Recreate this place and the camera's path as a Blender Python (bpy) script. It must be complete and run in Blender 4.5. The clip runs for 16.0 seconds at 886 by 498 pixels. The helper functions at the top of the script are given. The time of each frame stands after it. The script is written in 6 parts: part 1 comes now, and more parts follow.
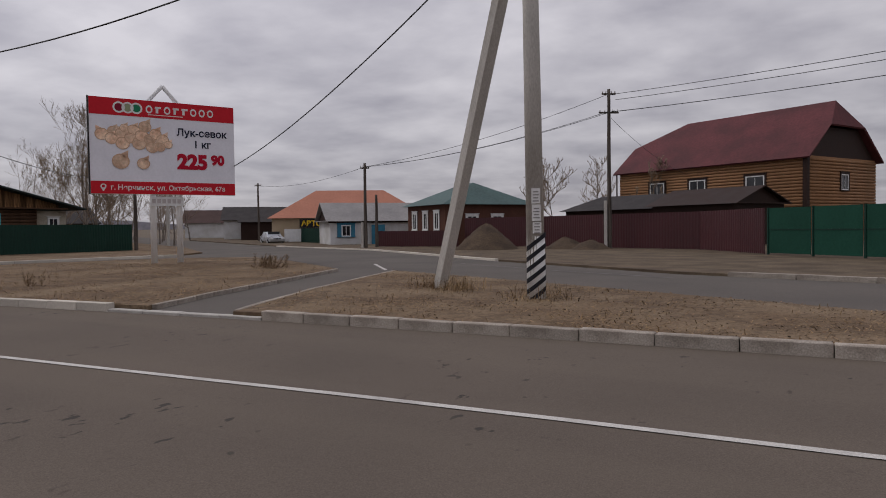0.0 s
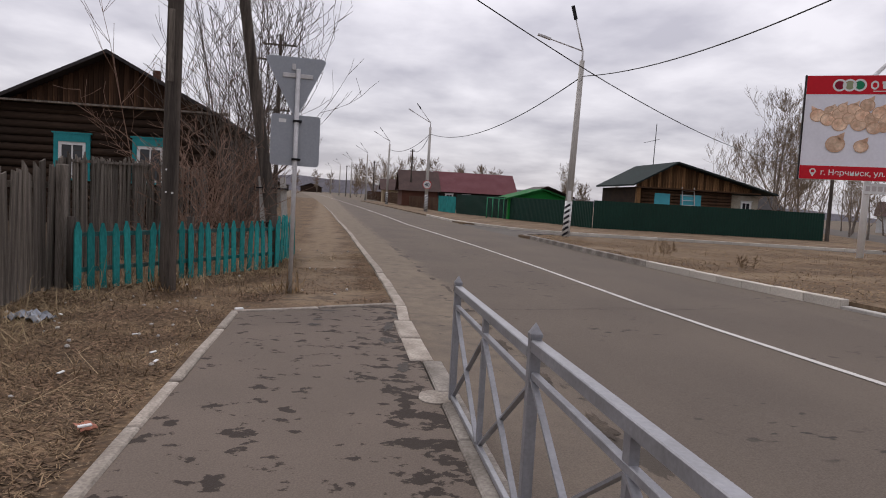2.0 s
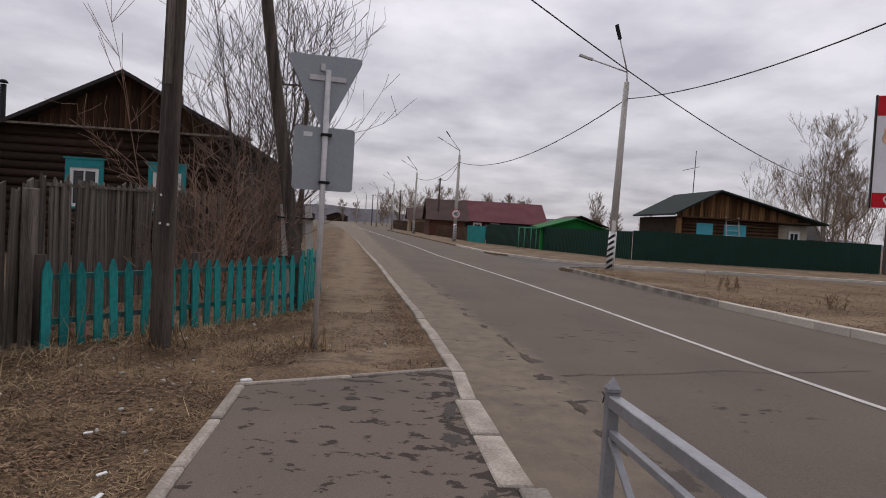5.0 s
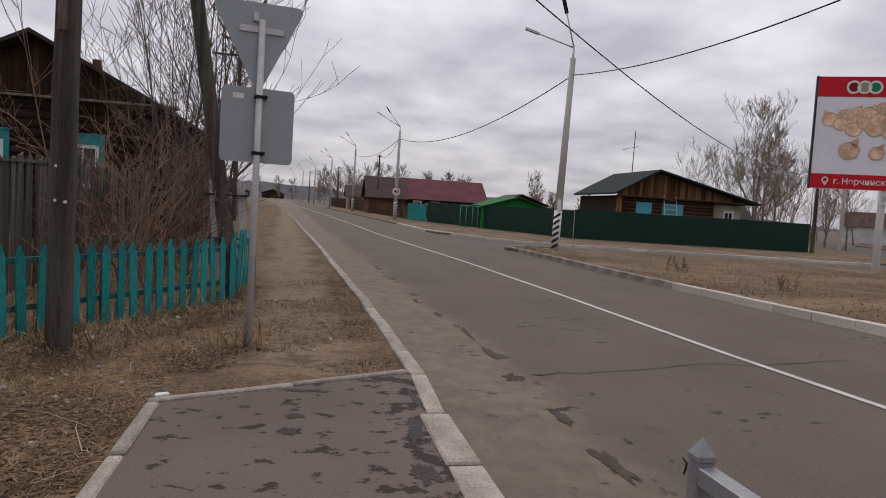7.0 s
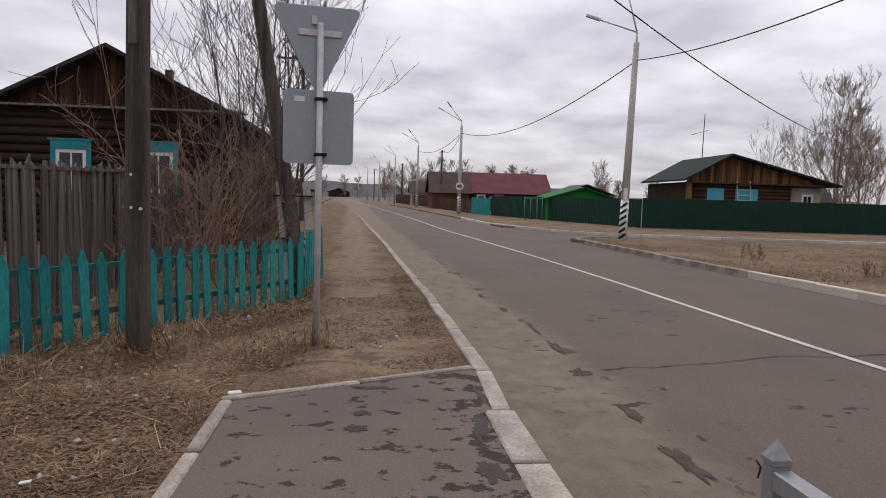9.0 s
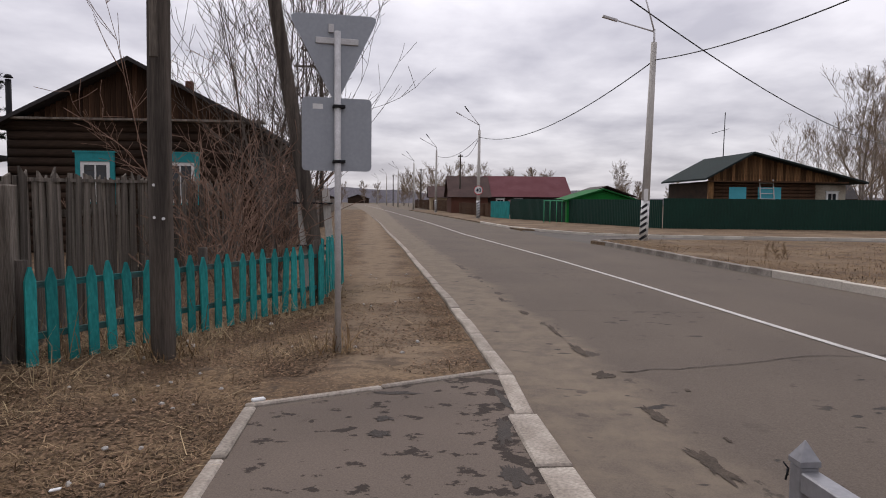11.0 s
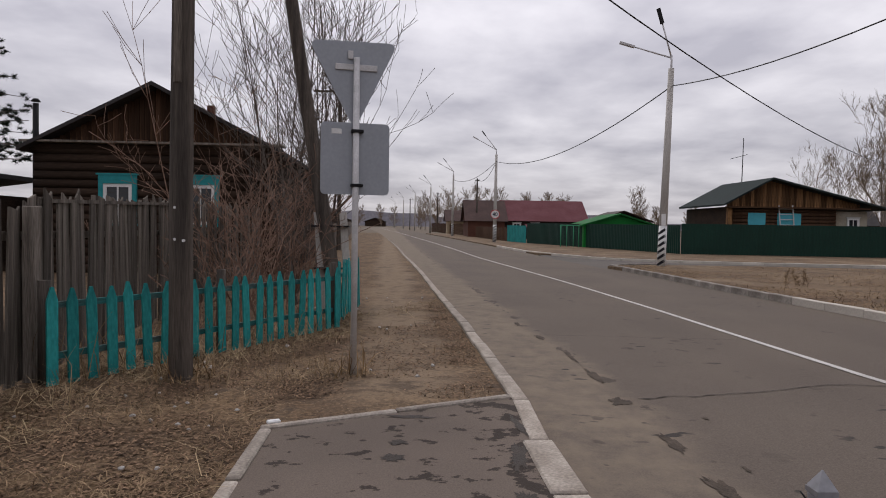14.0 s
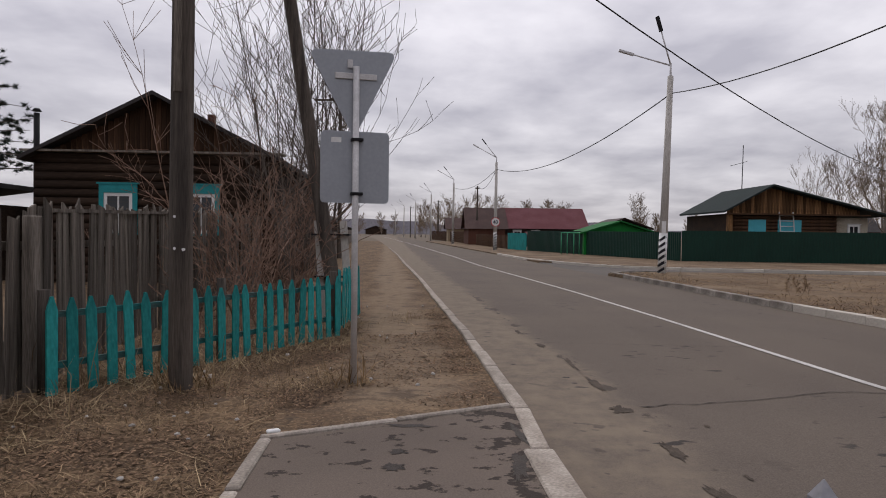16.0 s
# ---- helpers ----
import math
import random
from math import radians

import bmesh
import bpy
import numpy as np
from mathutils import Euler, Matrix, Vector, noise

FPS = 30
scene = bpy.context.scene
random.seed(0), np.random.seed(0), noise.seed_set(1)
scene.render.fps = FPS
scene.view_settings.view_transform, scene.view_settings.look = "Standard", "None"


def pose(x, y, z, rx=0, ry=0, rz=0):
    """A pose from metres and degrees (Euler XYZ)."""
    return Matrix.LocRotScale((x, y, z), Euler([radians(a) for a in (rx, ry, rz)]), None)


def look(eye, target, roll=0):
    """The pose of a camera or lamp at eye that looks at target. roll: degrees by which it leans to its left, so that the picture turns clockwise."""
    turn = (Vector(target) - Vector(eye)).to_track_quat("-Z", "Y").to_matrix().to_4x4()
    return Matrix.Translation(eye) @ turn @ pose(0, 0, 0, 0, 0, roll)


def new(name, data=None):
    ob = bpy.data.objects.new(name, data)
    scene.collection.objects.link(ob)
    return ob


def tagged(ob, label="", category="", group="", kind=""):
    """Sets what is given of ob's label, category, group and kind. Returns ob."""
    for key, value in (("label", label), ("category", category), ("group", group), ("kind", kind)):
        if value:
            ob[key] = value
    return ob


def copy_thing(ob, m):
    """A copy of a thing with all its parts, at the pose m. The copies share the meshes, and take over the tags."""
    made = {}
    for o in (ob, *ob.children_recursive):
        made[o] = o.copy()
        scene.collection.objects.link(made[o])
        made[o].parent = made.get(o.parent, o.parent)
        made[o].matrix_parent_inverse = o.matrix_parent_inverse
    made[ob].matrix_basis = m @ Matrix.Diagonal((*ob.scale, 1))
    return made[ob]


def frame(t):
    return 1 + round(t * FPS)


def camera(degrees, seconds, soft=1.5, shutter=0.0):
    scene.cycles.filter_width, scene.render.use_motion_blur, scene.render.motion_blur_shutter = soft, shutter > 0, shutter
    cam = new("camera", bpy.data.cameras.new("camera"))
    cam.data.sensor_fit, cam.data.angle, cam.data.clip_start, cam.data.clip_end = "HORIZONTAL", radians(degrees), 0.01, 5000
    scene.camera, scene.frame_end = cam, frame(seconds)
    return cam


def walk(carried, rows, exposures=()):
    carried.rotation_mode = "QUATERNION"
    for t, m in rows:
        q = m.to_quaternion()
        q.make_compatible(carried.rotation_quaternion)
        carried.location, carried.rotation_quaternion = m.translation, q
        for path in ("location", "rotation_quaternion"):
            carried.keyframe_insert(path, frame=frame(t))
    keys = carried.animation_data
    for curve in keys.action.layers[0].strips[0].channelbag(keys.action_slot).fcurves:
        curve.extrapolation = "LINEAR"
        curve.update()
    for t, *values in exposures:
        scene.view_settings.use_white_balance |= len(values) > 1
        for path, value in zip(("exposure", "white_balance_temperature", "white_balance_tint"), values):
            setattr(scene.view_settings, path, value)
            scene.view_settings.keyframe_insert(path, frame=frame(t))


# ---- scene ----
cam = camera(66.2, 16.0, soft=1.0)
PATH = [
    (0, (-0.1, -0.08, 1.495), (-1.079, 1.663, 1.433), -0.8),
    (0.2, (-0.288, -0.179, 1.48), (-1.697, 1.236, 1.369), -0.5),
    (0.3, (-0.405, -0.205, 1.473), (-1.977, 1.026, 1.354), -1.1),
    (0.5, (-0.698, -0.187, 1.429), (-2.435, 0.794, 1.284), -0.6),
    (0.6, (-0.805, -0.188, 1.424), (-2.615, 0.655, 1.292), 0.5),
    (1, (-1.063, -0.227, 1.415), (-2.984, 0.315, 1.286), 2.2),
    (1.5, (-1.361, -0.317, 1.411), (-3.321, 0.031, 1.218), 4.5),
    (2, (-1.713, -0.295, 1.418), (-3.688, -0.012, 1.279), 3.2),
    (2.5, (-2.068, -0.324, 1.439), (-4.049, -0.063, 1.37), 3.5),
    (3, (-2.41, -0.379, 1.466), (-4.393, -0.138, 1.364), 0.1),
    (3.2, (-2.563, -0.378, 1.468), (-4.543, -0.104, 1.399), 0.7),
    (3.3, (-2.635, -0.378, 1.455), (-4.625, -0.199, 1.379), 2.1),
    (3.5, (-2.801, -0.39, 1.443), (-4.788, -0.17, 1.366), 1.9),
    (5.8, (-4.28, -0.51, 1.448), (-6.268, -0.298, 1.402), 4.1),
    (6, (-4.4, -0.518, 1.443), (-6.379, -0.24, 1.394), 4.3),
    (6.5, (-4.698, -0.459, 1.439), (-6.616, 0.098, 1.338), 4.3),
    (7, (-4.822, -0.537, 1.454), (-6.781, -0.148, 1.342), 3.5),
    (7.5, (-4.825, -0.52, 1.461), (-6.819, -0.383, 1.375), 3.5),
    (8, (-4.825, -0.504, 1.457), (-6.817, -0.357, 1.355), 3.2),
    (8.5, (-4.84, -0.505, 1.458), (-6.825, -0.302, 1.322), 3.1),
    (9, (-4.844, -0.504, 1.469), (-6.829, -0.304, 1.331), 1.6),
    (11.5, (-4.837, -0.501, 1.468), (-6.829, -0.371, 1.351), 0.6),
    (12, (-4.832, -0.5, 1.47), (-6.826, -0.383, 1.371), 0.8),
    (12.5, (-4.828, -0.501, 1.47), (-6.823, -0.396, 1.383), 0.8),
    (13, (-4.819, -0.504, 1.471), (-6.815, -0.41, 1.386), 0.9),
    (13.5, (-4.822, -0.501, 1.471), (-6.818, -0.404, 1.394), 0.9),
    (14, (-4.817, -0.501, 1.471), (-6.814, -0.408, 1.414), 0.9),
    (14.5, (-4.819, -0.502, 1.472), (-6.816, -0.414, 1.421), 1.1),
    (15, (-4.82, -0.499, 1.471), (-6.818, -0.416, 1.442), 1.1),
    (15.5, (-4.822, -0.499, 1.472), (-6.82, -0.411, 1.445), 0.9),
    (16, (-4.821, -0.495, 1.474), (-6.818, -0.404, 1.44), 0.7),
]
walk(cam, [(t, look(eye, target, roll)) for t, eye, target, roll in PATH],
     exposures=[(0, -0.26, 6500, 12), (0.2, -0.02, 6500, 12), (0.5, -0.06, 6500, 12), (1.0, 0.0, 6500, 12), (1.5, 0.06, 6500, 12), (2.0, 0.2, 6500, 12), (2.5, 0.09, 6500, 12), (3.0, 0.05, 6500, 12), (6, -0.02, 6500, 12), (7, 0.02, 6500, 12), (9, 0.26, 6500, 12), (11.5, 0.22, 6500, 12), (12.5, 0.12, 6500, 12), (16, 0.03, 6500, 12)])

# ---- light ----
SUN_EL, SUN_AZ = radians(47), radians(258)
world = bpy.data.worlds.new("overcast")
scene.world = world
world.use_nodes = True
wn, wl = world.node_tree.nodes, world.node_tree.links
wn.clear()
w_out = wn.new("ShaderNodeOutputWorld")
w_bg = wn.new("ShaderNodeBackground")
w_bg.inputs["Strength"].default_value = 0.1
w_sky = wn.new("ShaderNodeTexSky")
w_sky.sky_type = "NISHITA"
w_sky.sun_disc = False
w_sky.sun_elevation, w_sky.sun_rotation = SUN_EL, SUN_AZ
w_co = wn.new("ShaderNodeTexCoord")
w_sep = wn.new("ShaderNodeSeparateXYZ")
wl.new(w_co.outputs["Generated"], w_sep.inputs[0])


def w_math(op, a, b):
    n = wn.new("ShaderNodeMath")
    n.operation = op
    for i, v in enumerate((a, b)):
        if isinstance(v, (int, float)):
            n.inputs[i].default_value = v
        else:
            wl.new(v, n.inputs[i])
    return n.outputs[0]


# the cloud deck: a flat layer, so the direction is divided by its height
w_h = w_math("MAXIMUM", w_sep.outputs[2], 0.0)
w_den = w_math("ADD", w_h, 0.16)
w_u, w_v = w_math("DIVIDE", w_sep.outputs[0], w_den), w_math("DIVIDE", w_sep.outputs[1], w_den)
w_cmb = wn.new("ShaderNodeCombineXYZ")
wl.new(w_u, w_cmb.inputs[0]), wl.new(w_v, w_cmb.inputs[1])
w_n1 = wn.new("ShaderNodeTexNoise")
w_n1.inputs["Scale"].default_value = 1.15
w_n1.inputs["Detail"].default_value = 6
w_n1.inputs["Roughness"].default_value = 0.52
w_n1.inputs["Distortion"].default_value = 0.25
wl.new(w_cmb.outputs[0], w_n1.inputs["Vector"])
w_r = wn.new("ShaderNodeValToRGB")
w_r.color_ramp.elements[0].position, w_r.color_ramp.elements[0].color = 0.38, (4.15, 4.03, 4.5, 1)
w_r.color_ramp.elements[1].position, w_r.color_ramp.elements[1].color = 0.63, (7.0, 6.82, 7.18, 1)
w_n2 = wn.new("ShaderNodeTexNoise")
w_n2.inputs["Scale"].default_value, w_n2.inputs["Detail"].default_value, w_n2.inputs["Roughness"].default_value = 3.4, 5, 0.5
wl.new(w_cmb.outputs[0], w_n2.inputs["Vector"])
wl.new(w_math("ADD", w_math("MULTIPLY", w_n1.outputs[0], 0.68), w_math("MULTIPLY", w_n2.outputs[0], 0.32)), w_r.inputs[0])
w_mix = wn.new("ShaderNodeMixRGB")
w_mix.inputs[0].default_value = 0.93
wl.new(w_sky.outputs[0], w_mix.inputs[1]), wl.new(w_r.outputs[0], w_mix.inputs[2])
# an overcast sky is brighter overhead than at the horizon, and on the hidden sun's side
w_glow = w_math("ADD", w_math("MULTIPLY", w_sep.outputs[0], -0.14), 0.93)
w_up = w_math("MULTIPLY", w_math("ADD", w_math("MULTIPLY", w_h, 1.1), 0.85), w_glow)
w_mul = wn.new("ShaderNodeMixRGB")
w_mul.blend_type = "MULTIPLY"
w_mul.inputs[0].default_value = 1
wl.new(w_mix.outputs[0], w_mul.inputs[1]), wl.new(w_up, w_mul.inputs[2])
wl.new(w_mul.outputs[0], w_bg.inputs[0]), wl.new(w_bg.outputs[0], w_out.inputs[0])

sun = new("sun", bpy.data.lights.new("sun", "SUN"))
sun.data.energy, sun.data.angle, sun.data.color = 0.95, radians(25), (1.0, 0.96, 0.9)
sun.matrix_world = look((-18, -4, 20), (0, 0, 0))


# ---- materials ----
def mat(name, base, rough=0.8, var=0.25, scale=3.0, fine=40.0, bump=0.3, metal=0.0, second=None, stretch=(1, 1, 1), spread=0.0, spec=0.12, cover=0.5):
    """A surface of base colour with stains (scale), grain (fine), an optional second colour in patches, and a spread of tone from piece to piece."""
    m = bpy.data.materials.new(name)
    m.use_nodes = True
    n, l = m.node_tree.nodes, m.node_tree.links
    b = n["Principled BSDF"]
    b.inputs["Metallic"].default_value = metal
    b.inputs["Specular IOR Level"].default_value = spec
    co = n.new("ShaderNodeTexCoord")
    mp = n.new("ShaderNodeMapping")
    mp.inputs["Scale"].default_value = stretch
    l.new(co.outputs["Object"], mp.inputs[0])
    big, small = n.new("ShaderNodeTexNoise"), n.new("ShaderNodeTexNoise")
    for t, s, d in ((big, scale, 5), (small, fine, 3)):
        t.inputs["Scale"].default_value, t.inputs["Detail"].default_value = s, d
        l.new(mp.outputs[0], t.inputs["Vector"])
    ramp = n.new("ShaderNodeValToRGB")
    two = second or tuple(c * (1 - var) for c in base)
    ramp.color_ramp.elements[0].position, ramp.color_ramp.elements[0].color = cover - 0.15, (*two, 1)
    ramp.color_ramp.elements[1].position, ramp.color_ramp.elements[1].color = cover + 0.15, (*base, 1)
    l.new(big.outputs[0], ramp.inputs[0])
    grain = n.new("ShaderNodeMapRange")
    grain.inputs[1].default_value, grain.inputs[2].default_value = 0.25, 0.75
    grain.inputs[3].default_value, grain.inputs[4].default_value = 1 - var, 1 + var * 0.6
    l.new(small.outputs[0], grain.inputs[0])
    mul = n.new("ShaderNodeMixRGB")
    mul.blend_type = "MULTIPLY"
    mul.inputs[0].default_value = 1
    l.new(ramp.outputs[0], mul.inputs[1]), l.new(grain.outputs[0], mul.inputs[2])
    out = mul.outputs[0]
    if spread:
        info, rng, m2 = n.new("ShaderNodeObjectInfo"), n.new("ShaderNodeMapRange"), n.new("ShaderNodeMixRGB")
        rng.inputs[3].default_value, rng.inputs[4].default_value = 1 - spread, 1 + spread
        l.new(info.outputs["Random"], rng.inputs[0])
        m2.blend_type = "MULTIPLY"
        m2.inputs[0].default_value = 1
        l.new(out, m2.inputs[1]), l.new(rng.outputs[0], m2.inputs[2])
        out = m2.outputs[0]
    l.new(out, b.inputs["Base Color"])
    rr = n.new("ShaderNodeMapRange")
    rr.inputs[3].default_value, rr.inputs[4].default_value = max(0.03, rough - 0.12), min(1, rough + 0.1)
    l.new(big.outputs[0], rr.inputs[0]), l.new(rr.outputs[0], b.inputs["Roughness"])
    if bump:
        bp = n.new("ShaderNodeBump")
        bp.inputs["Strength"].default_value, bp.inputs["Distance"].default_value = bump, 0.01
        l.new(small.outputs[0], bp.inputs["Height"]), l.new(bp.outputs[0], b.inputs["Normal"])
    return m


M = {}


def dress(m, colour, build, bump=None):
    """Lays a second colour over a material, as much as the value that build(nodes, links, coordinate) returns."""
    n, l = m.node_tree.nodes, m.node_tree.links
    b = n["Principled BSDF"]
    was = b.inputs["Base Color"].links[0].from_socket
    co = n.new("ShaderNodeTexCoord")
    mix = n.new("ShaderNodeMixRGB")
    l.new(was, mix.inputs[1])
    l.new(build(n, l, co.outputs["Object"]), mix.inputs[0])
    if isinstance(colour, tuple):
        mix.inputs[2].default_value = (*colour, 1)
    l.new(mix.outputs[0], b.inputs["Base Color"])


def node_math(n, l, op, a, b=0.0, clamp=False):
    q = n.new("ShaderNodeMath")
    q.operation, q.use_clamp = op, clamp
    for i, v in enumerate((a, b)):
        if isinstance(v, (int, float)):
            q.inputs[i].default_value = v
        else:
            l.new(v, q.inputs[i])
    return q.outputs[0]


def node_noise(n, l, co, scale, detail=4, rough=0.55, stretch=(1, 1, 1)):
    mp = n.new("ShaderNodeMapping")
    mp.inputs["Scale"].default_value = stretch
    t = n.new("ShaderNodeTexNoise")
    t.inputs["Scale"].default_value, t.inputs["Detail"].default_value, t.inputs["Roughness"].default_value = scale, detail, rough
    l.new(co, mp.inputs[0]), l.new(mp.outputs[0], t.inputs["Vector"])
    return t.outputs[0]


def ramp01(n, l, v, lo, hi):
    r = n.new("ShaderNodeMapRange")
    r.inputs[1].default_value, r.inputs[2].default_value = lo, hi
    l.new(v, r.inputs[0])
    return r.outputs[0]


M["asphalt"] = mat("asphalt", (0.137, 0.112, 0.092), 0.9, 0.3, 0.35, 90, 0.6, second=(0.114, 0.093, 0.077))
M["walk_asphalt"] = mat("walk_asphalt", (0.158, 0.127, 0.105), 0.9, 0.22, 0.8, 100, 0.5, second=(0.135, 0.109, 0.09))
M["side_asphalt"] = mat("side_asphalt", (0.1, 0.09, 0.082), 0.9, 0.15, 0.3, 60, 0.3, second=(0.118, 0.104, 0.093))


def gutter_dust(n, l, co):
    """Sand blown against the near kerb, thinning out over the asphalt; a thinner seam along the far kerb."""
    s = n.new("ShaderNodeSeparateXYZ")
    l.new(co, s.inputs[0])
    x, y = s.outputs[0], s.outputs[1]
    line = node_math(n, l, "ADD", node_math(n, l, "MULTIPLY", node_math(n, l, "MINIMUM", node_math(n, l, "ADD", x, 10.6), 0.0), 0.036), 0.5)
    d = node_math(n, l, "SUBTRACT", y, line)
    wob = node_math(n, l, "MULTIPLY", node_math(n, l, "SUBTRACT", node_noise(n, l, co, 0.55, 6, 0.62), 0.5), 1.1)
    reach = node_math(n, l, "MULTIPLY", ramp01(n, l, x, -5.5, -10.5), 1.0)
    near = node_math(n, l, "MULTIPLY", ramp01(n, l, node_math(n, l, "ADD", d, wob), 1.25, 0.95), node_math(n, l, "ADD", node_math(n, l, "MULTIPLY", reach, 0.75), 0.25))
    grit = ramp01(n, l, node_noise(n, l, co, 3.2, 7, 0.7), 0.36, 0.62)
    return node_math(n, l, "MULTIPLY", near, node_math(n, l, "ADD", node_math(n, l, "MULTIPLY", grit, 0.72), 0.22), True)


def sunk_edge(n, l, co):
    """Ragged dark hollows where the dust ends."""
    s = n.new("ShaderNodeSeparateXYZ")
    l.new(co, s.inputs[0])
    line = node_math(n, l, "ADD", node_math(n, l, "MULTIPLY", node_math(n, l, "MINIMUM", node_math(n, l, "ADD", s.outputs[0], 10.6), 0.0), 0.036), 0.5)
    d = node_math(n, l, "SUBTRACT", s.outputs[1], line)
    off = node_math(n, l, "ABSOLUTE", node_math(n, l, "SUBTRACT", d, 1.05))
    return node_math(n, l, "MULTIPLY", ramp01(n, l, node_math(n, l, "SUBTRACT", node_noise(n, l, co, 1.9, 7, 0.66, (0.8, 1.5, 1)), node_math(n, l, "MULTIPLY", off, 0.75)), 0.53, 0.56), 0.7)


def fine_spots(n, l, co):
    return node_math(n, l, "MULTIPLY", ramp01(n, l, node_noise(n, l, co, 7.0, 2, 0.5, (1.0, 0.6, 1)), 0.66, 0.7), ramp01(n, l, node_noise(n, l, co, 0.5, 2), 0.5, 0.6))


def tyre_wear(n, l, co):
    return node_math(n, l, "MULTIPLY", ramp01(n, l, node_noise(n, l, co, 0.9, 3, 0.5, (0.05, 1, 1)), 0.45, 0.7), 0.35)


def damp_spots(n, l, co):
    """Small ragged damp spots on the pavement."""
    s = n.new("ShaderNodeSeparateXYZ")
    l.new(co, s.inputs[0])
    kerbside = node_math(n, l, "MULTIPLY", ramp01(n, l, s.outputs[1], -0.25, 0.3), 0.09)
    a = ramp01(n, l, node_math(n, l, "ADD", node_noise(n, l, co, 4.6, 6, 0.64, (1.2, 0.9, 1)), kerbside), 0.585, 0.61)
    return node_math(n, l, "MULTIPLY", a, 0.85)


dress(M["asphalt"], (0.148, 0.122, 0.097), tyre_wear)
dress(M["asphalt"], (0.2, 0.161, 0.121), gutter_dust)
dress(M["asphalt"], (0.05, 0.043, 0.037), sunk_edge)
dress(M["asphalt"], (0.05, 0.044, 0.04), fine_spots)
dress(M["walk_asphalt"], (0.03, 0.024, 0.021), damp_spots)
M["wet"] = mat("damp_asphalt", (0.058, 0.047, 0.04), 0.65, 0.3, 6, 90, 0.4)
M["hollow"] = mat("worn_hollow", (0.062, 0.05, 0.041), 0.9, 0.4, 7, 70, 0.5, second=(0.095, 0.075, 0.058))
M["crack"] = mat("crack", (0.055, 0.047, 0.041), 0.9, 0.3, 6, 60, 0.0)
M["paint"] = mat("road_paint", (0.54, 0.52, 0.49), 0.8, 0.3, 2.5, 60, 0.2, second=(0.38, 0.36, 0.34), cover=0.38)
M["side_paint"] = mat("faded_paint", (0.2, 0.19, 0.18), 0.9, 0.3, 2.5, 60, 0.2, second=(0.12, 0.112, 0.108))
M["kerb"] = mat("kerb_concrete", (0.4, 0.355, 0.305), 0.9, 0.35, 3.2, 45, 0.7, spread=0.14, second=(0.25, 0.215, 0.18))
M["concrete"] = mat("concrete", (0.5, 0.475, 0.44), 0.9, 0.2, 1.5, 40, 0.4, spread=0.06, second=(0.38, 0.36, 0.33), stretch=(1, 1, 0.35))
M["soil"] = mat("dry_soil", (0.15, 0.115, 0.08), 0.95, 0.4, 0.7, 30, 0.9, second=(0.085, 0.064, 0.045))


def track(n, l, co):
    """The lighter trodden track along the verge."""
    s = n.new("ShaderNodeSeparateXYZ")
    l.new(co, s.inputs[0])
    mid = node_math(n, l, "ADD", node_math(n, l, "MULTIPLY", node_math(n, l, "ADD", s.outputs[0], 10.6), 0.036), -0.55)
    d = node_math(n, l, "ABSOLUTE", node_math(n, l, "SUBTRACT", s.outputs[1], mid))
    w = node_math(n, l, "ADD", d, node_math(n, l, "MULTIPLY", node_math(n, l, "SUBTRACT", node_noise(n, l, co, 0.9, 5), 0.5), 1.3))
    return node_math(n, l, "MULTIPLY", node_math(n, l, "MULTIPLY", ramp01(n, l, w, 0.75, 0.3), ramp01(n, l, s.outputs[0], -10.2, -11.2)), 0.8)


def clods(n, l, co):
    """Dark leaf mould between the tufts."""
    return node_math(n, l, "MULTIPLY", ramp01(n, l, node_noise(n, l, co, 14.0, 4, 0.7), 0.5, 0.6), 0.65)


def leaf_mould(n, l, co):
    """Dark patches of old leaves, broken up fine."""
    big = node_noise(n, l, co, 0.45, 4, 0.6)
    small = node_noise(n, l, co, 5.5, 6, 0.72)
    return node_math(n, l, "MULTIPLY", ramp01(n, l, node_math(n, l, "ADD", node_math(n, l, "MULTIPLY", big, 0.5), node_math(n, l, "MULTIPLY", small, 0.5)), 0.48, 0.56), 0.7)


def crumbs(n, l, co):
    """Pale bits of chaff."""
    return node_math(n, l, "MULTIPLY", ramp01(n, l, node_noise(n, l, co, 38.0, 3, 0.6), 0.6, 0.66), 0.6)


def hollows(n, l, co):
    return node_math(n, l, "MULTIPLY", ramp01(n, l, node_noise(n, l, co, 1.3, 5, 0.6, (1.2, 0.8, 1)), 0.6, 0.66), 0.7)


def scuffs(n, l, co):
    """Dark ragged patches of damp leaf crumbs on the trodden soil."""
    return node_math(n, l, "MULTIPLY", ramp01(n, l, node_noise(n, l, co, 3.1, 8, 0.72, (1.3, 0.9, 1)), 0.52, 0.6), 0.6)


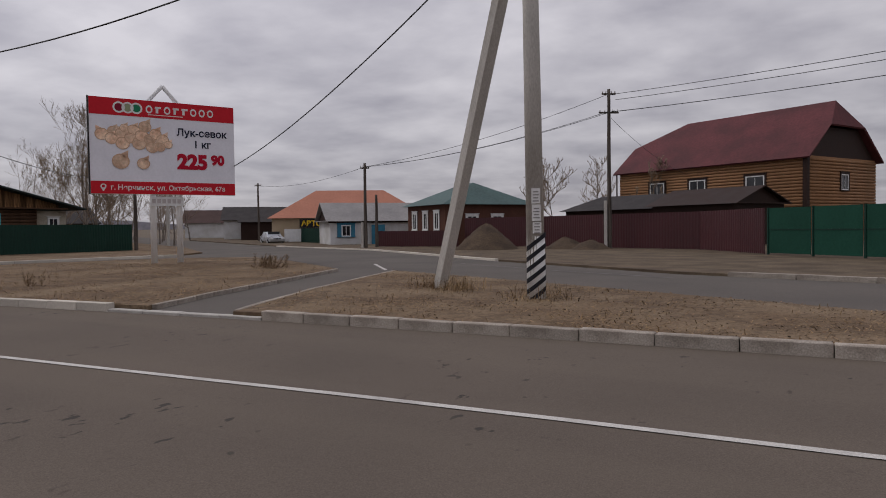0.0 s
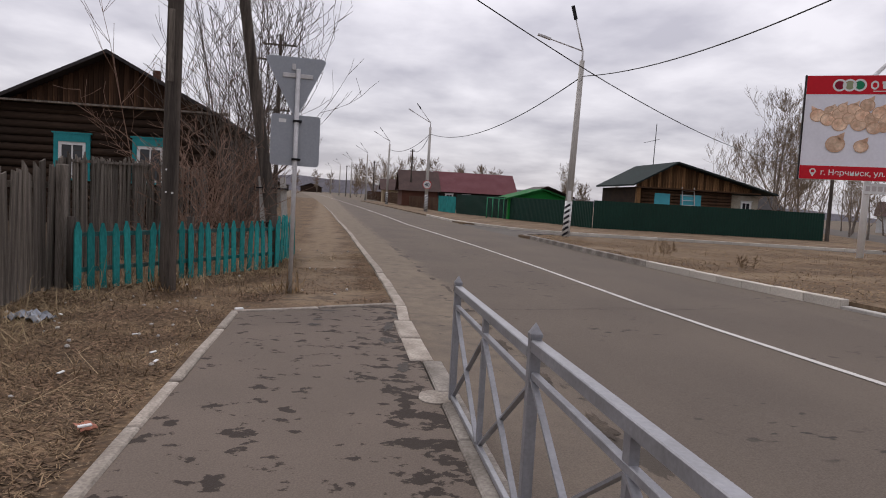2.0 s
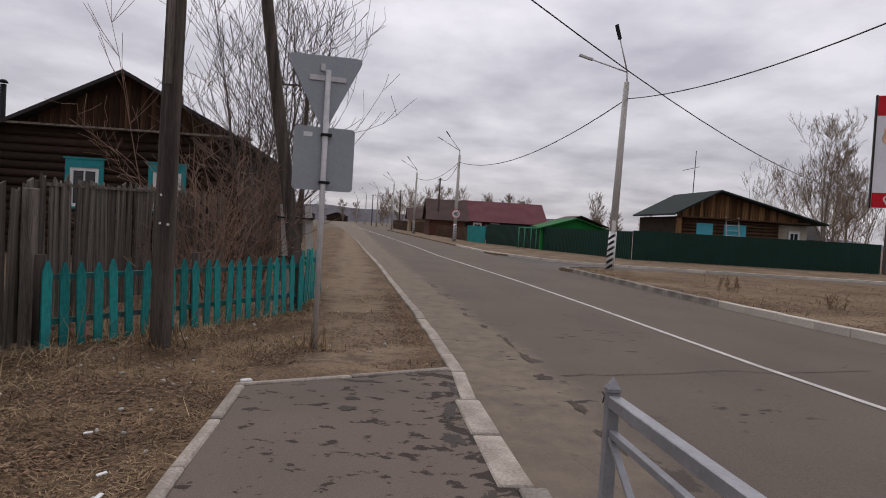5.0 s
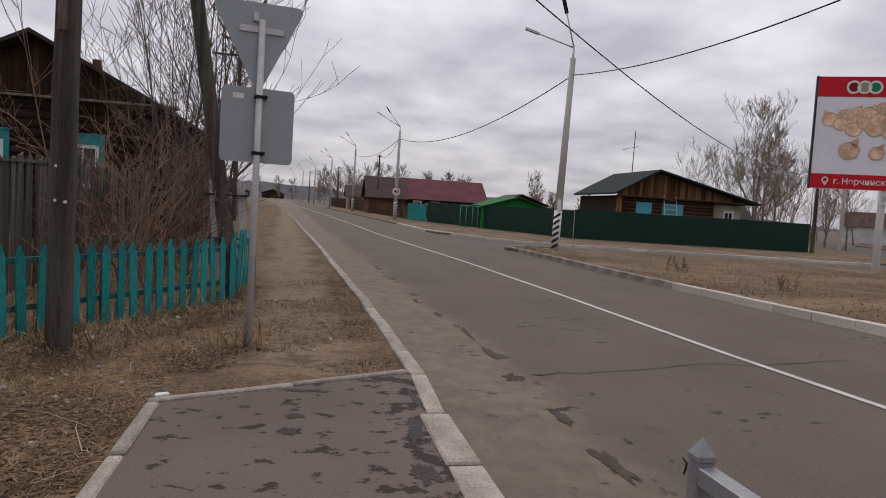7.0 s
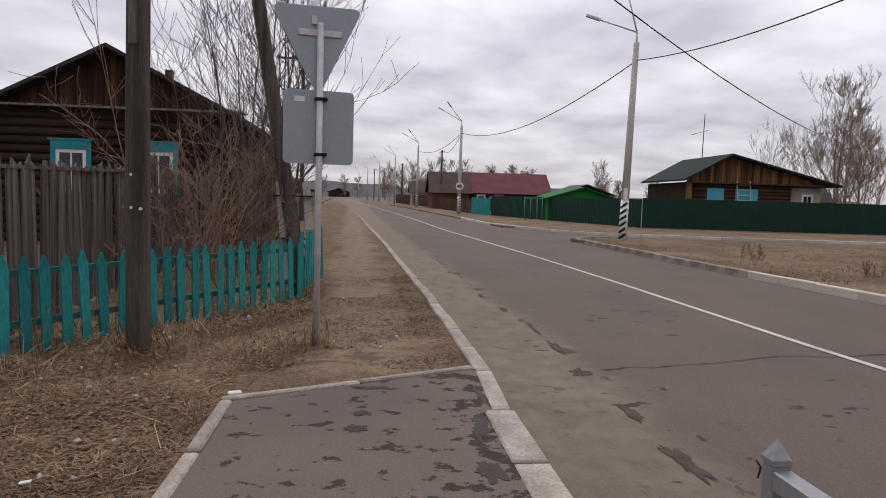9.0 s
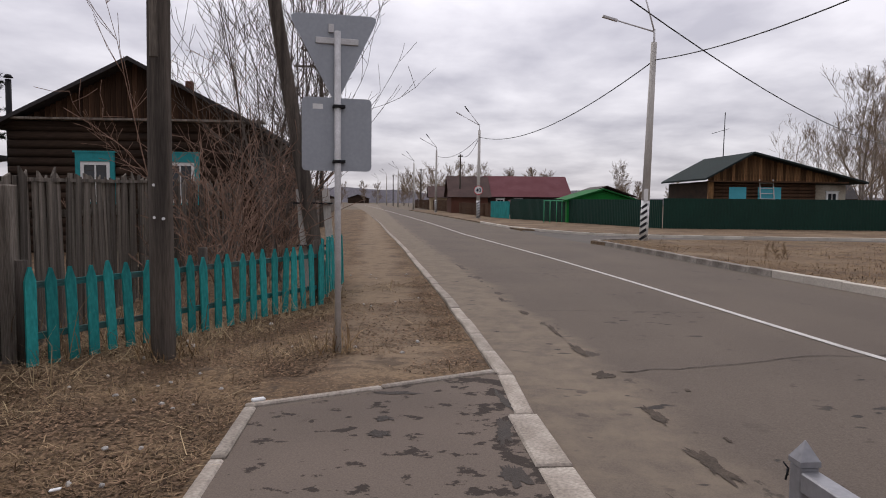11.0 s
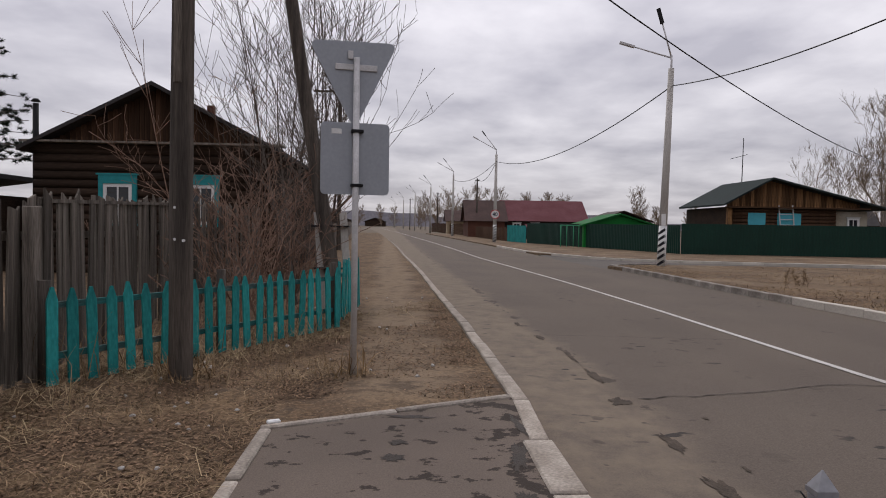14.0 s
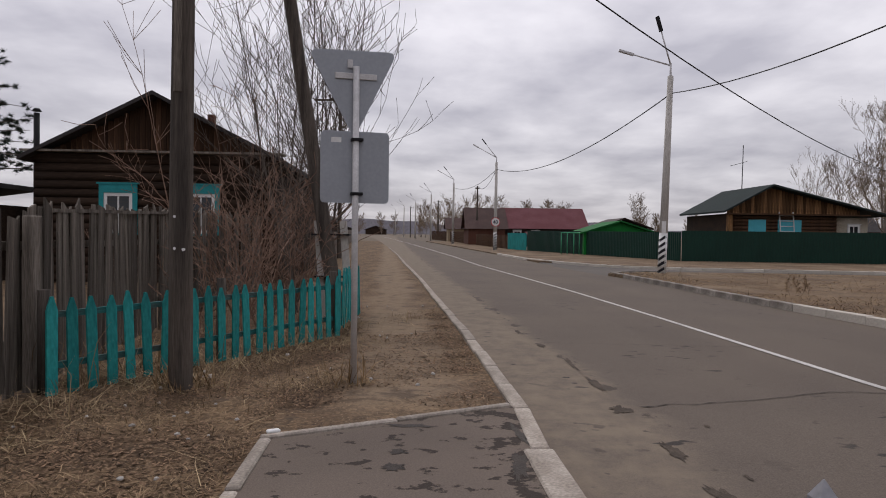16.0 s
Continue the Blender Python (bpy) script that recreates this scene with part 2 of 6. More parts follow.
def per_blade(m, lo, hi):
    """Varies the tone from blade to blade and leaf to leaf."""
    n, l = m.node_tree.nodes, m.node_tree.links
    b = n["Principled BSDF"]
    was = b.inputs["Base Color"].links[0].from_socket
    geo, rng_, mul = n.new("ShaderNodeNewGeometry"), n.new("ShaderNodeMapRange"), n.new("ShaderNodeMixRGB")
    rng_.inputs[3].default_value, rng_.inputs[4].default_value = lo, hi
    l.new(geo.outputs["Random Per Island"], rng_.inputs[0])
    mul.blend_type = "MULTIPLY"
    mul.inputs[0].default_value = 1
    l.new(was, mul.inputs[1]), l.new(rng_.outputs[0], mul.inputs[2])
    l.new(mul.outputs[0], b.inputs["Base Color"])


M["verge_soil"] = mat("verge_soil", (0.215, 0.145, 0.085), 0.95, 0.6, 1.1, 26, 1.0, second=(0.115, 0.074, 0.045))
dress(M["verge_soil"], (0.05, 0.034, 0.023), clods)
dress(M["verge_soil"], (0.21, 0.155, 0.105), track)
dress(M["verge_soil"], (0.07, 0.05, 0.034), scuffs)
dress(M["verge_soil"], (0.27, 0.2, 0.13), crumbs)
dress(M["verge_soil"], (0.07, 0.053, 0.04), hollows)
M["worn_kerb"] = mat("worn_kerb", (0.32, 0.29, 0.255), 0.9, 0.3, 2.5, 40, 0.6, spread=0.12, second=(0.15, 0.13, 0.112))
M["fresh_white"] = mat("fresh_white_paint", (0.86, 0.86, 0.85), 0.5, 0.06, 4, 40, 0.1)
M["lawn"] = mat("dry_lawn", (0.225, 0.165, 0.108), 0.95, 0.5, 0.5, 22, 1.0, second=(0.15, 0.1, 0.06))
dress(M["lawn"], (0.075, 0.05, 0.033), leaf_mould)
dress(M["lawn"], (0.27, 0.21, 0.15), crumbs)
M["straw"] = mat("dry_grass", (0.33, 0.235, 0.14), 0.9, 0.35, 1.5, 20, 0, second=(0.17, 0.11, 0.065))
per_blade(M["straw"], 0.45, 1.3)
M["ground"] = mat("steppe", (0.15, 0.12, 0.09), 0.95, 0.3, 0.05, 2, 0.5, second=(0.13, 0.105, 0.08))
M["steel"] = mat("grey_steel_paint", (0.3, 0.3, 0.32), 0.45, 0.15, 8, 60, 0.1, metal=0.35, second=(0.23, 0.23, 0.24), spec=0.5)
M["sign_back"] = mat("sign_back", (0.32, 0.34, 0.37), 0.5, 0.08, 3, 30, 0.05, metal=0.4, spec=0.5)
M["galv"] = mat("galvanised", (0.58, 0.57, 0.57), 0.5, 0.15, 9, 60, 0.1, metal=0.15)
M["teal"] = mat("teal_paint", (0.034, 0.325, 0.31), 0.7, 0.25, 5, 40, 0.3, spread=0.22, second=(0.02, 0.2, 0.2), stretch=(1, 1, 0.3))
M["teal_worn"] = mat("worn_teal_rail", (0.03, 0.15, 0.15), 0.8, 0.35, 5, 40, 0.3, second=(0.09, 0.1, 0.095), stretch=(0.4, 0.4, 2))
M["teal_win"] = mat("teal_casing", (0.03, 0.27, 0.29), 0.6, 0.15, 5, 40, 0.2)
M["white"] = mat("white_paint", (0.75, 0.75, 0.74), 0.6, 0.12, 4, 40, 0.1)
M["plank"] = mat("grey_planks", (0.225, 0.197, 0.168), 0.9, 0.5, 2.5, 34, 0.9, spread=0.38, second=(0.085, 0.072, 0.06), stretch=(4, 4, 0.25))
M["log"] = mat("dark_logs", (0.05, 0.032, 0.022), 0.85, 0.4, 1.2, 12, 0.6, spread=0.2, second=(0.028, 0.019, 0.014), stretch=(1, 0.3, 2))
M["gable_wood"] = mat("gable_boards", (0.088, 0.047, 0.026), 0.85, 0.4, 1.2, 16, 0.5, spread=0.5, second=(0.035, 0.02, 0.013), stretch=(3, 3, 0.3))
M["pole_wood"] = mat("pole_wood", (0.125, 0.105, 0.088), 0.9, 0.4, 2, 25, 0.9, second=(0.055, 0.047, 0.041), stretch=(5, 5, 0.25))
M["dark"] = mat("dark_metal", (0.02, 0.02, 0.022), 0.6, 0.3, 4, 40, 0.1)
M["roof_dark"] = mat("dark_roofing", (0.055, 0.05, 0.05), 0.8, 0.3, 1, 10, 0.3)
M["green_fence"] = mat("green_sheet", (0.007, 0.036, 0.025), 0.55, 0.15, 0.6, 10, 0.1, spread=0.06, spec=0.2)
M["red_fence"] = mat("wine_sheet", (0.055, 0.011, 0.014), 0.55, 0.15, 0.6, 10, 0.1, spread=0.1, spec=0.4)
M["gate_green"] = mat("gate_green", (0.012, 0.06, 0.04), 0.5, 0.15, 0.6, 10, 0.1, spread=0.08)
M["twig"] = mat("twigs", (0.27, 0.175, 0.13), 0.9, 0.3, 3, 20, 0)
M["bark"] = mat("bark", (0.15, 0.125, 0.105), 0.9, 0.4, 3, 20, 0.3, second=(0.09, 0.075, 0.065))
M["wire"] = mat("wire", (0.03, 0.03, 0.03), 0.6, 0.1, 3, 20, 0)
M["red_sheet"] = mat("board_red", (0.55, 0.018, 0.03), 0.5, 0.06, 1, 10, 0)
M["board_white"] = mat("board_white", (0.78, 0.78, 0.84), 0.5, 0.05, 1, 10, 0)
M["ink"] = mat("board_ink", (0.02, 0.025, 0.05), 0.5, 0.05, 1, 10, 0)
M["price"] = mat("price_red", (0.45, 0.008, 0.03), 0.5, 0.05, 1, 10, 0)
M["wine_roof"] = mat("wine_roof", (0.14, 0.052, 0.06), 0.8, 0.2, 0.5, 6, 0.1, second=(0.115, 0.035, 0.04), spec=0.15)
M["brown_siding"] = mat("brown_siding", (0.32, 0.175, 0.09), 0.7, 0.15, 0.6, 8, 0.2, spread=0.08)
M["brown_dark"] = mat("brown_dark", (0.035, 0.02, 0.016), 0.6, 0.2, 1, 10, 0.1)
M["orange_roof"] = mat("orange_roof", (0.42, 0.185, 0.125), 0.75, 0.15, 0.3, 5, 0.1, second=(0.36, 0.155, 0.105))
M["green_roof"] = mat("green_grey_roof", (0.08, 0.13, 0.125), 0.6, 0.2, 0.4, 5, 0.1)
M["grey_roof"] = mat("slate_roof", (0.3, 0.29, 0.28), 0.8, 0.2, 0.4, 6, 0.3, second=(0.23, 0.22, 0.22))
M["bright_green"] = mat("bright_green_sheet", (0.012, 0.2, 0.035), 0.5, 0.1, 0.6, 6, 0.1)
M["plaster"] = mat("pale_plaster", (0.6, 0.6, 0.6), 0.85, 0.12, 0.8, 12, 0.2, second=(0.48, 0.47, 0.45))
M["beige"] = mat("beige_plaster", (0.42, 0.33, 0.22), 0.85, 0.12, 0.8, 12, 0.2)
M["old_plaster"] = mat("stained_plaster", (0.4, 0.36, 0.29), 0.9, 0.3, 1.1, 14, 0.3, second=(0.24, 0.2, 0.15))
M["blue"] = mat("blue_paint", (0.05, 0.2, 0.3), 0.6, 0.2, 2, 20, 0.1)
# pale lilac-grey: distance haze is mixed into the hills' base colour
M["hill"] = mat("hazy_hills", (0.36, 0.35, 0.39), 1.0, 0.2, 0.01, 0.2, 0)
M["pine"] = mat("pine_needles", (0.03, 0.046, 0.032), 0.8, 0.4, 3, 15, 0)
M["onion"] = mat("onion_print", (0.84, 0.63, 0.46), 0.5, 0.3, 2.2, 9, 0, spread=0.2, second=(0.64, 0.4, 0.27))
M["black"] = mat("black_paint", (0.025, 0.025, 0.03), 0.7, 0.2, 4, 30, 0.1)
M["yellow"] = mat("yellow_letters", (0.75, 0.5, 0.03), 0.6, 0.1, 3, 20, 0)
M["silver"] = mat("car_silver", (0.5, 0.52, 0.55), 0.3, 0.05, 3, 20, 0, metal=0.5, spec=0.6)
M["rubber"] = mat("rubber", (0.02, 0.02, 0.02), 0.9, 0.2, 8, 40, 0.1)
M["log_brown"] = mat("brown_logs", (0.1, 0.055, 0.032), 0.85, 0.35, 1.2, 12, 0.4, spread=0.15)
M["gable_light"] = mat("yellowed_boards", (0.23, 0.125, 0.055), 0.85, 0.5, 1.6, 14, 0.3, spread=0.6, second=(0.075, 0.04, 0.022), stretch=(3, 3, 0.5))
M["green_roof_dark"] = mat("dark_green_roof", (0.03, 0.04, 0.039), 0.9, 0.2, 0.6, 8, 0.2, spec=0.1)
M["pale_blue"] = mat("light_blue_paint", (0.09, 0.42, 0.5), 0.6, 0.12, 2, 20, 0.1)
M["wine_tile"] = mat("wine_tile", (0.115, 0.03, 0.034), 0.75, 0.25, 0.4, 5, 0.4, second=(0.07, 0.017, 0.019), spec=0.25)
M["red_brown"] = mat("red_brown_wall", (0.11, 0.05, 0.035), 0.8, 0.2, 1, 10, 0.2)
M["pale_twig"] = mat("far_twigs", (0.29, 0.225, 0.165), 0.9, 0.3, 3, 20, 0)
M["pale_straw"] = mat("pale_straw", (0.46, 0.35, 0.21), 0.9, 0.25, 3, 20, 0)
M["straw_brown"] = mat("brown_grass", (0.34, 0.235, 0.13), 0.9, 0.3, 0.6, 20, 0, second=(0.21, 0.135, 0.075))
per_blade(M["straw_brown"], 0.4, 1.35)
M["litter"] = mat("dead_leaves", (0.2, 0.13, 0.082), 0.9, 0.4, 2, 20, 0)
per_blade(M["litter"], 0.3, 1.7)
M["far_bark"] = mat("grey_bark", (0.23, 0.195, 0.165), 0.9, 0.35, 3, 20, 0.2, second=(0.16, 0.135, 0.115))
M["old_roof"] = mat("old_brown_roofing", (0.085, 0.055, 0.05), 0.85, 0.25, 0.6, 8, 0.1)
M["onion_rim"] = mat("onion_print_rim", (0.62, 0.4, 0.27), 0.5, 0.15, 3, 10, 0)
M["damp_soil"] = mat("damp_soil", (0.085, 0.065, 0.05), 0.9, 0.3, 4, 40, 0.5)
M["pale_kerb"] = mat("pale_kerb", (0.6, 0.55, 0.48), 0.9, 0.2, 1.0, 30, 0.3, spread=0.15)
M["heap_soil"] = mat("heap_soil", (0.1, 0.072, 0.05), 0.95, 0.4, 0.9, 12, 0.8, second=(0.06, 0.044, 0.032))
M["rack_green"] = mat("rack_green", (0.06, 0.3, 0.16), 0.6, 0.1, 3, 20, 0)
M["faint_print"] = mat("faint_print", (0.5, 0.46, 0.45), 0.7, 0.1, 3, 20, 0)
M["shed_roof"] = mat("shed_roof", (0.012, 0.13, 0.03), 0.8, 0.2, 1, 8, 0.1, spec=0.15)
glass = bpy.data.materials.new("window_glass")
glass.use_nodes = True
gb = glass.node_tree.nodes["Principled BSDF"]
gb.inputs["Base Color"].default_value, gb.inputs["Roughness"].default_value, gb.inputs["Specular IOR Level"].default_value = (0.02, 0.022, 0.026, 1), 0.06, 0.6
M["glass"] = glass


# ---- mesh helpers ----
def part(name, bm, material, parent=None, label=""):
    me = bpy.data.meshes.new(name)
    bm.to_mesh(me)
    bm.free()
    me.materials.append(M[material] if isinstance(material, str) else material)
    ob = new(name, me)
    if parent:
        ob.parent = parent
    return tagged(ob, label)


def share(name, ob, m, parent):
    """Another piece on the same mesh."""
    c = new(name, ob.data)
    c.parent, c.matrix_basis = parent, m
    return c


def thing(name, label, category, group="", at=None, kind=""):
    ob = new(name)
    ob.empty_display_size = 0.2
    if at is not None:
        ob.matrix_world = at
    return tagged(ob, label, category, group, kind)


def box(bm, size, centre=(0, 0, 0), m=None, bevel=0.0):
    r = bmesh.ops.create_cube(bm, size=1)
    vs = r["verts"]
    bmesh.ops.scale(bm, vec=size, verts=vs)
    if bevel:
        es = list({e for v in vs for e in v.link_edges})
        vs = bmesh.ops.bevel(bm, geom=es, offset=bevel, segments=1, affect="EDGES", profile=0.5)["verts"] + [v for v in vs if v.is_valid]
        vs = list(set(vs))
    t = Matrix.Translation(centre)
    bmesh.ops.transform(bm, matrix=(m @ t) if m else t, verts=vs)
    return bm


def rod(bm, a, b, r0, r1=None, n=8, caps=True):
    """A tapered round bar from a to b."""
    a, b = Vector(a), Vector(b)
    r1 = r0 if r1 is None else r1
    q = (b - a).to_track_quat("Z", "Y")
    rings = []
    for p, r in ((a, r0), (b, r1)):
        rings.append([bm.verts.new(p + q @ Vector((r * math.cos(2 * math.pi * i / n), r * math.sin(2 * math.pi * i / n), 0))) for i in range(n)])
    for i in range(n):
        f = bm.faces.new((rings[0][i], rings[0][(i + 1) % n], rings[1][(i + 1) % n], rings[1][i]))
        f.smooth = n > 5
    if caps:
        bm.faces.new(rings[1])
        bm.faces.new(rings[0][::-1])
    return bm


def beam(bm, a, b, w, h, up=(0, 0, 1)):
    """A square bar from a to b, w across and h along up."""
    a, b = Vector(a), Vector(b)
    d = (b - a).normalized()
    s = d.cross(Vector(up)).normalized()
    u = s.cross(d)
    ring = [[p + s * (w / 2 * i) + u * (h / 2 * j) for i, j in ((-1, -1), (1, -1), (1, 1), (-1, 1))] for p in (a, b)]
    v = [[bm.verts.new(p) for p in r] for r in ring]
    for i in range(4):
        bm.faces.new((v[0][i], v[0][(i + 1) % 4], v[1][(i + 1) % 4], v[1][i]))
    bm.faces.new(v[1]), bm.faces.new(v[0][::-1])
    return bm


def slab(bm, outline, z0, z1, lift=None):
    """A plate with the plan outline; lift(x, y) is added to both heights."""
    lift = lift or (lambda x, y: 0)
    top = [bm.verts.new((x, y, z1 + lift(x, y))) for x, y in outline]
    low = [bm.verts.new((x, y, z0 + lift(x, y))) for x, y in outline]
    bm.faces.new(top), bm.faces.new(low[::-1])
    n = len(outline)
    for i in range(n):
        bm.faces.new((top[i], low[i], low[(i + 1) % n], top[(i + 1) % n]))
    bmesh.ops.recalc_face_normals(bm, faces=bm.faces)
    return bm


def along(points, x):
    """Height of a broken line given by points, at x."""
    pts = sorted(points)
    return float(np.interp(x, [p[0] for p in pts], [p[1] for p in pts]))


# ---- the plan ----
def rise(x):
    """The street climbs gently past the crossing."""
    return 0.01 * min(max(0.0, -x - 42), 300)


CENTRE = [(40, 7.4), (0, 5.17), (-3, 5.05), (-6.6, 4.79), (-9.4, 4.6), (-11.7, 4.47), (-14.2, 4.43), (-18.2, 4.38), (-25, 4.18), (-34, 3.7), (-55, 2.55), (-75, 1.15), (-101, -0.8), (-135, -3.4), (-200, -9), (-320, -19)]


def centre(x):
    return along(CENTRE, x)


def near_kerb(x):
    return 0.5 if x > -10.6 else along([(-10.6, 0.5), (-12.5, 0.46), (-15.5, 0.375), (-21.5, 0.12), (-27, -0.07), (-35, -0.45), (-55, -1.5), (-75, -2.8), (-101, -4.6), (-135, -7.2), (-200, -13), (-320, -23)], x)


def far_kerb(x):
    return along([(40, 10), (0, 8.85), (-4, 8.75), (-9, 8.55), (-14, 8.15), (-17, 7.95), (-22, 7.8), (-32, 7.9), (-40, 7.6), (-55, 6.75), (-75, 5.3), (-101, 3.3), (-135, 0.6), (-200, -5), (-320, -15)], x)


# ---- ground and roads ----
def sheet(name, material, lines, z, label="", category="", step=1.0, x0=None, x1=None, rough=0.0, thick=0.12, seed=0):
    """A strip of ground between two lines y(x), with uneven height."""
    lo, hi = lines
    bm = bmesh.new()
    xs = np.arange(x0, x1 + 1e-6, step)
    k = 8
    rows = []
    for x in xs:
        a, b = lo(x), hi(x)
        rows.append([bm.verts.new((x, a + (b - a) * j / k, z + rise(x) + rough * noise.noise((x * 0.9 + seed, (a + (b - a) * j / k) * 0.9, seed)))) for j in range(k + 1)])
    for i in range(len(xs) - 1):
        for j in range(k):
            f = bm.faces.new((rows[i][j], rows[i + 1][j], rows[i + 1][j + 1], rows[i][j + 1]))
            f.smooth = True
    return tagged(part(name, bm, material), label, category, "", "structure")


def plate(name, material, outline, z0, z1, label, category, parent=None):
    bm = slab(bmesh.new(), outline, z0, z1, lambda x, y: rise(x))
    return tagged(part(name, bm, material, parent), label, category, "", "structure")


bm = bmesh.new()
xs = [-1500, -900, -600, -342, -250, -150, -100, -70, -42, -20, 0, 40, 200, 800]
ys = [-900, -300, -100, -30, -10, 0, 10, 30, 60, 120, 300, 900]
vs = [[bm.verts.new((x, y, -0.14 + rise(x))) for y in ys] for x in xs]
for i in range(len(xs) - 1):
    for j in range(len(ys) - 1):
        bm.faces.new((vs[i][j], vs[i + 1][j], vs[i + 1][j + 1], vs[i][j + 1]))
tagged(part("ground", bm, "ground"), "bare brown steppe ground reaching the horizon", "ground", "", "structure")

# side street behind the island, the link to the main road, and the footpath: one dark base under all of it
plate("road_side_street", "side_asphalt", [(40, 12), (22, 13.5), (8, 17.5), (1.1, 20.5), (-4.2, 22.3), (-13.3, 28.4), (-28.7, 40.3), (-45, 48), (-75, 63), (-120, 86), (-124, 80), (-80, 55), (-50, 41), (-38, 33),
      (-36, 29), (-37.3, 22.8), (-41.4, 12.5), (-44, 9.2), (-48, 7.6), (-44, 7.3), (-34, 7.6), (-20, 7.6), (0, 8.7), (20, 9.3), (40, 9.8)], -0.3, -0.075, "worn grey asphalt side street with patched joints", "road")
sheet("road_main", "asphalt", (near_kerb, lambda x: far_kerb(x) + 0.02), -0.06, "grey-brown asphalt street with fine cracks and gravel", "road", 2.0, -320, 40)


def rail_line(name, pts, width, z, material, label, category):
    """A flat painted or paved strip along a broken line."""
    bm = bmesh.new()
    prev = None
    for i, (x, y) in enumerate(pts):
        a = Vector(pts[max(0, i - 1)])
        b = Vector(pts[min(len(pts) - 1, i + 1)])
        d = (b - a).normalized()
        n = Vector((-d.y, d.x)) * width / 2
        row = (bm.verts.new((x + n.x, y + n.y, z + rise(x))), bm.verts.new((x - n.x, y - n.y, z + rise(x))))
        if prev:
            bm.faces.new((prev[0], prev[1], row[1], row[0]))
        prev = row
    return tagged(part(name, bm, material), label, category, "", "structure")


for k, (a_, b_) in enumerate((((-17.5, 24.7), (-14.6, 21.3)), ((-14.0, 26.2), (-9.5, 23.5)), ((-8.5, 22.8), (-4.0, 20.6)))):
    rail_line("road_marking_side", [a_, b_], 0.14, -0.066, "paint" if k == 0 else "side_paint", "worn white line on the side street", "road marking")
rail_line("road_marking", [(x, centre(x)) for x in np.arange(40, -200, -2.0)], 0.098, -0.052, "paint", "worn white centre line painted on the asphalt", "road marking")

# near verge, beyond the end of the pavement and beside it
def verge_edge(x):
    """The verge reaches the kerb past the pavement's end and the pavement's left edge before it."""
    return along([(-10.65, near_kerb(-11) - 0.1), (-9.7, -1.51), (14, -1.08)], x) if x > -10.65 else near_kerb(x) - 0.08


sheet("verge_near", "verge_soil", (lambda x: verge_edge(x) - 14, verge_edge), -0.02, "bare brown soil verge with dry grass", "verge", 0.5, -120, 14, 0.04, seed=3)
bm = slab(bmesh.new(), [(14, -1.07), (14, 0.42), (-10.68, 0.4), (-9.72, -1.5)], -0.2, 0.012)
tagged(part("pavement", bm, "walk_asphalt"), "grey asphalt pavement with damp dark spots", "pavement", "", "structure")

# islands
ISLAND = [(-33, 7.75), (-34.3, 10), (-34.2, 15), (-33, 20), (-30.5, 25.5), (-27, 27), (-21, 23.5), (-15.6, 19.6), (-13.8, 14.5), (-12.6, 11.1), (-11.6, 8.62)]
ISLAND += [(x, far_kerb(x) + 0.18) for x in (-14, -18, -22, -26, -30)]
ISLAND_2 = [(-9.3, 8.62), (-9.9, 10), (-11.0, 12.8), (-13.0, 19.4), (-9, 17.6), (0.6, 12.9), (8, 10.6), (12, 9.3)]
ISLAND_2 += [(x, far_kerb(x) + 0.18) for x in (8, 4, 0, -4, -7)]
plate("verge_island", "lawn", ISLAND, -0.3, 0.06, "island of dry brown grass between the streets", "verge")
plate("verge_island_2", "lawn", ISLAND_2, -0.3, 0.06, "dry brown grass strip behind the kerb", "verge")
plate("footpath", "side_asphalt", [(-11.6, 8.6), (-12.6, 11.1), (-13.8, 14.5), (-15.6, 19.6), (-13.0, 19.4), (-11.0, 12.8), (-9.9, 10), (-9.3, 8.6)], -0.3, -0.03, "narrow asphalt footpath between the lawns", "footpath")
# far verges
FAR_V = [(-44.3, 9.6), (-41.6, 12.8), (-37.6, 22.8), (-36.2, 29), (-38.4, 33.4), (-50, 41.5), (-80, 55.5), (-80, 40), (-52, 33), (-52, 18), (-80, 12), (-120, 9), (-120, far_kerb(-120) + 0.1)]
FAR_V += [(x, far_kerb(x) + 0.12) for x in (-100, -80, -65, -55, -48)]
plate("verge_far", "lawn", FAR_V, -0.3, 0.02, "dusty verge in front of the green fence", "verge")
plate("verge_side_street", "soil", [(1.1, 20.7), (8, 17.8), (40, 14), (40, 40), (0, 60), (-30, 58), (-60, 70), (-90, 78), (-75, 63.4), (-45, 48.2), (-28.7, 40.6), (-13.3, 28.7), (-4.2, 22.6)], -0.3, -0.01, "dusty trodden verge along the fences", "verge")


# ---- things ----
# railing
RAIL_X = [-6.4, -4.42, -2.57] + [-2.57 + 1.95 * i for i in range(1, 7)]


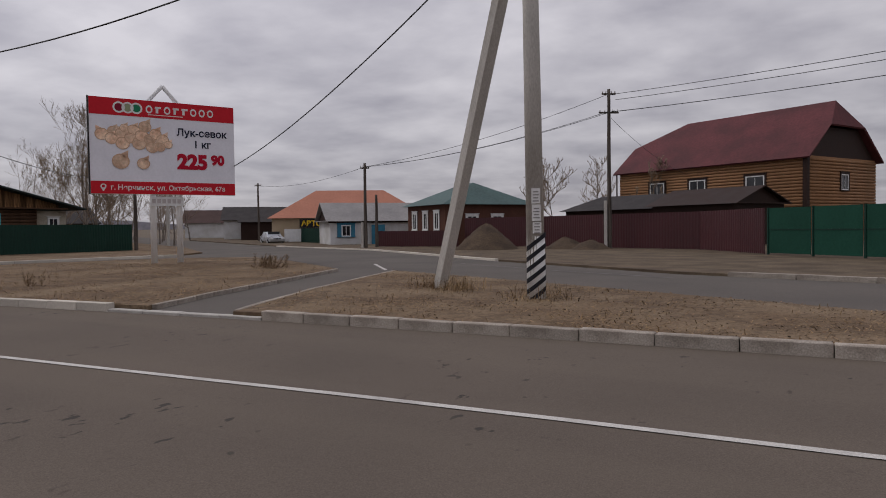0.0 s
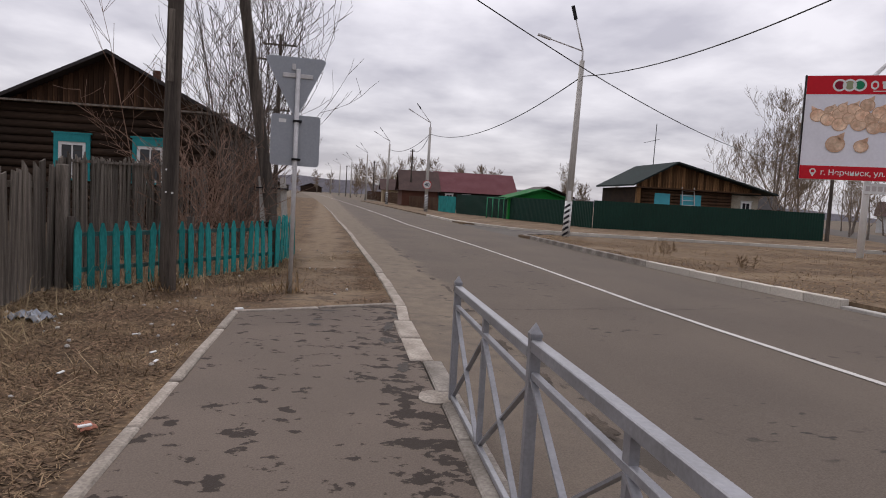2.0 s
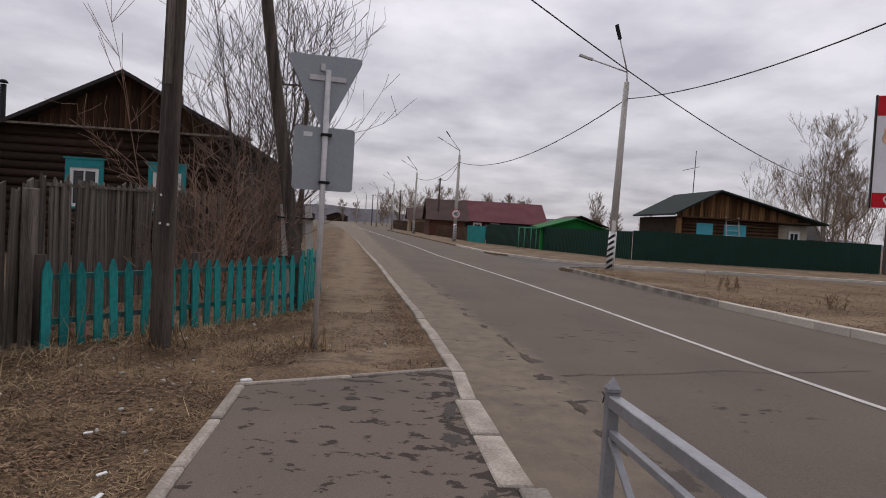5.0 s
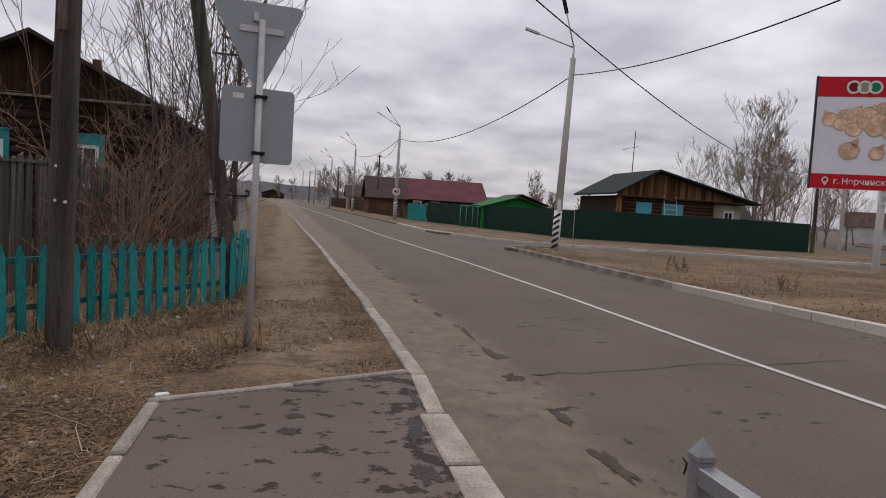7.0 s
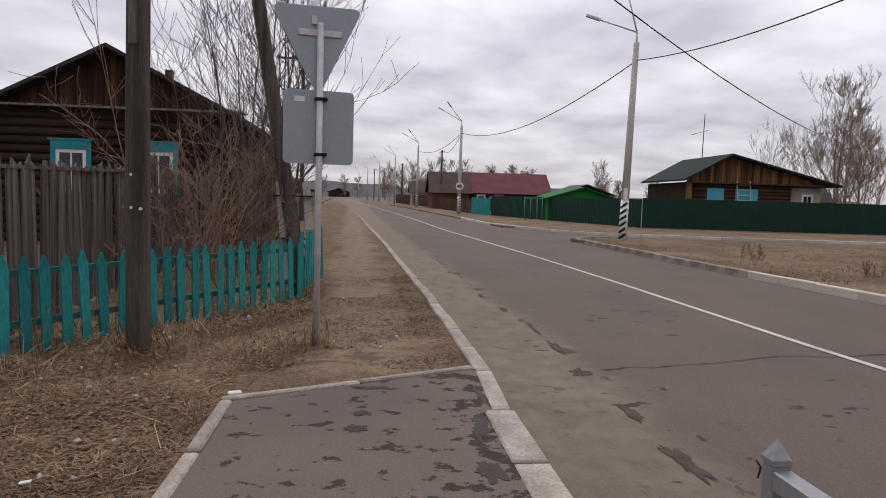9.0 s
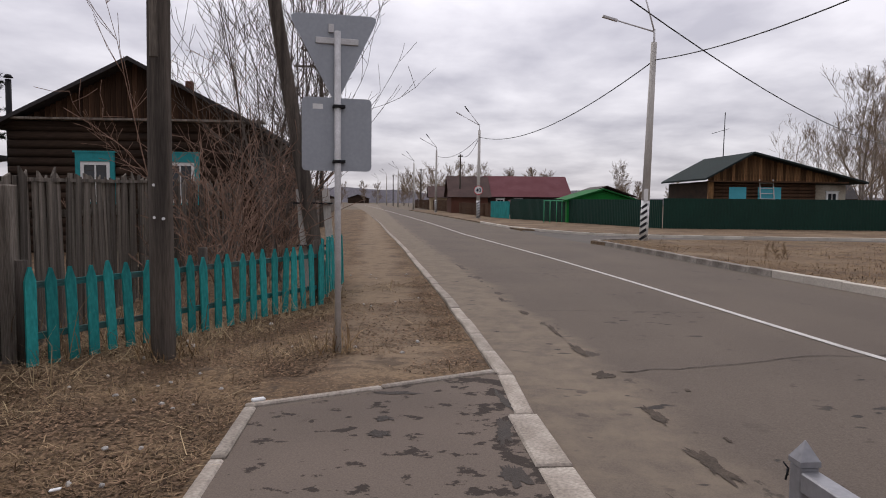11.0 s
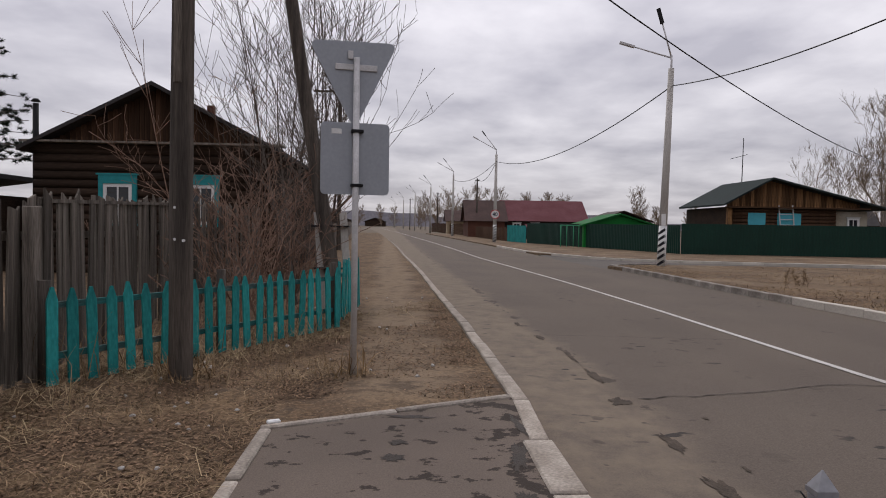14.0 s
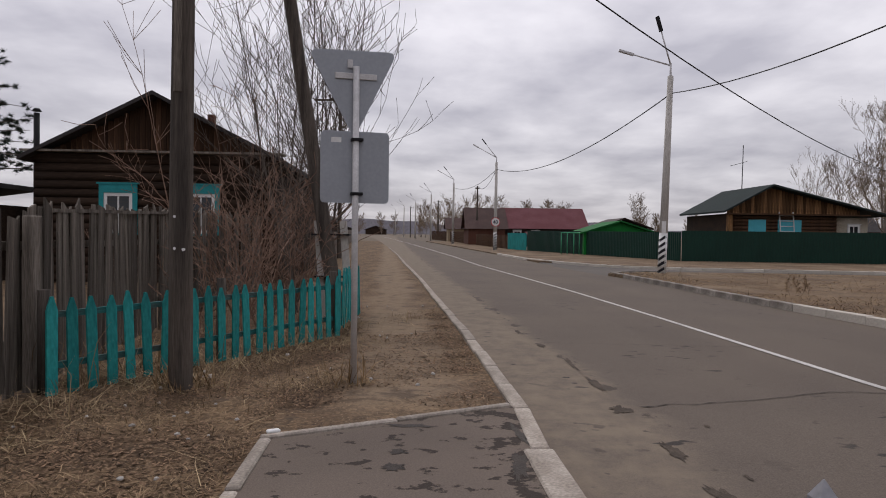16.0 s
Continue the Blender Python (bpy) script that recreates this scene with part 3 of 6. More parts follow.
def railing(x0, x1):
    """One bay: a post with its cap, two rails, a foot rail, a short stud, a middle bar and two crosses."""
    rl = thing("pedestrian_railing", "grey painted steel pedestrian railing bay beside the kerb", "railing", "railing bays", pose(x0, 0.5, -0.014))
    w = x1 - x0
    bm = box(bmesh.new(), (0.048, 0.048, 0.92), (0, 0, 0.4), bevel=0.004)
    post = part("post", bm, "steel", rl)
    bm = box(bmesh.new(), (0.052, 0.052, 0.014), (0, 0, 0.867))
    r = bmesh.ops.create_cone(bm, cap_ends=True, segments=4, radius1=0.036, radius2=0.002, depth=0.045)
    bmesh.ops.transform(bm, matrix=Matrix.Translation((0, 0, 0.896)) @ Matrix.Rotation(math.pi / 4, 4, "Z"), verts=r["verts"])
    part("cap", bm, "steel", post)
    part("top_rail", box(bmesh.new(), (w - 0.048, 0.05, 0.05), (w / 2, 0, 0.825), bevel=0.004), "steel", rl)
    part("middle_rail", box(bmesh.new(), (w - 0.048, 0.03, 0.03), (w / 2, 0, 0.7), bevel=0.003), "steel", rl)
    part("foot_rail", box(bmesh.new(), (w - 0.048, 0.03, 0.03), (w / 2, 0, 0.06), bevel=0.003), "steel", rl)
    part("stud", box(bmesh.new(), (0.045, 0.03, 0.085), (w / 2, 0, 0.7575)), "steel", rl)
    part("bar", box(bmesh.new(), (0.03, 0.03, 0.61), (w / 2, 0, 0.38)), "steel", rl)
    for a, b in ((0.035, w / 2 - 0.015), (w / 2 + 0.015, w - 0.035)):
        part("brace", beam(bmesh.new(), (a, 0.007, 0.075), (b, 0.007, 0.685), 0.012, 0.028, (0, 1, 0)), "steel", rl)
        part("brace", beam(bmesh.new(), (a, -0.007, 0.685), (b, -0.007, 0.075), 0.012, 0.028, (0, 1, 0)), "steel", rl)
    return rl


first = railing(RAIL_X[0], RAIL_X[1])
for x in RAIL_X[1:8]:
    copy_thing(first, pose(x, 0.5, min(0.036, (x + 4.42) * 0.016 + 0.021)))
for i, x in enumerate(RAIL_X[:8]):
    bm = bmesh.new()
    ring = [((0.17 + 0.035 * noise.noise((i, a * 1.3, 2))) * math.cos(a), (0.14 + 0.03 * noise.noise((i + 5, a, 3))) * math.sin(a)) for a in [2 * math.pi * k / 18 for k in range(18)]]
    slab(bm, ring, -0.04, 0.018)
    pad = part("post_footing", bm, "kerb")
    pad.matrix_world = pose(x - 0.06, 0.4, 0.003 + 0.0005 * i)
    tagged(pad, "round pale concrete footing let into the pavement at a railing post", "footing", "railing footings")


# road sign seen from behind
sg = thing("road_sign", "grey back of a triangular sign over a square plate", "road sign", "", pose(-11.68, -1.07, 0, 0, 0, 12))
pole = part("pole", rod(bmesh.new(), (0, 0, -0.05), (0, 0, 3.17), 0.032, n=14), "galv", sg)


def rounded(points, r, n=4):
    out = []
    k = len(points)
    for i in range(k):
        p, a, b = Vector(points[i]), Vector(points[i - 1]), Vector(points[(i + 1) % k])
        s, e = p + (a - p).normalized() * r, p + (b - p).normalized() * r
        for j in range(n + 1):
            t = j / n
            out.append((s * (1 - t) ** 2 + p * 2 * t * (1 - t) + e * t * t))
    return out


def face_plate(points, x0, x1):
    bm = bmesh.new()
    fr = [bm.verts.new((x1, p[0], p[1])) for p in points]
    bk = [bm.verts.new((x0, p[0], p[1])) for p in points]
    bm.faces.new(fr), bm.faces.new(bk[::-1])
    for i in range(len(points)):
        j = (i + 1) % len(points)
        bm.faces.new((fr[i], bk[i], bk[j], fr[j]))
    bmesh.ops.recalc_face_normals(bm, faces=bm.faces)
    return bm


tri = part("triangle_plate", face_plate(rounded([(-0.475, 3.33), (0.42, 3.35), (-0.01, 2.46)], 0.1), -0.062, -0.04), "sign_back", sg, "grey metal back of a triangular sign")
sqp = part("square_plate", face_plate(rounded([(-0.345, 2.53), (0.345, 2.53), (0.345, 1.81), (-0.345, 1.81)], 0.05), -0.062, -0.04), "sign_back", sg, "grey metal back of a square sign")
part("sticker", box(bmesh.new(), (0.002, 0.1, 0.05), (-0.038, -0.19, 2.44)), "white", sqp, "small white sticker")
part("bracket", box(bmesh.new(), (0.02, 0.42, 0.06), (-0.03, 0, 3.08), bevel=0.004), "galv", tri)
part("lug", box(bmesh.new(), (0.03, 0.05, 0.08), (-0.025, -0.06, 3.2)), "galv", tri)
for z in (2.44, 1.9):
    part("clamp", box(bmesh.new(), (0.085, 0.12, 0.03), (0, 0.012, z), bevel=0.004), "dark", sqp)


# wooden poles
def wooden_pole(name_label, base, lean, height, r0, r1, seedn):
    up = thing("utility_pole", name_label, "utility pole", "", Matrix.Translation(base))
    bm = bmesh.new()
    n, k = 12, 14
    rings = []
    for i in range(k + 1):
        t = i / k
        c = Vector((lean[0] * t + 0.02 * noise.noise((t * 3, seedn, 0)), lean[1] * t + 0.02 * noise.noise((t * 3, seedn, 5)), height * t - 0.1))
        rings.append([bm.verts.new(c + Vector((math.cos(2 * math.pi * j / n), math.sin(2 * math.pi * j / n), 0)) * ((r0 + (r1 - r0) * t) * (1 + 0.06 * noise.noise((j, t * 4, seedn))))) for j in range(n)])
    for a, b in zip(rings, rings[1:]):
        for j in range(n):
            bm.faces.new((a[j], a[(j + 1) % n], b[(j + 1) % n], b[j])).smooth = True
    bm.faces.new(rings[-1])
    part("shaft", bm, "pole_wood", up)
    return up


up1 = wooden_pole("weathered dark wooden pole beside the teal picket fence", (-11.42, -2.7, -0.02), (0.05, 0.03, 0), 8.5, 0.115, 0.09, 1)
part("splint", box(bmesh.new(), (0.06, 0.075, 0.95), (0.1, 0.0, 3.3), bevel=0.006), "plank", up1, "pale wooden splint nailed to the pole")
for z, y in ((1.66, -0.02), (1.36, -0.02), (1.35, 0.06)):
    part("insulator_knob", rod(bmesh.new(), (0.1, y, z), (0.125, y, z), 0.014, n=8), "white", up1)
up2 = wooden_pole("leaning wooden pole strapped to two concrete stubs", (-17.1, -1.8, 0), (0.23, -1.42, 0), 9.2, 0.14, 0.095, 2)
for dy in (-0.26, 0.2):
    part("concrete_stub", beam(bmesh.new(), (-0.05, dy, -0.1), (-0.03, dy - 0.14, 1.75), 0.15, 0.13), "concrete", up2, "pale square concrete stub")
for z in (0.75, 1.5):
    part("wire_strap", box(bmesh.new(), (0.3, 0.68, 0.03), (0, -0.03 - 0.16 * z / 2, z)), "dark", up2)
up3 = wooden_pole("far wooden telegraph pole with dark crossarms", (-49, -5.2, 0), (0, 0, 0), 12.0, 0.15, 0.11, 3)
for z, w in ((11.2, 2.1), (10.2, 3.3), (6.9, 1.6)):
    arm = part("crossarm", box(bmesh.new(), (0.1, w, 0.12), (0.12, 0, z)), "pole_wood", up3)
    for y in np.linspace(-w / 2 + 0.1, w / 2 - 0.1, 4):
        part("insulator", rod(bmesh.new(), (0.12, y, z + 0.06), (0.12, y, z + 0.24), 0.04, 0.03, 6), "dark", arm)

# teal picket fence
pf = thing("picket_fence", "low teal painted wooden picket fence with pointed tops", "fence")
P0, P1 = Vector((-11.15, -3.78, 0)), Vector((-15.0, -1.62, 0))
run = (P1 - P0)
ang = math.degrees(math.atan2(run.y, run.x))


def picket(h, w):
    bm = bmesh.new()
    bot, sh, tip = 0.03, h - 0.13, h
    prof = [(-w / 2, bot), (w / 2, bot), (w / 2, sh), (0.012, tip), (-0.012, tip), (-w / 2, sh)]
    a = [bm.verts.new((x, -0.011, z)) for x, z in prof]
    b = [bm.verts.new((x, 0.011, z)) for x, z in prof]
    bm.faces.new(a), bm.faces.new(b[::-1])
    for i in range(6):
        bm.faces.new((a[i], b[i], b[(i + 1) % 6], a[(i + 1) % 6]))
    bmesh.ops.recalc_face_normals(bm, faces=bm.faces)
    return bm


pk = None
N_P = 22
for i in range(N_P):
    p = P0 + run * (i / (N_P - 1))
    m = Matrix.Translation((p.x, p.y, random.uniform(-0.08, -0.03))) @ pose(0, 0, 0, random.uniform(-2, 2), random.uniform(-2.5, 2.5), ang + 180 + random.uniform(-3, 3)) @ Matrix.Translation((0, 0.03, 0))
    if pk is None:
        pk = part("picket", picket(0.93, 0.105), "teal", pf)
        pk.matrix_basis = m
    else:
        share("picket", pk, m, pf)
for i in range(14):  # the return along the street
    x = P1.x - 0.1 - i * 0.2
    share("picket", pk, Matrix.Translation((x, P1.y + 0.02 + 0.01 * i, random.uniform(-0.02, 0.05))) @ pose(0, 0, 0, random.uniform(-2, 2), random.uniform(-3, 3), 180), pf)
nrm = Vector((run.y, -run.x, 0)).normalized()
if nrm.x > 0:
    nrm = -nrm
for z in (0.25, 0.72):
    part("rail", beam(bmesh.new(), P0 + nrm * 0.035 + Vector((0, 0, z)), P1 + nrm * 0.035 + Vector((0, 0, z)), 0.04, 0.06), "teal_worn", pf, "worn unevenly painted rail")
    part("rail", beam(bmesh.new(), P1 + Vector((0, -0.03, z)), P1 + Vector((-2.9, 0.1, z)), 0.04, 0.06), "teal_worn", pf)
for p in (P0 + nrm * 0.09, P0 + run * 0.5 + nrm * 0.1, P1 + nrm * 0.05):
    part("post", rod(bmesh.new(), p - Vector((0, 0, 0.1)), p + Vector((0, 0, 0.95)), 0.055, n=7), "pole_wood", pf)

# tall grey plank fence
gf = thing("plank_fence", "tall weathered grey plank fence with uneven boards", "fence")
xx, ks = -7.0, 0
protos = []
for w, slant in ((0.1, 0.0), (0.13, 0.018), (0.15, -0.012), (0.165, 0.03), (0.12, -0.03), (0.185, 0.008)):
    bm = box(bmesh.new(), (w, 0.022, 1.0), (0, 0, 0.5), bevel=0.003)
    for v in bm.verts:  # tops sawn askew, edges not quite straight
        if v.co.z > 0.5:
            v.co.z += slant * v.co.x / w * 2
            v.co.x *= 1 - abs(slant) * 2
    protos.append([w, bm, None])
while xx > -24:
    pr = protos[random.randrange(6)]
    w = pr[0]
    h = along([(-7, 1.52), (-11.2, 1.58), (-11.4, 1.69), (-16, 1.84), (-24, 1.95)], xx) + (random.uniform(-0.06, 0.05) if xx > -11.4 else random.uniform(-0.02, 0.05)) - (0.1 if xx > -11 and random.random() < 0.1 else 0)
    yb = along([(-7, -3.75), (-11.2, -4.1), (-16, -4.45), (-24, -4.7)], xx)
    m = Matrix.Translation((xx, yb + random.uniform(-0.014, 0.014), random.uniform(-0.02, 0.06))) @ pose(0, 0, 0, random.uniform(-1.5, 1.5), random.uniform(-1.8, 1.8), 4 + random.uniform(-3, 3)) @ Matrix.Diagonal((1, 1, h, 1))
    if pr[2] is None:
        pr[2] = part("plank", pr[1], "plank", gf)
        pr[2].matrix_basis = m
    else:
        share("plank", pr[2], m, gf)
    xx -= w + random.uniform(0.001, 0.016)
for pr in protos:
    if pr[2] is None:
        pr[1].free()
for z in (0.45, 1.35):
    part("rail", beam(bmesh.new(), (-7, -3.82, z), (-11.2, -4.17, z), 0.05, 0.08), "plank", gf)
    part("rail", beam(bmesh.new(), (-11.2, -4.17, z), (-16, -4.52, z), 0.05, 0.08), "plank", gf)
    part("rail", beam(bmesh.new(), (-16, -4.52, z), (-24, -4.77, z), 0.05, 0.08), "plank", gf)
part("post", box(bmesh.new(), (0.14, 0.12, 1.66), (-11.3, -4.02, 0.8), bevel=0.01), "plank", gf)
part("top_pole", beam(bmesh.new(), (-11.9, -4.16, 1.7), (-17, -4.46, 1.84), 0.05, 0.04), "plank", gf, "loose pole laid along the top")


# ---- dark log house ----
def gable_house(name, label, at, half, depth, eave, ridge, wall_mat, gable_mat, roof_mat, over=0.4, thick=0.12):
    """A house whose gable end lies in its local plane x = 0, facing +x; it runs back along -x."""
    h = thing(name, label, "house", "", at)
    bm = bmesh.new()
    for y in (-half, half):
        box(bm, (depth, 0.2, eave), (-depth / 2, y - math.copysign(0.1, y), eave / 2))
    for x in (-0.1, -depth + 0.1):
        box(bm, (0.2, 2 * half - 0.4, eave), (x, 0, eave / 2))
    part("wall", bm, wall_mat, h)
    s = (ridge - eave) / (half + over)
    for gx in (-0.12, -depth + 0.12):
        bm = bmesh.new()
        top = eave + s * half + s * over * 0.0
        a = [bm.verts.new((gx + d, y, z)) for d in (-0.06, 0.06) for y, z in ((-half, eave), (half, eave), (0, eave + s * half))]
        bm.faces.new(a[:3][::-1]), bm.faces.new(a[3:])
        for i in range(3):
            j = (i + 1) % 3
            bm.faces.new((a[i], a[j], a[3 + j], a[3 + i]))
        part("gable", bm, gable_mat, h)
    for sg_ in (-1, 1):
        bm = bmesh.new()
        y1 = sg_ * (half + over)
        z1 = eave - s * over * 0.0
        pts = [(over, 0, eave + s * half + 0.02), (over, y1, eave - s * over + 0.02), (-depth - over, y1, eave - s * over + 0.02), (-depth - over, 0, eave + s * half + 0.02)]
        lo = [bm.verts.new(p) for p in pts]
        hi = [bm.verts.new((p[0], p[1], p[2] + thick)) for p in pts]
        bm.faces.new(lo[::-1]), bm.faces.new(hi)
        for i in range(4):
            j = (i + 1) % 4
            bm.faces.new((lo[i], lo[j], hi[j], hi[i]))
        bmesh.ops.recalc_face_normals(bm, faces=bm.faces)
        part("roof_slope", bm, roof_mat, h)
    return h


def window(parent, m, w, h, casing="teal_win", cw=0.14, header=0.3, frame_mat="white", mullions=1):
    """A window with casing, header board, white frame and panes, in the plane x = 0 of m, facing +x; origin at its bottom centre."""
    wn_ = thing("window", "", "")
    for k in ("label", "category", "group", "kind"):
        if k in wn_:
            del wn_[k]
    wn_.parent, wn_.matrix_basis = parent, m
    bm = bmesh.new()
    for s in (-1, 1):
        box(bm, (0.06, cw, h + header), (0.03, s * (w / 2 + cw / 2), (h + header) / 2))
    box(bm, (0.07, w, header), (0.035, 0, h + header / 2))
    box(bm, (0.09, w + 2 * cw + 0.12, 0.05), (0.045, 0, h + header + 0.025))
    box(bm, (0.1, w + 2 * cw + 0.06, 0.06), (0.05, 0, -0.03))
    part("casing", bm, casing, wn_)
    bm = bmesh.new()
    for s in (-1, 1):
        box(bm, (0.045, 0.1, h), (0.0225, s * (w / 2 - 0.05), h / 2))
    for z in (0.05, h - 0.05):
        box(bm, (0.045, w - 0.2, 0.1), (0.0225, 0, z))
    for i in range(mullions):
        box(bm, (0.035, 0.045, h - 0.2), (0.0175, -w / 2 + w * (i + 1) / (mullions + 1), h / 2))
    part("frame", bm, frame_mat, wn_)
    part("pane", box(bmesh.new(), (0.01, w - 0.2, h - 0.2), (0.008, 0, h / 2)), "glass", wn_)
    return wn_


LH = Matrix.Translation((-25.9, -8.25, 0))
lh = gable_house("log_house", "dark brown log house with a boarded gable and teal window casings", LH, 3.4, 10, 3.85, 5.85, "log", "brown_dark", "roof_dark", 0.5)
# logs on the gable end
log_mesh = None
for i in range(15):
    z = 0.13 + i * 0.255
    if log_mesh is None:
        log_mesh = part("log", rod(bmesh.new(), (0.02, -3.6, 0), (0.02, 3.6, 0), 0.135, n=10), "log", lh)
        log_mesh.matrix_basis = Matrix.Translation((0, 0, z))
    else:
        share("log", log_mesh, Matrix.Translation((0, 0, z)), lh)
# gable boards
gb0 = None
for i in range(43):
    y = -3.3 + i * 0.158
    top = 3.98 + (3.4 - abs(y)) * 0.513 - 0.12
    m = Matrix.Translation((-0.03 + random.uniform(-0.006, 0.006), y, 3.98)) @ Matrix.Diagonal((1, 1, max(0.05, top - 3.98), 1))
    if gb0 is None:
        gb0 = part("gable_board", box(bmesh.new(), (0.03, 0.145, 1), (0, 0, 0.5)), "gable_wood", lh)
        gb0.matrix_basis = m
    else:
        share("gable_board", gb0, m, lh)
part("eave_board", box(bmesh.new(), (0.5, 7.7, 0.06), (0.2, 0, 3.92)), "plank", lh, "weathered ledge board under the gable")
part("eave_beam", box(bmesh.new(), (0.2, 7.4, 0.16), (0.06, 0, 3.78)), "log", lh)
for y in (-1.1, 1.35):
    window(lh, Matrix.Translation((0.14, y, 1.5)), 0.85, 1.2, header=0.26)
part("chimney", box(bmesh.new(), (0.28, 0.28, 1.0), (-7.1, -0.45, 5.85), bevel=0.02), "red_brown", lh, "sooty brick chimney")
ann = thing("shed", "low dark wooden lean-to beside the log house", "shed", "", pose(-24.5, -16.2, 0))
part("wall", box(bmesh.new(), (3, 6.5, 2.3), (-1.5, 0, 1.15)), "log", ann)
chim = part("chimney", rod(bmesh.new(), (-3.0, 3.5, 2.2), (-3.0, 3.5, 5.35), 0.09, n=10), "dark", ann, "dark metal stove pipe")
part("chimney_cap", rod(bmesh.new(), (-3.0, 3.5, 5.4), (-3.0, 3.5, 5.5), 0.15, 0.08, n=10), "dark", chim)
part("roof", box(bmesh.new(), (3.8, 7.3, 0.15), (-1.5, 0, 2.4), pose(0, 0, 0, 8, 0, 0)), "roof_dark", ann)


# ---- lamp posts ----
def lamp_post(label, base, h, r0, r1, lean=(0, 0), striped=True, arms=True, turn=0.0, poster=False, reach=((0.1, -0.5, 1.5), (-0.2, -1.65, 0.5))):
    lp = thing("street_lamp", label, "street lamp", "street lamps", Matrix.Translation(base) @ pose(0, 0, 0, 0, 0, turn))
    k = 16
    bm = rod(bmesh.new(), (0, 0, -0.1), (lean[0], lean[1], h), r0, r1, k)
    part("shaft", bm, "concrete", lp, "tapered pale concrete shaft")
    if striped:
        for i in range(6):
            z0 = 0.08 + i * 0.27
            bm = bmesh.new()
            r = r0 - (r0 - r1) * z0 / h + 0.004
            lo = [bm.verts.new((r * math.cos(2 * math.pi * j / k) + lean[0] * z0 / h, r * math.sin(2 * math.pi * j / k) + lean[1] * z0 / h, z0 + 0.13 * math.sin(2 * math.pi * j / k + 0.6))) for j in range(k)]
            hi = [bm.verts.new(v.co + Vector((0, 0, 0.135))) for v in lo]
            for j in range(k):
                bm.faces.new((lo[j], lo[(j + 1) % k], hi[(j + 1) % k], hi[j]))
            part("stripe", bm, "black", lp, "slanting black stripe")
        bm = bmesh.new()
        rod(bm, (0, 0, 0.0), (lean[0] * 1.75 / h, lean[1] * 1.75 / h, 1.75), r0 + 0.002, r0 - (r0 - r1) * 1.75 / h + 0.002, k)
        part("white_band", bm, "white", lp, "white painted foot")
    if arms:
        top = Vector((lean[0], lean[1], h))
        part("bracket", rod(bmesh.new(), top - Vector((0, 0, 0.3)), top + Vector((0, 0, 0.55)), 0.05, 0.045, 8), "galv", lp)
        for d in (Vector(reach[0]), Vector(reach[1])):
            s = top + Vector((0, 0, 0.45))
            e = s + d
            arm = part("arm", rod(bmesh.new(), s, e, 0.035, 0.03, 8), "galv", lp)
            u = d.normalized()
            part("lamp_head", beam(bmesh.new(), e - u * 0.1, e + u * 0.55, 0.17, 0.09), "dark" if d.z > 1 else "galv", arm, "flat lamp head")
    return lp


lamp1 = lamp_post("tall concrete street lamp with two arms and a striped foot", (-33.6, 10.25, 0.03), 8.45, 0.185, 0.12, (0.1, 0.2))
nt = part("notice", box(bmesh.new(), (0.01, 0.18, 0.5), (0.2, 0.06, 2.0), pose(0, 0, 0, 0, 0, -20)), "white", lamp1, "pasted paper notice")
far_lamps = [(-71.0, 7.6, 8.6), (-100, 5.2, 8.6), (-134, 3.0, 8.6), (-168, 0.2, 8.5), (-205, -3.0, 8.5), (-245, -6.5, 8.5)]
for x, y, h in far_lamps:
    lamp_post("concrete street lamp with two arms", (x, y, rise(x) - 0.02), h, 0.19, 0.12, (0.0, 0.05), x > -110, reach=((-0.1, -1.1, 1.4), (-0.2, -1.8, 1.0)))
bigp = thing("power_pole", "large concrete power pole with a striped foot and posted notices", "power pole", "", pose(-5.13, 12.68, 0.05))
part("shaft", rod(bmesh.new(), (0, 0, -0.1), (-0.1, -0.05, 10.5), 0.185, 0.14, 16), "concrete", bigp)
part("white_band", rod(bmesh.new(), (0, 0, 0), (-0.01, 0, 1.25), 0.189, 0.184, 16), "white", bigp)
for i in range(6):
    bm = bmesh.new()
    z0 = 0.02 + i * 0.215
    lo = [bm.verts.new((0.193 * math.cos(2 * math.pi * j / 16), 0.193 * math.sin(2 * math.pi * j / 16), z0 + 0.15 * math.sin(2 * math.pi * j / 16 + 1.19))) for j in range(16)]
    hi = [bm.verts.new(v.co + Vector((0, 0, 0.1))) for v in lo]
    for j in range(16):
        bm.faces.new((lo[j], lo[(j + 1) % 16], hi[(j + 1) % 16], hi[j]))
    part("stripe", bm, "black", bigp, "slanting black stripe")
for k, (z, h) in enumerate(((2.05, 0.3), (1.72, 0.32), (1.42, 0.22))):
    nt = part("notice", box(bmesh.new(), (0.17, 0.006, h), (0, -0.2, z), pose(0, 0, 0, 0, 0, 22 + k * 3)), "white", bigp, "pasted paper notice")
    for q in range(4):
        part("notice_line", box(bmesh.new(), (0.12 - 0.02 * (q % 2), 0.004, 0.022), (0, -0.205, z - 0.1 + q * 0.06), pose(0, 0, 0, 0, 0, 22 + k * 3)), "grey_roof", nt)
strut = part("strut", beam(bmesh.new(), (-3.1, 1.5, -0.1), (0.0, -0.02, 8.9), 0.25, 0.23), "concrete", bigp, "leaning square concrete strut")

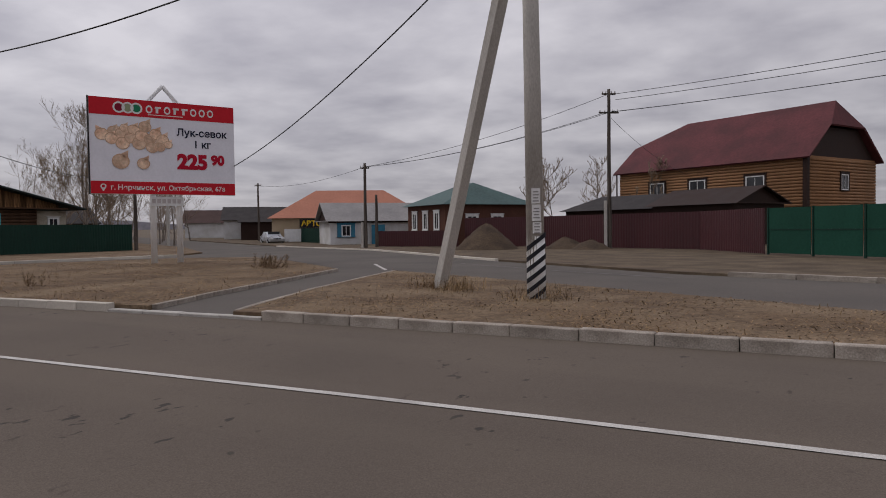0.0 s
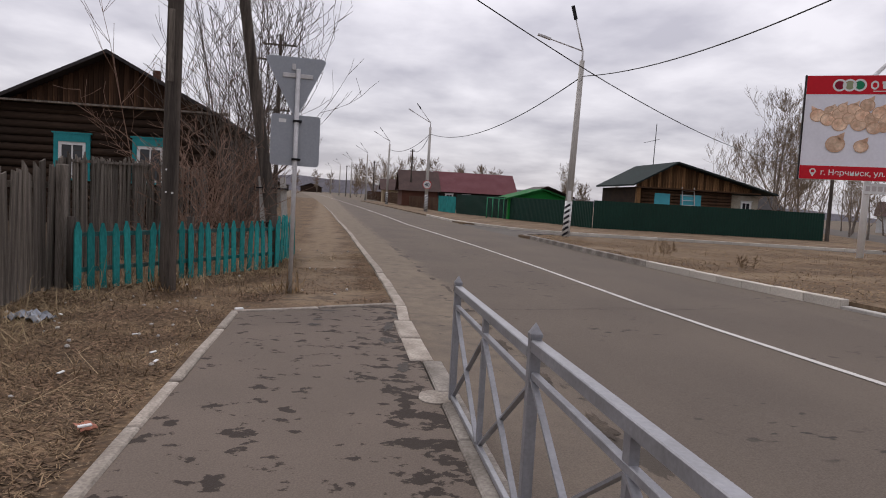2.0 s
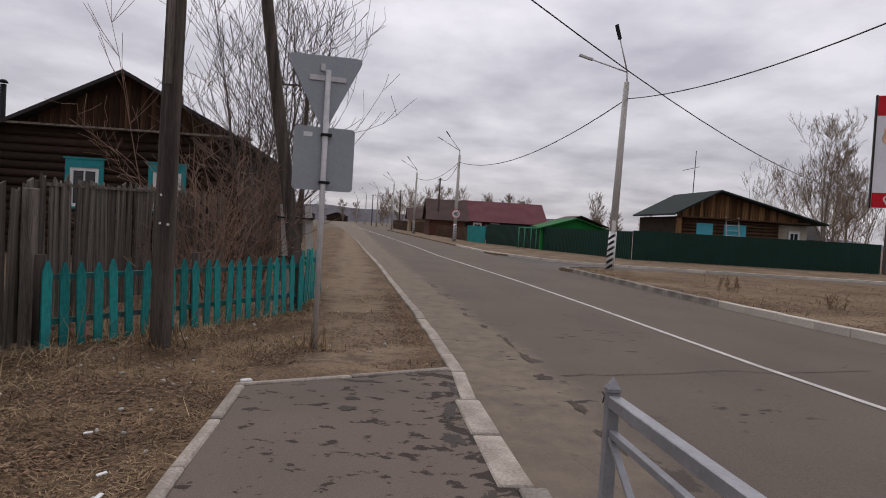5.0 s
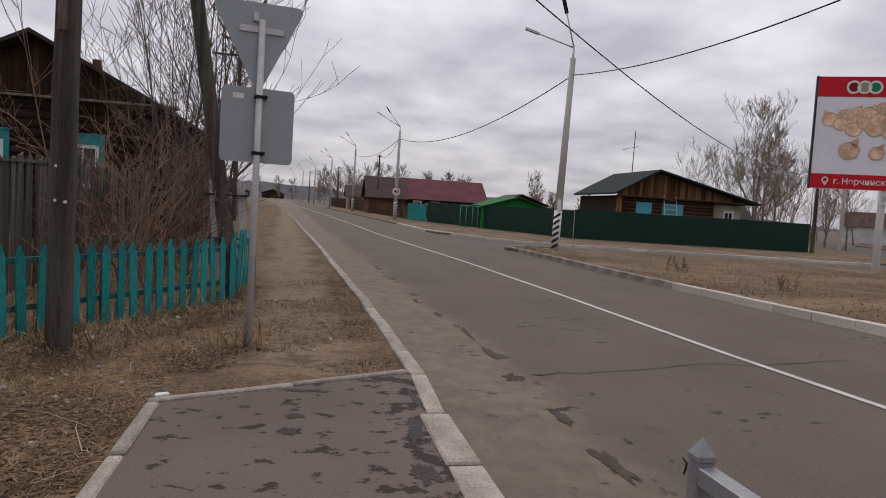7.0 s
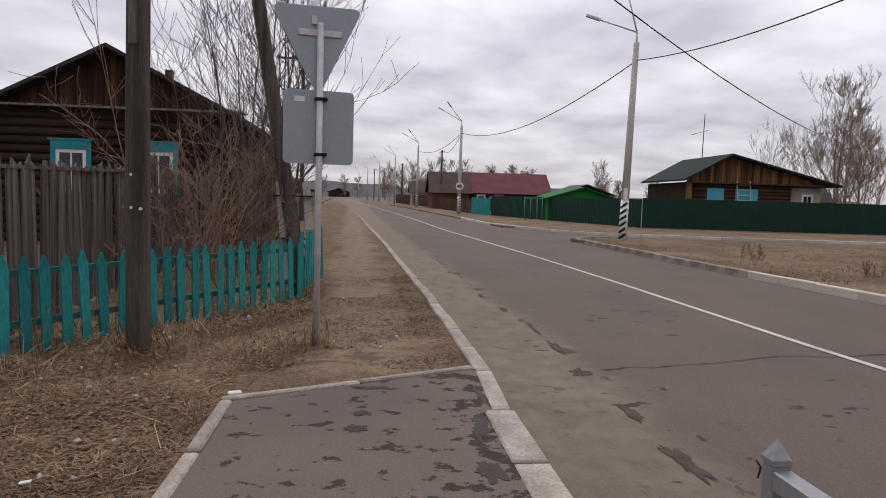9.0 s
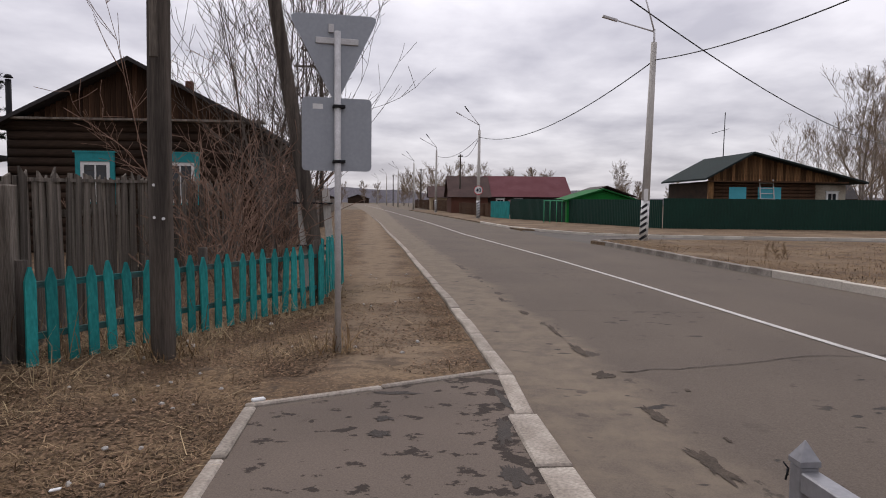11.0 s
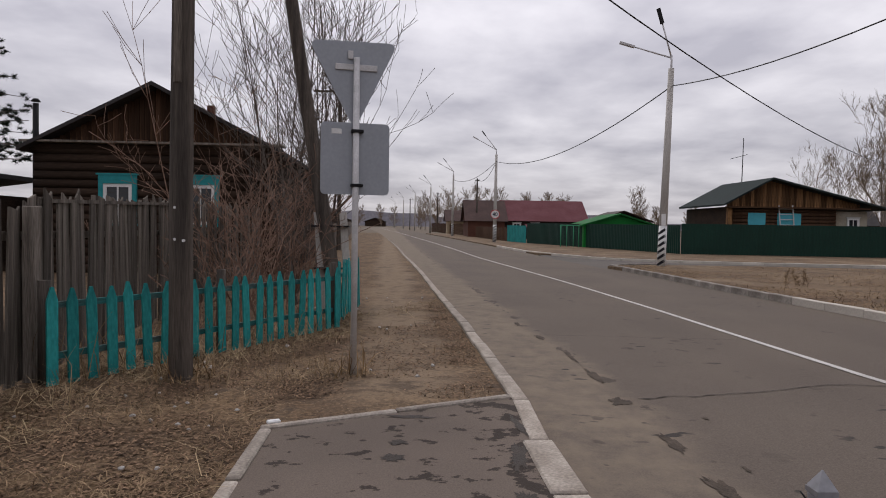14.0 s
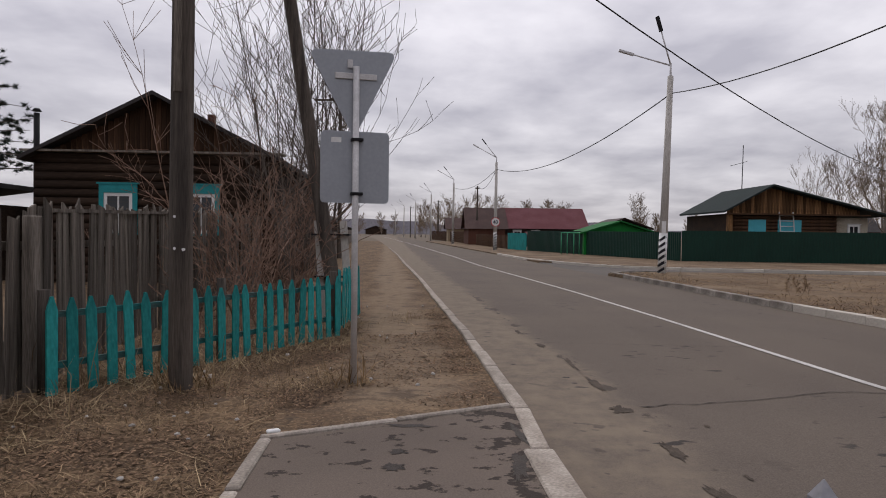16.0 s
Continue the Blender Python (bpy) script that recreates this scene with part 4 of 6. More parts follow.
# ---- billboard ----
BB = pose(-26.85, 20.9, 0, 0, 0, -27)
bb = thing("billboard", "large red and white roadside billboard on two white legs", "billboard", "", BB)
W2, YC, Z0, Z1 = 3.13, 0.28, 3.2, 7.43
for y in (-0.27, 0.87):
    part("leg", rod(bmesh.new(), (0, y, -0.2), (0, y, 7.2), 0.14, 0.13, 14), "fresh_white", bb, "white painted round leg")
for s in (-1, 1):
    part("gable_pipe", rod(bmesh.new(), (0, 0.25 + s * 0.85, 7.2), (0, 0.25, 8.2), 0.09, 0.09, 10), "white", bb)
panel = part("panel", box(bmesh.new(), (0.16, 2 * W2, Z1 - Z0), (0.25, YC, (Z0 + Z1) / 2), bevel=0.01), "board_white", bb, "white printed panel with red bands")
part("top_band", box(bmesh.new(), (0.012, 2 * W2 - 0.02, 0.75), (0.336, YC, Z1 - 0.385)), "red_sheet", panel, "red band")
part("bottom_band", box(bmesh.new(), (0.012, 2 * W2 - 0.02, 0.55), (0.336, YC, Z0 + 0.285)), "red_sheet", panel, "red band")
plq = part("plaque", box(bmesh.new(), (0.05, 1.45, 0.42), (0.2, 0.3, 2.9)), "white", bb, "small white plaque between the legs")


def lettering(text, size, m, material, parent, name="lettering", depth=0.004, align="LEFT", bold=0.0):
    """Words in the built-in font as a flat mesh, in the plane x = 0 of m, reading along +y."""
    cu = bpy.data.curves.new(name, "FONT")
    cu.body, cu.size, cu.extrude, cu.align_x, cu.offset = text, size, depth, align, bold
    tmp = bpy.data.objects.new(name, cu)
    scene.collection.objects.link(tmp)
    me = bpy.data.meshes.new_from_object(tmp.evaluated_get(bpy.context.evaluated_depsgraph_get()))
    bpy.data.objects.remove(tmp)
    me.materials.clear()
    me.materials.append(M[material])
    ob = new(name, me)
    ob.parent = parent
    ob.matrix_basis = m @ Matrix(((0, 0, 1, 0), (1, 0, 0, 0), (0, 1, 0, 0), (0, 0, 0, 1)))
    return ob


def disc(bm, y, z, r, x, sy=1.0, n=20, ring=0.0):
    o = [bm.verts.new((x, y + r * sy * math.cos(2 * math.pi * i / n), z + r * math.sin(2 * math.pi * i / n))) for i in range(n)]
    if not ring:
        bm.faces.new(o)
        return
    q = [bm.verts.new((x, y + (r - ring) * sy * math.cos(2 * math.pi * i / n), z + (r - ring) * math.sin(2 * math.pi * i / n))) for i in range(n)]
    for i in range(n):
        bm.faces.new((o[i], o[(i + 1) % n], q[(i + 1) % n], q[i]))


# the print on the billboard
FX = 0.345
L0 = YC - W2
M["olive"] = mat("logo_olive", (0.3, 0.33, 0.2), 0.5, 0.05, 1, 10, 0)
M["logo_green"] = mat("logo_green", (0.02, 0.2, 0.1), 0.5, 0.05, 1, 10, 0)
M["logo_wine"] = mat("logo_wine", (0.22, 0.01, 0.03), 0.5, 0.05, 1, 10, 0)
zt = Z1 - 0.4
for i, mt in enumerate(("logo_wine", "olive", "logo_green")):
    y = L0 + 1.2 + i * 0.36
    bm = bmesh.new()
    disc(bm, y, zt, 0.17, FX)
    part("logo_disc", bm, mt, panel)
    bm = bmesh.new()
    disc(bm, y, zt, 0.25, FX + 0.003 + i * 0.001, ring=0.075)
    part("logo_ring", bm, "white", panel)
for i in range(8):  # the chain's name, as plain blocks
    y = L0 + 2.45 + i * 0.385
    bm = bmesh.new()
    if i in (1, 3, 4):
        box(bm, (0.006, 0.27, 0.09), (FX, y, zt + 0.1))
        box(bm, (0.006, 0.11, 0.24), (FX, y - 0.05, zt - 0.03))
    else:
        disc(bm, y, zt, 0.18, FX + 0.002, 0.8, 16, 0.075)
    part("name_block", bm, "white", panel)
part("name_underline", box(bmesh.new(), (0.006, 1.5, 0.03), (FX, L0 + 3.15, zt - 0.24)), "white", panel)
def printed(text, size, y, z, material, bold=0.0, align="LEFT"):
    return lettering(text, size, Matrix.Translation((FX, y, z)), material, panel, "printed_line", align=align, bold=bold)


printed("Лук-севок", 0.46, L0 + 4.75, Z1 - 1.5, "ink", 0.01, "CENTER")
printed("1 кг", 0.46, L0 + 4.75, Z1 - 2.03, "ink", 0.01, "CENTER")
printed("225", 0.9, L0 + 4.3, Z1 - 3.0, "price", 0.05, "CENTER")
printed("90", 0.6, L0 + 5.15, Z1 - 2.78, "price", 0.035)
printed("г. Нерчинск, ул. Октябрьская, 67а", 0.31, L0 + 0.78, Z0 + 0.19, "white", 0.003)
bm = bmesh.new()
disc(bm, L0 + 0.5, Z0 + 0.33, 0.12, FX, 1, 14, 0.05)
v = [bm.verts.new((FX, L0 + 0.5 + a, Z0 + c)) for a, c in ((-0.1, 0.27), (0.1, 0.27), (0, 0.1))]
bm.faces.new(v)
part("map_pin", bm, "white", panel)
# the picture of onions: flat printed shapes
for i, (y, z, r) in enumerate(((0.5, 1.62, 0.26), (0.95, 1.45, 0.2), (0.9, 1.78, 0.26), (1.3, 1.55, 0.24), (1.35, 1.98, 0.27), (1.42, 1.3, 0.17), (1.7, 1.72, 0.25), (1.8, 1.35, 0.22), (2.05, 1.95, 0.28), (2.15, 1.6, 0.26), (2.3, 1.2, 0.25),
                              (2.5, 1.75, 0.24), (2.6, 2.1, 0.25), (2.75, 1.5, 0.24), (3.05, 1.75, 0.25), (2.95, 2.08, 0.2), (3.3, 1.95, 0.17), (1.25, 2.78, 0.33), (2.2, 2.85, 0.25))):
    bm = bmesh.new()
    disc(bm, L0 + y * 0.98, Z1 - z, r, FX + 0.001 * i, 1.08, 18)
    tip = 1 if (i % 3 or i > 16) else -1
    a, c = L0 + y * 0.98, Z1 - z
    v = [bm.verts.new((FX + 0.001 * i, a + da, c + dc)) for da, dc in ((-0.05 * tip, r * 0.9), (r * 0.85 * tip, r * 0.35), (r * 0.95 * tip, r * 1.5))]
    bm.faces.new(v)
    on = part("onion_shape", bm, "onion", panel, "printed pale onion")
    bm = bmesh.new()
    disc(bm, a, c, r * 1.02, FX + 0.001 * i + 0.0005, 1.08, 18, r * 0.13)
    part("rim", bm, "onion_rim", on)

for i in range(6):
    part("plaque_writing", box(bmesh.new(), (0.004, 0.16, 0.2), (0.228, -0.27 + i * 0.22, 2.9)), "faint_print", plq)
part("trim", box(bmesh.new(), (0.2, 0.05, Z1 - Z0 + 0.04), (0.25, L0 - 0.03, (Z0 + Z1) / 2)), "roof_dark", bb, "dark edge of the panel")


# ---- sheet metal fences ----
def sheet_fence(label, pts, h, material, post_every=2.5, group=""):
    """A profiled metal fence: ribbed sheets between posts, along a broken line."""
    fn = thing("metal_fence", label, "fence", group)
    for (x0, y0), (x1, y1) in zip(pts, pts[1:]):
        a, b = Vector((x0, y0, 0)), Vector((x1, y1, 0))
        n = max(1, round((b - a).length / post_every))
        d = (b - a).normalized()
        s = Vector((-d.y, d.x, 0))
        for k in range(n):
            p, q = a.lerp(b, k / n), a.lerp(b, (k + 1) / n)
            bm = bmesh.new()
            ribs = 12
            prev = None
            for i in range(ribs * 2 + 1):
                c = p.lerp(q, i / (ribs * 2)) + s * (0.0125 if (i // 1) % 2 else -0.0125)
                z0 = rise(c.x)
                row = (bm.verts.new((c.x, c.y, z0 + 0.03)), bm.verts.new((c.x, c.y, z0 + h)))
                if prev:
                    bm.faces.new((prev[0], row[0], row[1], prev[1]))
                prev = row
            part("sheet", bm, material, fn)
            part("post", box(bmesh.new(), (0.06, 0.06, h), (p.x - s.x * 0.05, p.y - s.y * 0.05, rise(p.x) + h / 2)), material, fn)
    return fn


sheet_fence("dark green profiled sheet fence round the corner plot", [(-47.1, 34.2), (-49.2, 17.4)], 2.05, "green_fence")
sheet_fence("dark green profiled sheet fence along the street", [(-49.3, 17.3), (-58, 14.4), (-70, 10.6)], 1.95, "green_fence")
sheet_fence("teal sheet fence beside a lamp post", [(-70.2, 10.5), (-75, 9.4)], 1.7, "teal")
sheet_fence("wine red profiled sheet fence with patched panels", [(-2.7, 36.4), (-6.5, 42.2), (-18, 47.3), (-25, 47.8)], 2.25, "red_fence")
sheet_fence("low wine red sheet fence in front of a house", [(-25, 46.6), (-33, 46.9)], 1.3, "red_fence")
sheet_fence("dark sheet fence before the shop", [(-39.5, 52.2), (-52, 58.5)], 1.6, "green_fence")
gate = thing("sheet_gate", "green metal sheet gates in a brown fence line", "gate")
ga, gb2 = Vector((-2.5, 36.1, 0)), Vector((9, 26.3, 0))
for i in range(6):
    p, q = ga.lerp(gb2, i / 6 + 0.004), ga.lerp(gb2, (i + 1) / 6 - 0.004)
    c = (p + q) / 2
    tm = pose(c.x, c.y, 0, 0, 0, math.degrees(math.atan2((q - p).y, (q - p).x)))
    ln = (q - p).length
    leaf = part("gate_leaf", box(bmesh.new(), (ln, 0.03, 2.15), (0, 0, 1.15), tm), "gate_green", gate)
    part("gate_bar", box(bmesh.new(), (ln, 0.06, 0.06), (0, 0.0, 1.2), tm), "green_fence", leaf)
    part("gate_post", box(bmesh.new(), (0.08, 0.1, 2.25), (-ln / 2, 0, 1.125), tm), "green_fence", gate)
rk = thing("steel_rack", "light green steel tube frame before the fence", "rack", "", pose(-60.2, 12.5, rise(-60.2), 0, 0, 0))
for y in (-0.75, -0.25, 0.3, 0.75):
    part("upright", rod(bmesh.new(), (0, y, -0.02), (0, y, 1.8), 0.04, n=8), "rack_green", rk)
part("top_bar", rod(bmesh.new(), (0, -0.8, 1.8), (0, 0.8, 1.8), 0.04, n=8), "rack_green", rk)


# ---- houses ----
def roofed(name, label, at, w, d, eave, ridge, wall_mat, roof_mat, hip=0.0, over=0.45, gable_mat=None, off=0.0):
    """A house with its front, w wide, in its local plane x = 0 facing +x, d deep; the ridge runs along the front (y), hipped in by hip at both ends."""
    h = thing(name, label, "house", "", at)
    bm = bmesh.new()
    box(bm, (0.2, w, eave), (-0.1, 0, eave / 2))
    box(bm, (0.2, w, eave), (-d + 0.1, 0, eave / 2))
    for s in (-1, 1):
        box(bm, (d - 0.4, 0.2, eave), (-d / 2, s * (w / 2 - 0.1), eave / 2))
    part("wall", bm, wall_mat, h)
    bm = bmesh.new()
    x0, x1, y0, y1, zb = over, -d - over, -w / 2 - over, w / 2 + over, eave - 0.1
    c = [bm.verts.new(p) for p in ((x0, y0, zb), (x0, y1, zb), (x1, y1, zb), (x1, y0, zb))]
    r = [bm.verts.new((-d / 2, y0 + hip, ridge)), bm.verts.new((-d / 2, y1 - hip, ridge))]
    front = bm.faces.new((c[0], c[1], r[1], r[0]))
    bm.faces.new((c[2], c[3], r[0], r[1]))
    if hip:
        bm.faces.new((c[1], c[2], r[1])), bm.faces.new((c[3], c[0], r[0]))
    bm.faces.new(c[::-1])
    bmesh.ops.recalc_face_normals(bm, faces=bm.faces)
    bmesh.ops.solidify(bm, geom=bm.faces[:], thickness=0.08)
    part("roof", bm, roof_mat, h)
    if not hip:
        for s in (-1, 1):
            bm = bmesh.new()
            v = [bm.verts.new((x, s * (w / 2) + t, z)) for t in (-0.06, 0.06) for x, z in ((0, eave), (-d, eave), (-d / 2, eave + (ridge - eave) * 0.9))]
            bm.faces.new(v[:3]), bm.faces.new(v[3:][::-1])
            for i in range(3):
                j = (i + 1) % 3
                bm.faces.new((v[i], v[j], v[3 + j], v[3 + i]))
            bmesh.ops.recalc_face_normals(bm, faces=bm.faces)
            part("gable", bm, gable_mat or wall_mat, h)
    return h


# corner house behind the green fence: a gable to the street, the slope longer on one side
ch = thing("corner_house", "low log house with a boarded gable and light blue shutters", "house", "", pose(-51.9, 24.7, 0))
YL, YR, ZA, ZL, ZR, DP = -3.5, 8.5, 5.35, 3.45, 3.3, 6.8
bm = bmesh.new()
box(bm, (0.2, 4.9 + 3.0, 3.4), (-0.1, -3.0 + 3.95, 1.7))
box(bm, (DP, 0.2, 3.4), (-DP / 2 - 0.2, -2.9, 1.7))
part("wall", bm, "log", ch, "brown log wall")
part("annex_wall", box(bmesh.new(), (0.2, 2.3, 3.2), (-0.1, 6.1, 1.6)), "old_plaster", ch, "pale plastered wall")
part("end_wall", box(bmesh.new(), (DP, 0.2, 3.2), (-DP / 2 - 0.2, 7.15, 1.6)), "old_plaster", ch)
part("corner_post", box(bmesh.new(), (0.3, 0.32, 3.4), (0.08, -2.85, 1.7)), "gable_light", ch)
lg = None
for i in range(13):
    m = Matrix.Translation((0.0, 0, 0.13 + i * 0.255))
    if lg is None:
        lg = part("log", rod(bmesh.new(), (0.02, -2.6, 0), (0.02, 4.9, 0), 0.13, n=8), "log_brown", ch)
        lg.matrix_basis = m
    else:
        share("log", lg, m, ch)
for (ya, za), (yb, zb) in (((0, ZA), (YL, ZL)), ((0, ZA), (YR, ZR))):
    bm = bmesh.new()
    pts = [(0.7, ya, za), (0.7, yb, zb), (-DP - 0.5, yb, zb), (-DP - 0.5, ya, za)]
    lo, hi = [bm.verts.new(p) for p in pts], [bm.verts.new((p[0], p[1], p[2] + 0.13)) for p in pts]
    bm.faces.new(lo[::-1]), bm.faces.new(hi)
    for i in range(4):
        bm.faces.new((lo[i], lo[(i + 1) % 4], hi[(i + 1) % 4], hi[i]))
    bmesh.ops.recalc_face_normals(bm, faces=bm.faces)
    part("roof_slope", bm, "green_roof_dark", ch)
gb1 = None
for i in range(44):
    y = -2.9 + i * 0.22
    top = along([(YL, ZL), (0, ZA), (YR, ZR)], y) - 0.05
    if top < 3.5:
        continue
    m = Matrix.Translation((-0.02, y, 3.42)) @ Matrix.Diagonal((1, 1, top - 3.42, 1))
    if gb1 is None:
        gb1 = part("gable_board", box(bmesh.new(), (0.05, 0.2, 1), (0, 0, 0.5)), "gable_light", ch)
        gb1.matrix_basis = m
    else:
        share("gable_board", gb1, m, ch)
part("eave_board", box(bmesh.new(), (0.6, 10.2, 0.1), (0.25, 2.0, 3.38)), "log_brown", ch)
for y, w in ((-0.9, 1.25), (1.45, 1.7)):
    part("shutter", box(bmesh.new(), (0.05, w, 1.0), (0.17, y, 2.5)), "pale_blue", ch, "closed light blue shutters")
window(ch, Matrix.Translation((0.03, 6.2, 1.9)), 0.8, 0.8, "plaster", 0.06, 0.05)
ld = thing("ladder", "pale wooden ladder leaning on the house wall", "ladder", "", pose(-51.2, 25.9, 0, 0, -9, 0))
for y in (-0.5, 0.5):
    part("stile", box(bmesh.new(), (0.05, 0.07, 3.6), (0, y, 1.8)), "plaster", ld)
for i in range(9):
    part("rung", box(bmesh.new(), (0.04, 0.93, 0.05), (0, 0, 0.3 + i * 0.38)), "plaster", ld)
an = thing("antenna_mast", "thin television antenna mast behind the roof", "antenna", "", pose(-58.5, 25.9, 0))
mast = part("mast", rod(bmesh.new(), (0, 0, 0), (0.1, 0.1, 9.2), 0.05, 0.03, 6), "dark", an)
part("boom", rod(bmesh.new(), (0, -0.9, 7.5), (0, 0.5, 7.9), 0.02, n=5), "dark", an)

# bright green shed behind the fence
gs = gable_house("green_shed", "bright green sheet metal shed with a low gable", pose(-60, 16.6, rise(-60) - 0.05), 3.0, 5, 1.85, 2.85, "bright_green", "bright_green", "shed_roof", 0.3)
rh = roofed("long_building", "long building with a wine red sheet roof", pose(-97, 17.8, 0.4), 11.0, 8, 2.5, 5.4, "brown_dark", "wine_roof", 0.0)
roofed("side_building", "old building with a brown board roof beside the red one", pose(-96.6, 9.6, 0.4), 5.0, 8, 2.4, 5.3, "red_brown", "old_roof", 0.0)
roofed("beige_cottage", "small beige cottage with a brown roof up the street", pose(-122, 8.4, 0.75), 5.5, 6, 2.3, 4.2, "beige", "old_roof", 0.0)
part("porch_roof", box(bmesh.new(), (3.4, 8, 0.1), (1.7, 1, 2.0), pose(0, 0, 0, 0, 12, 0)), "wine_roof", rh)
for y in (-4, -1.5):
    window(rh, Matrix.Translation((0.03, y, 1.0)), 1.0, 1.1, "plaster", 0.1, 0.1)
sh2 = gable_house("garden_shed", "small dark shed with a red-brown roof", pose(-70, 20.0, rise(-70)), 2.5, 5, 2.3, 3.3, "plaster", "brown_dark", "brown_dark", 0.4)

# two-storey house
th = thing("two_storey_house", "two-storey house with tan log siding and a wine red half-hipped roof", "house", "", pose(-1.3, 56.9, 0, 0, 0, math.degrees(math.atan2(-0.89, -0.46))))
# local: +x faces the street, +y runs along the front to the far end is -y
FL, FD, ZE, ZRG = 17.8, 10.4, 6.5, 11.05
bm = bmesh.new()
box(bm, (0.25, FL, ZE), (-0.125, -FL / 2, ZE / 2))
box(bm, (0.25, FL, ZE), (-FD + 0.125, -FL / 2, ZE / 2))
for y in (-0.125, -FL + 0.125):
    box(bm, (FD - 0.5, 0.25, ZE), (-FD / 2, y, ZE / 2))
part("wall", bm, "brown_siding", th)
sd = sd2 = None
for i in range(26):
    z = 0.12 + i * 0.245
    if sd is None:
        sd = part("siding_log", rod(bmesh.new(), (0, -FL, 0), (0, 0, 0), 0.125, n=8), "brown_siding", th)
        sd2 = part("siding_log", rod(bmesh.new(), (-FD, 0, 0), (0, 0, 0), 0.125, n=8), "brown_siding", th)
        sd.matrix_basis = sd2.matrix_basis = Matrix.Translation((0, 0, z))
    else:
        share("siding_log", sd, Matrix.Translation((0, 0, z)), th), share("siding_log", sd2, Matrix.Translation((0, 0, z)), th)
part("corner_board", box(bmesh.new(), (0.34, 0.34, ZE), (0.02, 0.02, ZE / 2)), "brown_dark", th)
bm = bmesh.new()
ov = 0.5
zb = ZE - 0.15
kx = 0.55  # how far along the slope the half hip begins
zk = zb + (ZRG - zb) * kx
xk = (FD / 2 + ov) * kx
rows_ = {}
for tag, y in (("r", ov), ("l", -FL - ov)):
    s = -1 if tag == "r" else 1
    rows_[tag] = [bm.verts.new(p) for p in ((ov, y, zb), (ov - xk, y, zk), (-FD / 2, y + s * (1.0 if tag == "r" else 4.2), ZRG), (-FD - ov + xk, y, zk), (-FD - ov, y, zb))]
R, L = rows_["r"], rows_["l"]
for i in range(4):
    bm.faces.new((R[i], R[i + 1], L[i + 1], L[i]))
bm.faces.new((R[1], R[3], R[2])), bm.faces.new((L[1], L[2], L[3]))
bmesh.ops.recalc_face_normals(bm, faces=bm.faces)
bmesh.ops.solidify(bm, geom=bm.faces[:], thickness=0.12)
part("roof", bm, "wine_tile", th)
for y in (-0.1, -FL + 0.1):
    bm = bmesh.new()
    v = [bm.verts.new((x, y + t, z)) for t in (-0.06, 0.06) for x, z in ((0, ZE - 0.1), (-xk + 0.4, zk - 0.15), (-FD + xk - 0.4, zk - 0.15), (-FD, ZE - 0.1))]
    bm.faces.new(v[:4]), bm.faces.new(v[4:][::-1])
    for i in range(4):
        j = (i + 1) % 4
        bm.faces.new((v[i], v[j], v[4 + j], v[4 + i]))
    bmesh.ops.recalc_face_normals(bm, faces=bm.faces)
    part("gable", bm, "brown_dark", th)
for y, z in ((-3.95, 4.0), (-9.2, 4.0), (-13.4, 4.0), (-3.95, 0.9)):
    window(th, Matrix.Translation((0.13, y, z)), 1.6, 1.25, "brown_dark", 0.16, 0.14)
for x, z in ((-5.3, 4.0), (-5.3, 0.9), (-2.0, 0.9)):
    window(th, Matrix.Translation((x, 0.13, z)) @ pose(0, 0, 0, 0, 0, 90), 1.1, 1.25, "brown_dark", 0.14, 0.14)
part("drain_pipe", rod(bmesh.new(), (0.3, -FL - 0.2, 0), (0.3, -FL - 0.2, ZE - 0.2), 0.07, n=8), "brown_dark", th)
ob_ = roofed("outbuilding", "low brown outbuilding with a dark slate roof", pose(-16.0, 57.0, 0, 0, 0, -115), 10.0, 6, 2.9, 4.1, "brown_dark", "roof_dark", 2.0)
ob2 = roofed("outbuilding", "brown shed with a sloping board roof", pose(-8.6, 52.0, 0, 0, 0, -118), 7.0, 6, 3.0, 4.2, "brown_dark", "brown_dark", 0.0)

# across the side street
hg = roofed("hipped_house", "brown house with white window frames and a grey-green hipped roof", pose(-29.7, 49.7, 0, 0, 0, -121.5), 6.8, 8.5, 3.5, 5.4, "red_brown", "green_roof", 3.0)
for y in (-2.0, 0.0, 2.0):
    window(hg, Matrix.Translation((0.03, y, 1.35)), 0.75, 1.45, "white", 0.1, 0.14)
for x in (-2.5, -5):
    window(hg, Matrix.Translation((x, 3.43, 1.3)) @ pose(0, 0, 0, 0, 0, 90), 1.0, 1.2, "white", 0.12, 0.1)
hw = roofed("white_house", "white house with blue shutters and a pale slate roof", pose(-37.6, 53.6, 0, 0, 0, -40), 8.8, 5.5, 2.35, 4.1, "plaster", "grey_roof", 0.0, gable_mat="brown_dark")
window(hw, Matrix.Translation((0.03, -2.9, 0.8)), 0.9, 1.1, "blue", 0.4, 0.15)
part("teal_gate", box(bmesh.new(), (0.06, 1.3, 1.9), (0.5, 0.1, 0.95)), "blue", hw)
part("band", box(bmesh.new(), (0.05, 9.2, 0.22), (0.03, 0, 2.2)), "brown_dark", hw)
ho = roofed("shop_building", "beige building with an orange hipped roof and a shop sign", pose(-46.3, 61, 0, 0, 0, -54), 17.0, 10, 2.9, 6.1, "beige", "orange_roof", 5.0)
shop = part("shop_sign", box(bmesh.new(), (0.08, 3.7, 0.95), (0.55, -3.6, 2.2)), "black", ho, "black sign with yellow letters")
lettering("АВТО", 0.8, Matrix.Translation((0.6, -5.25, 1.92)), "yellow", shop, "shop_lettering", bold=0.03)
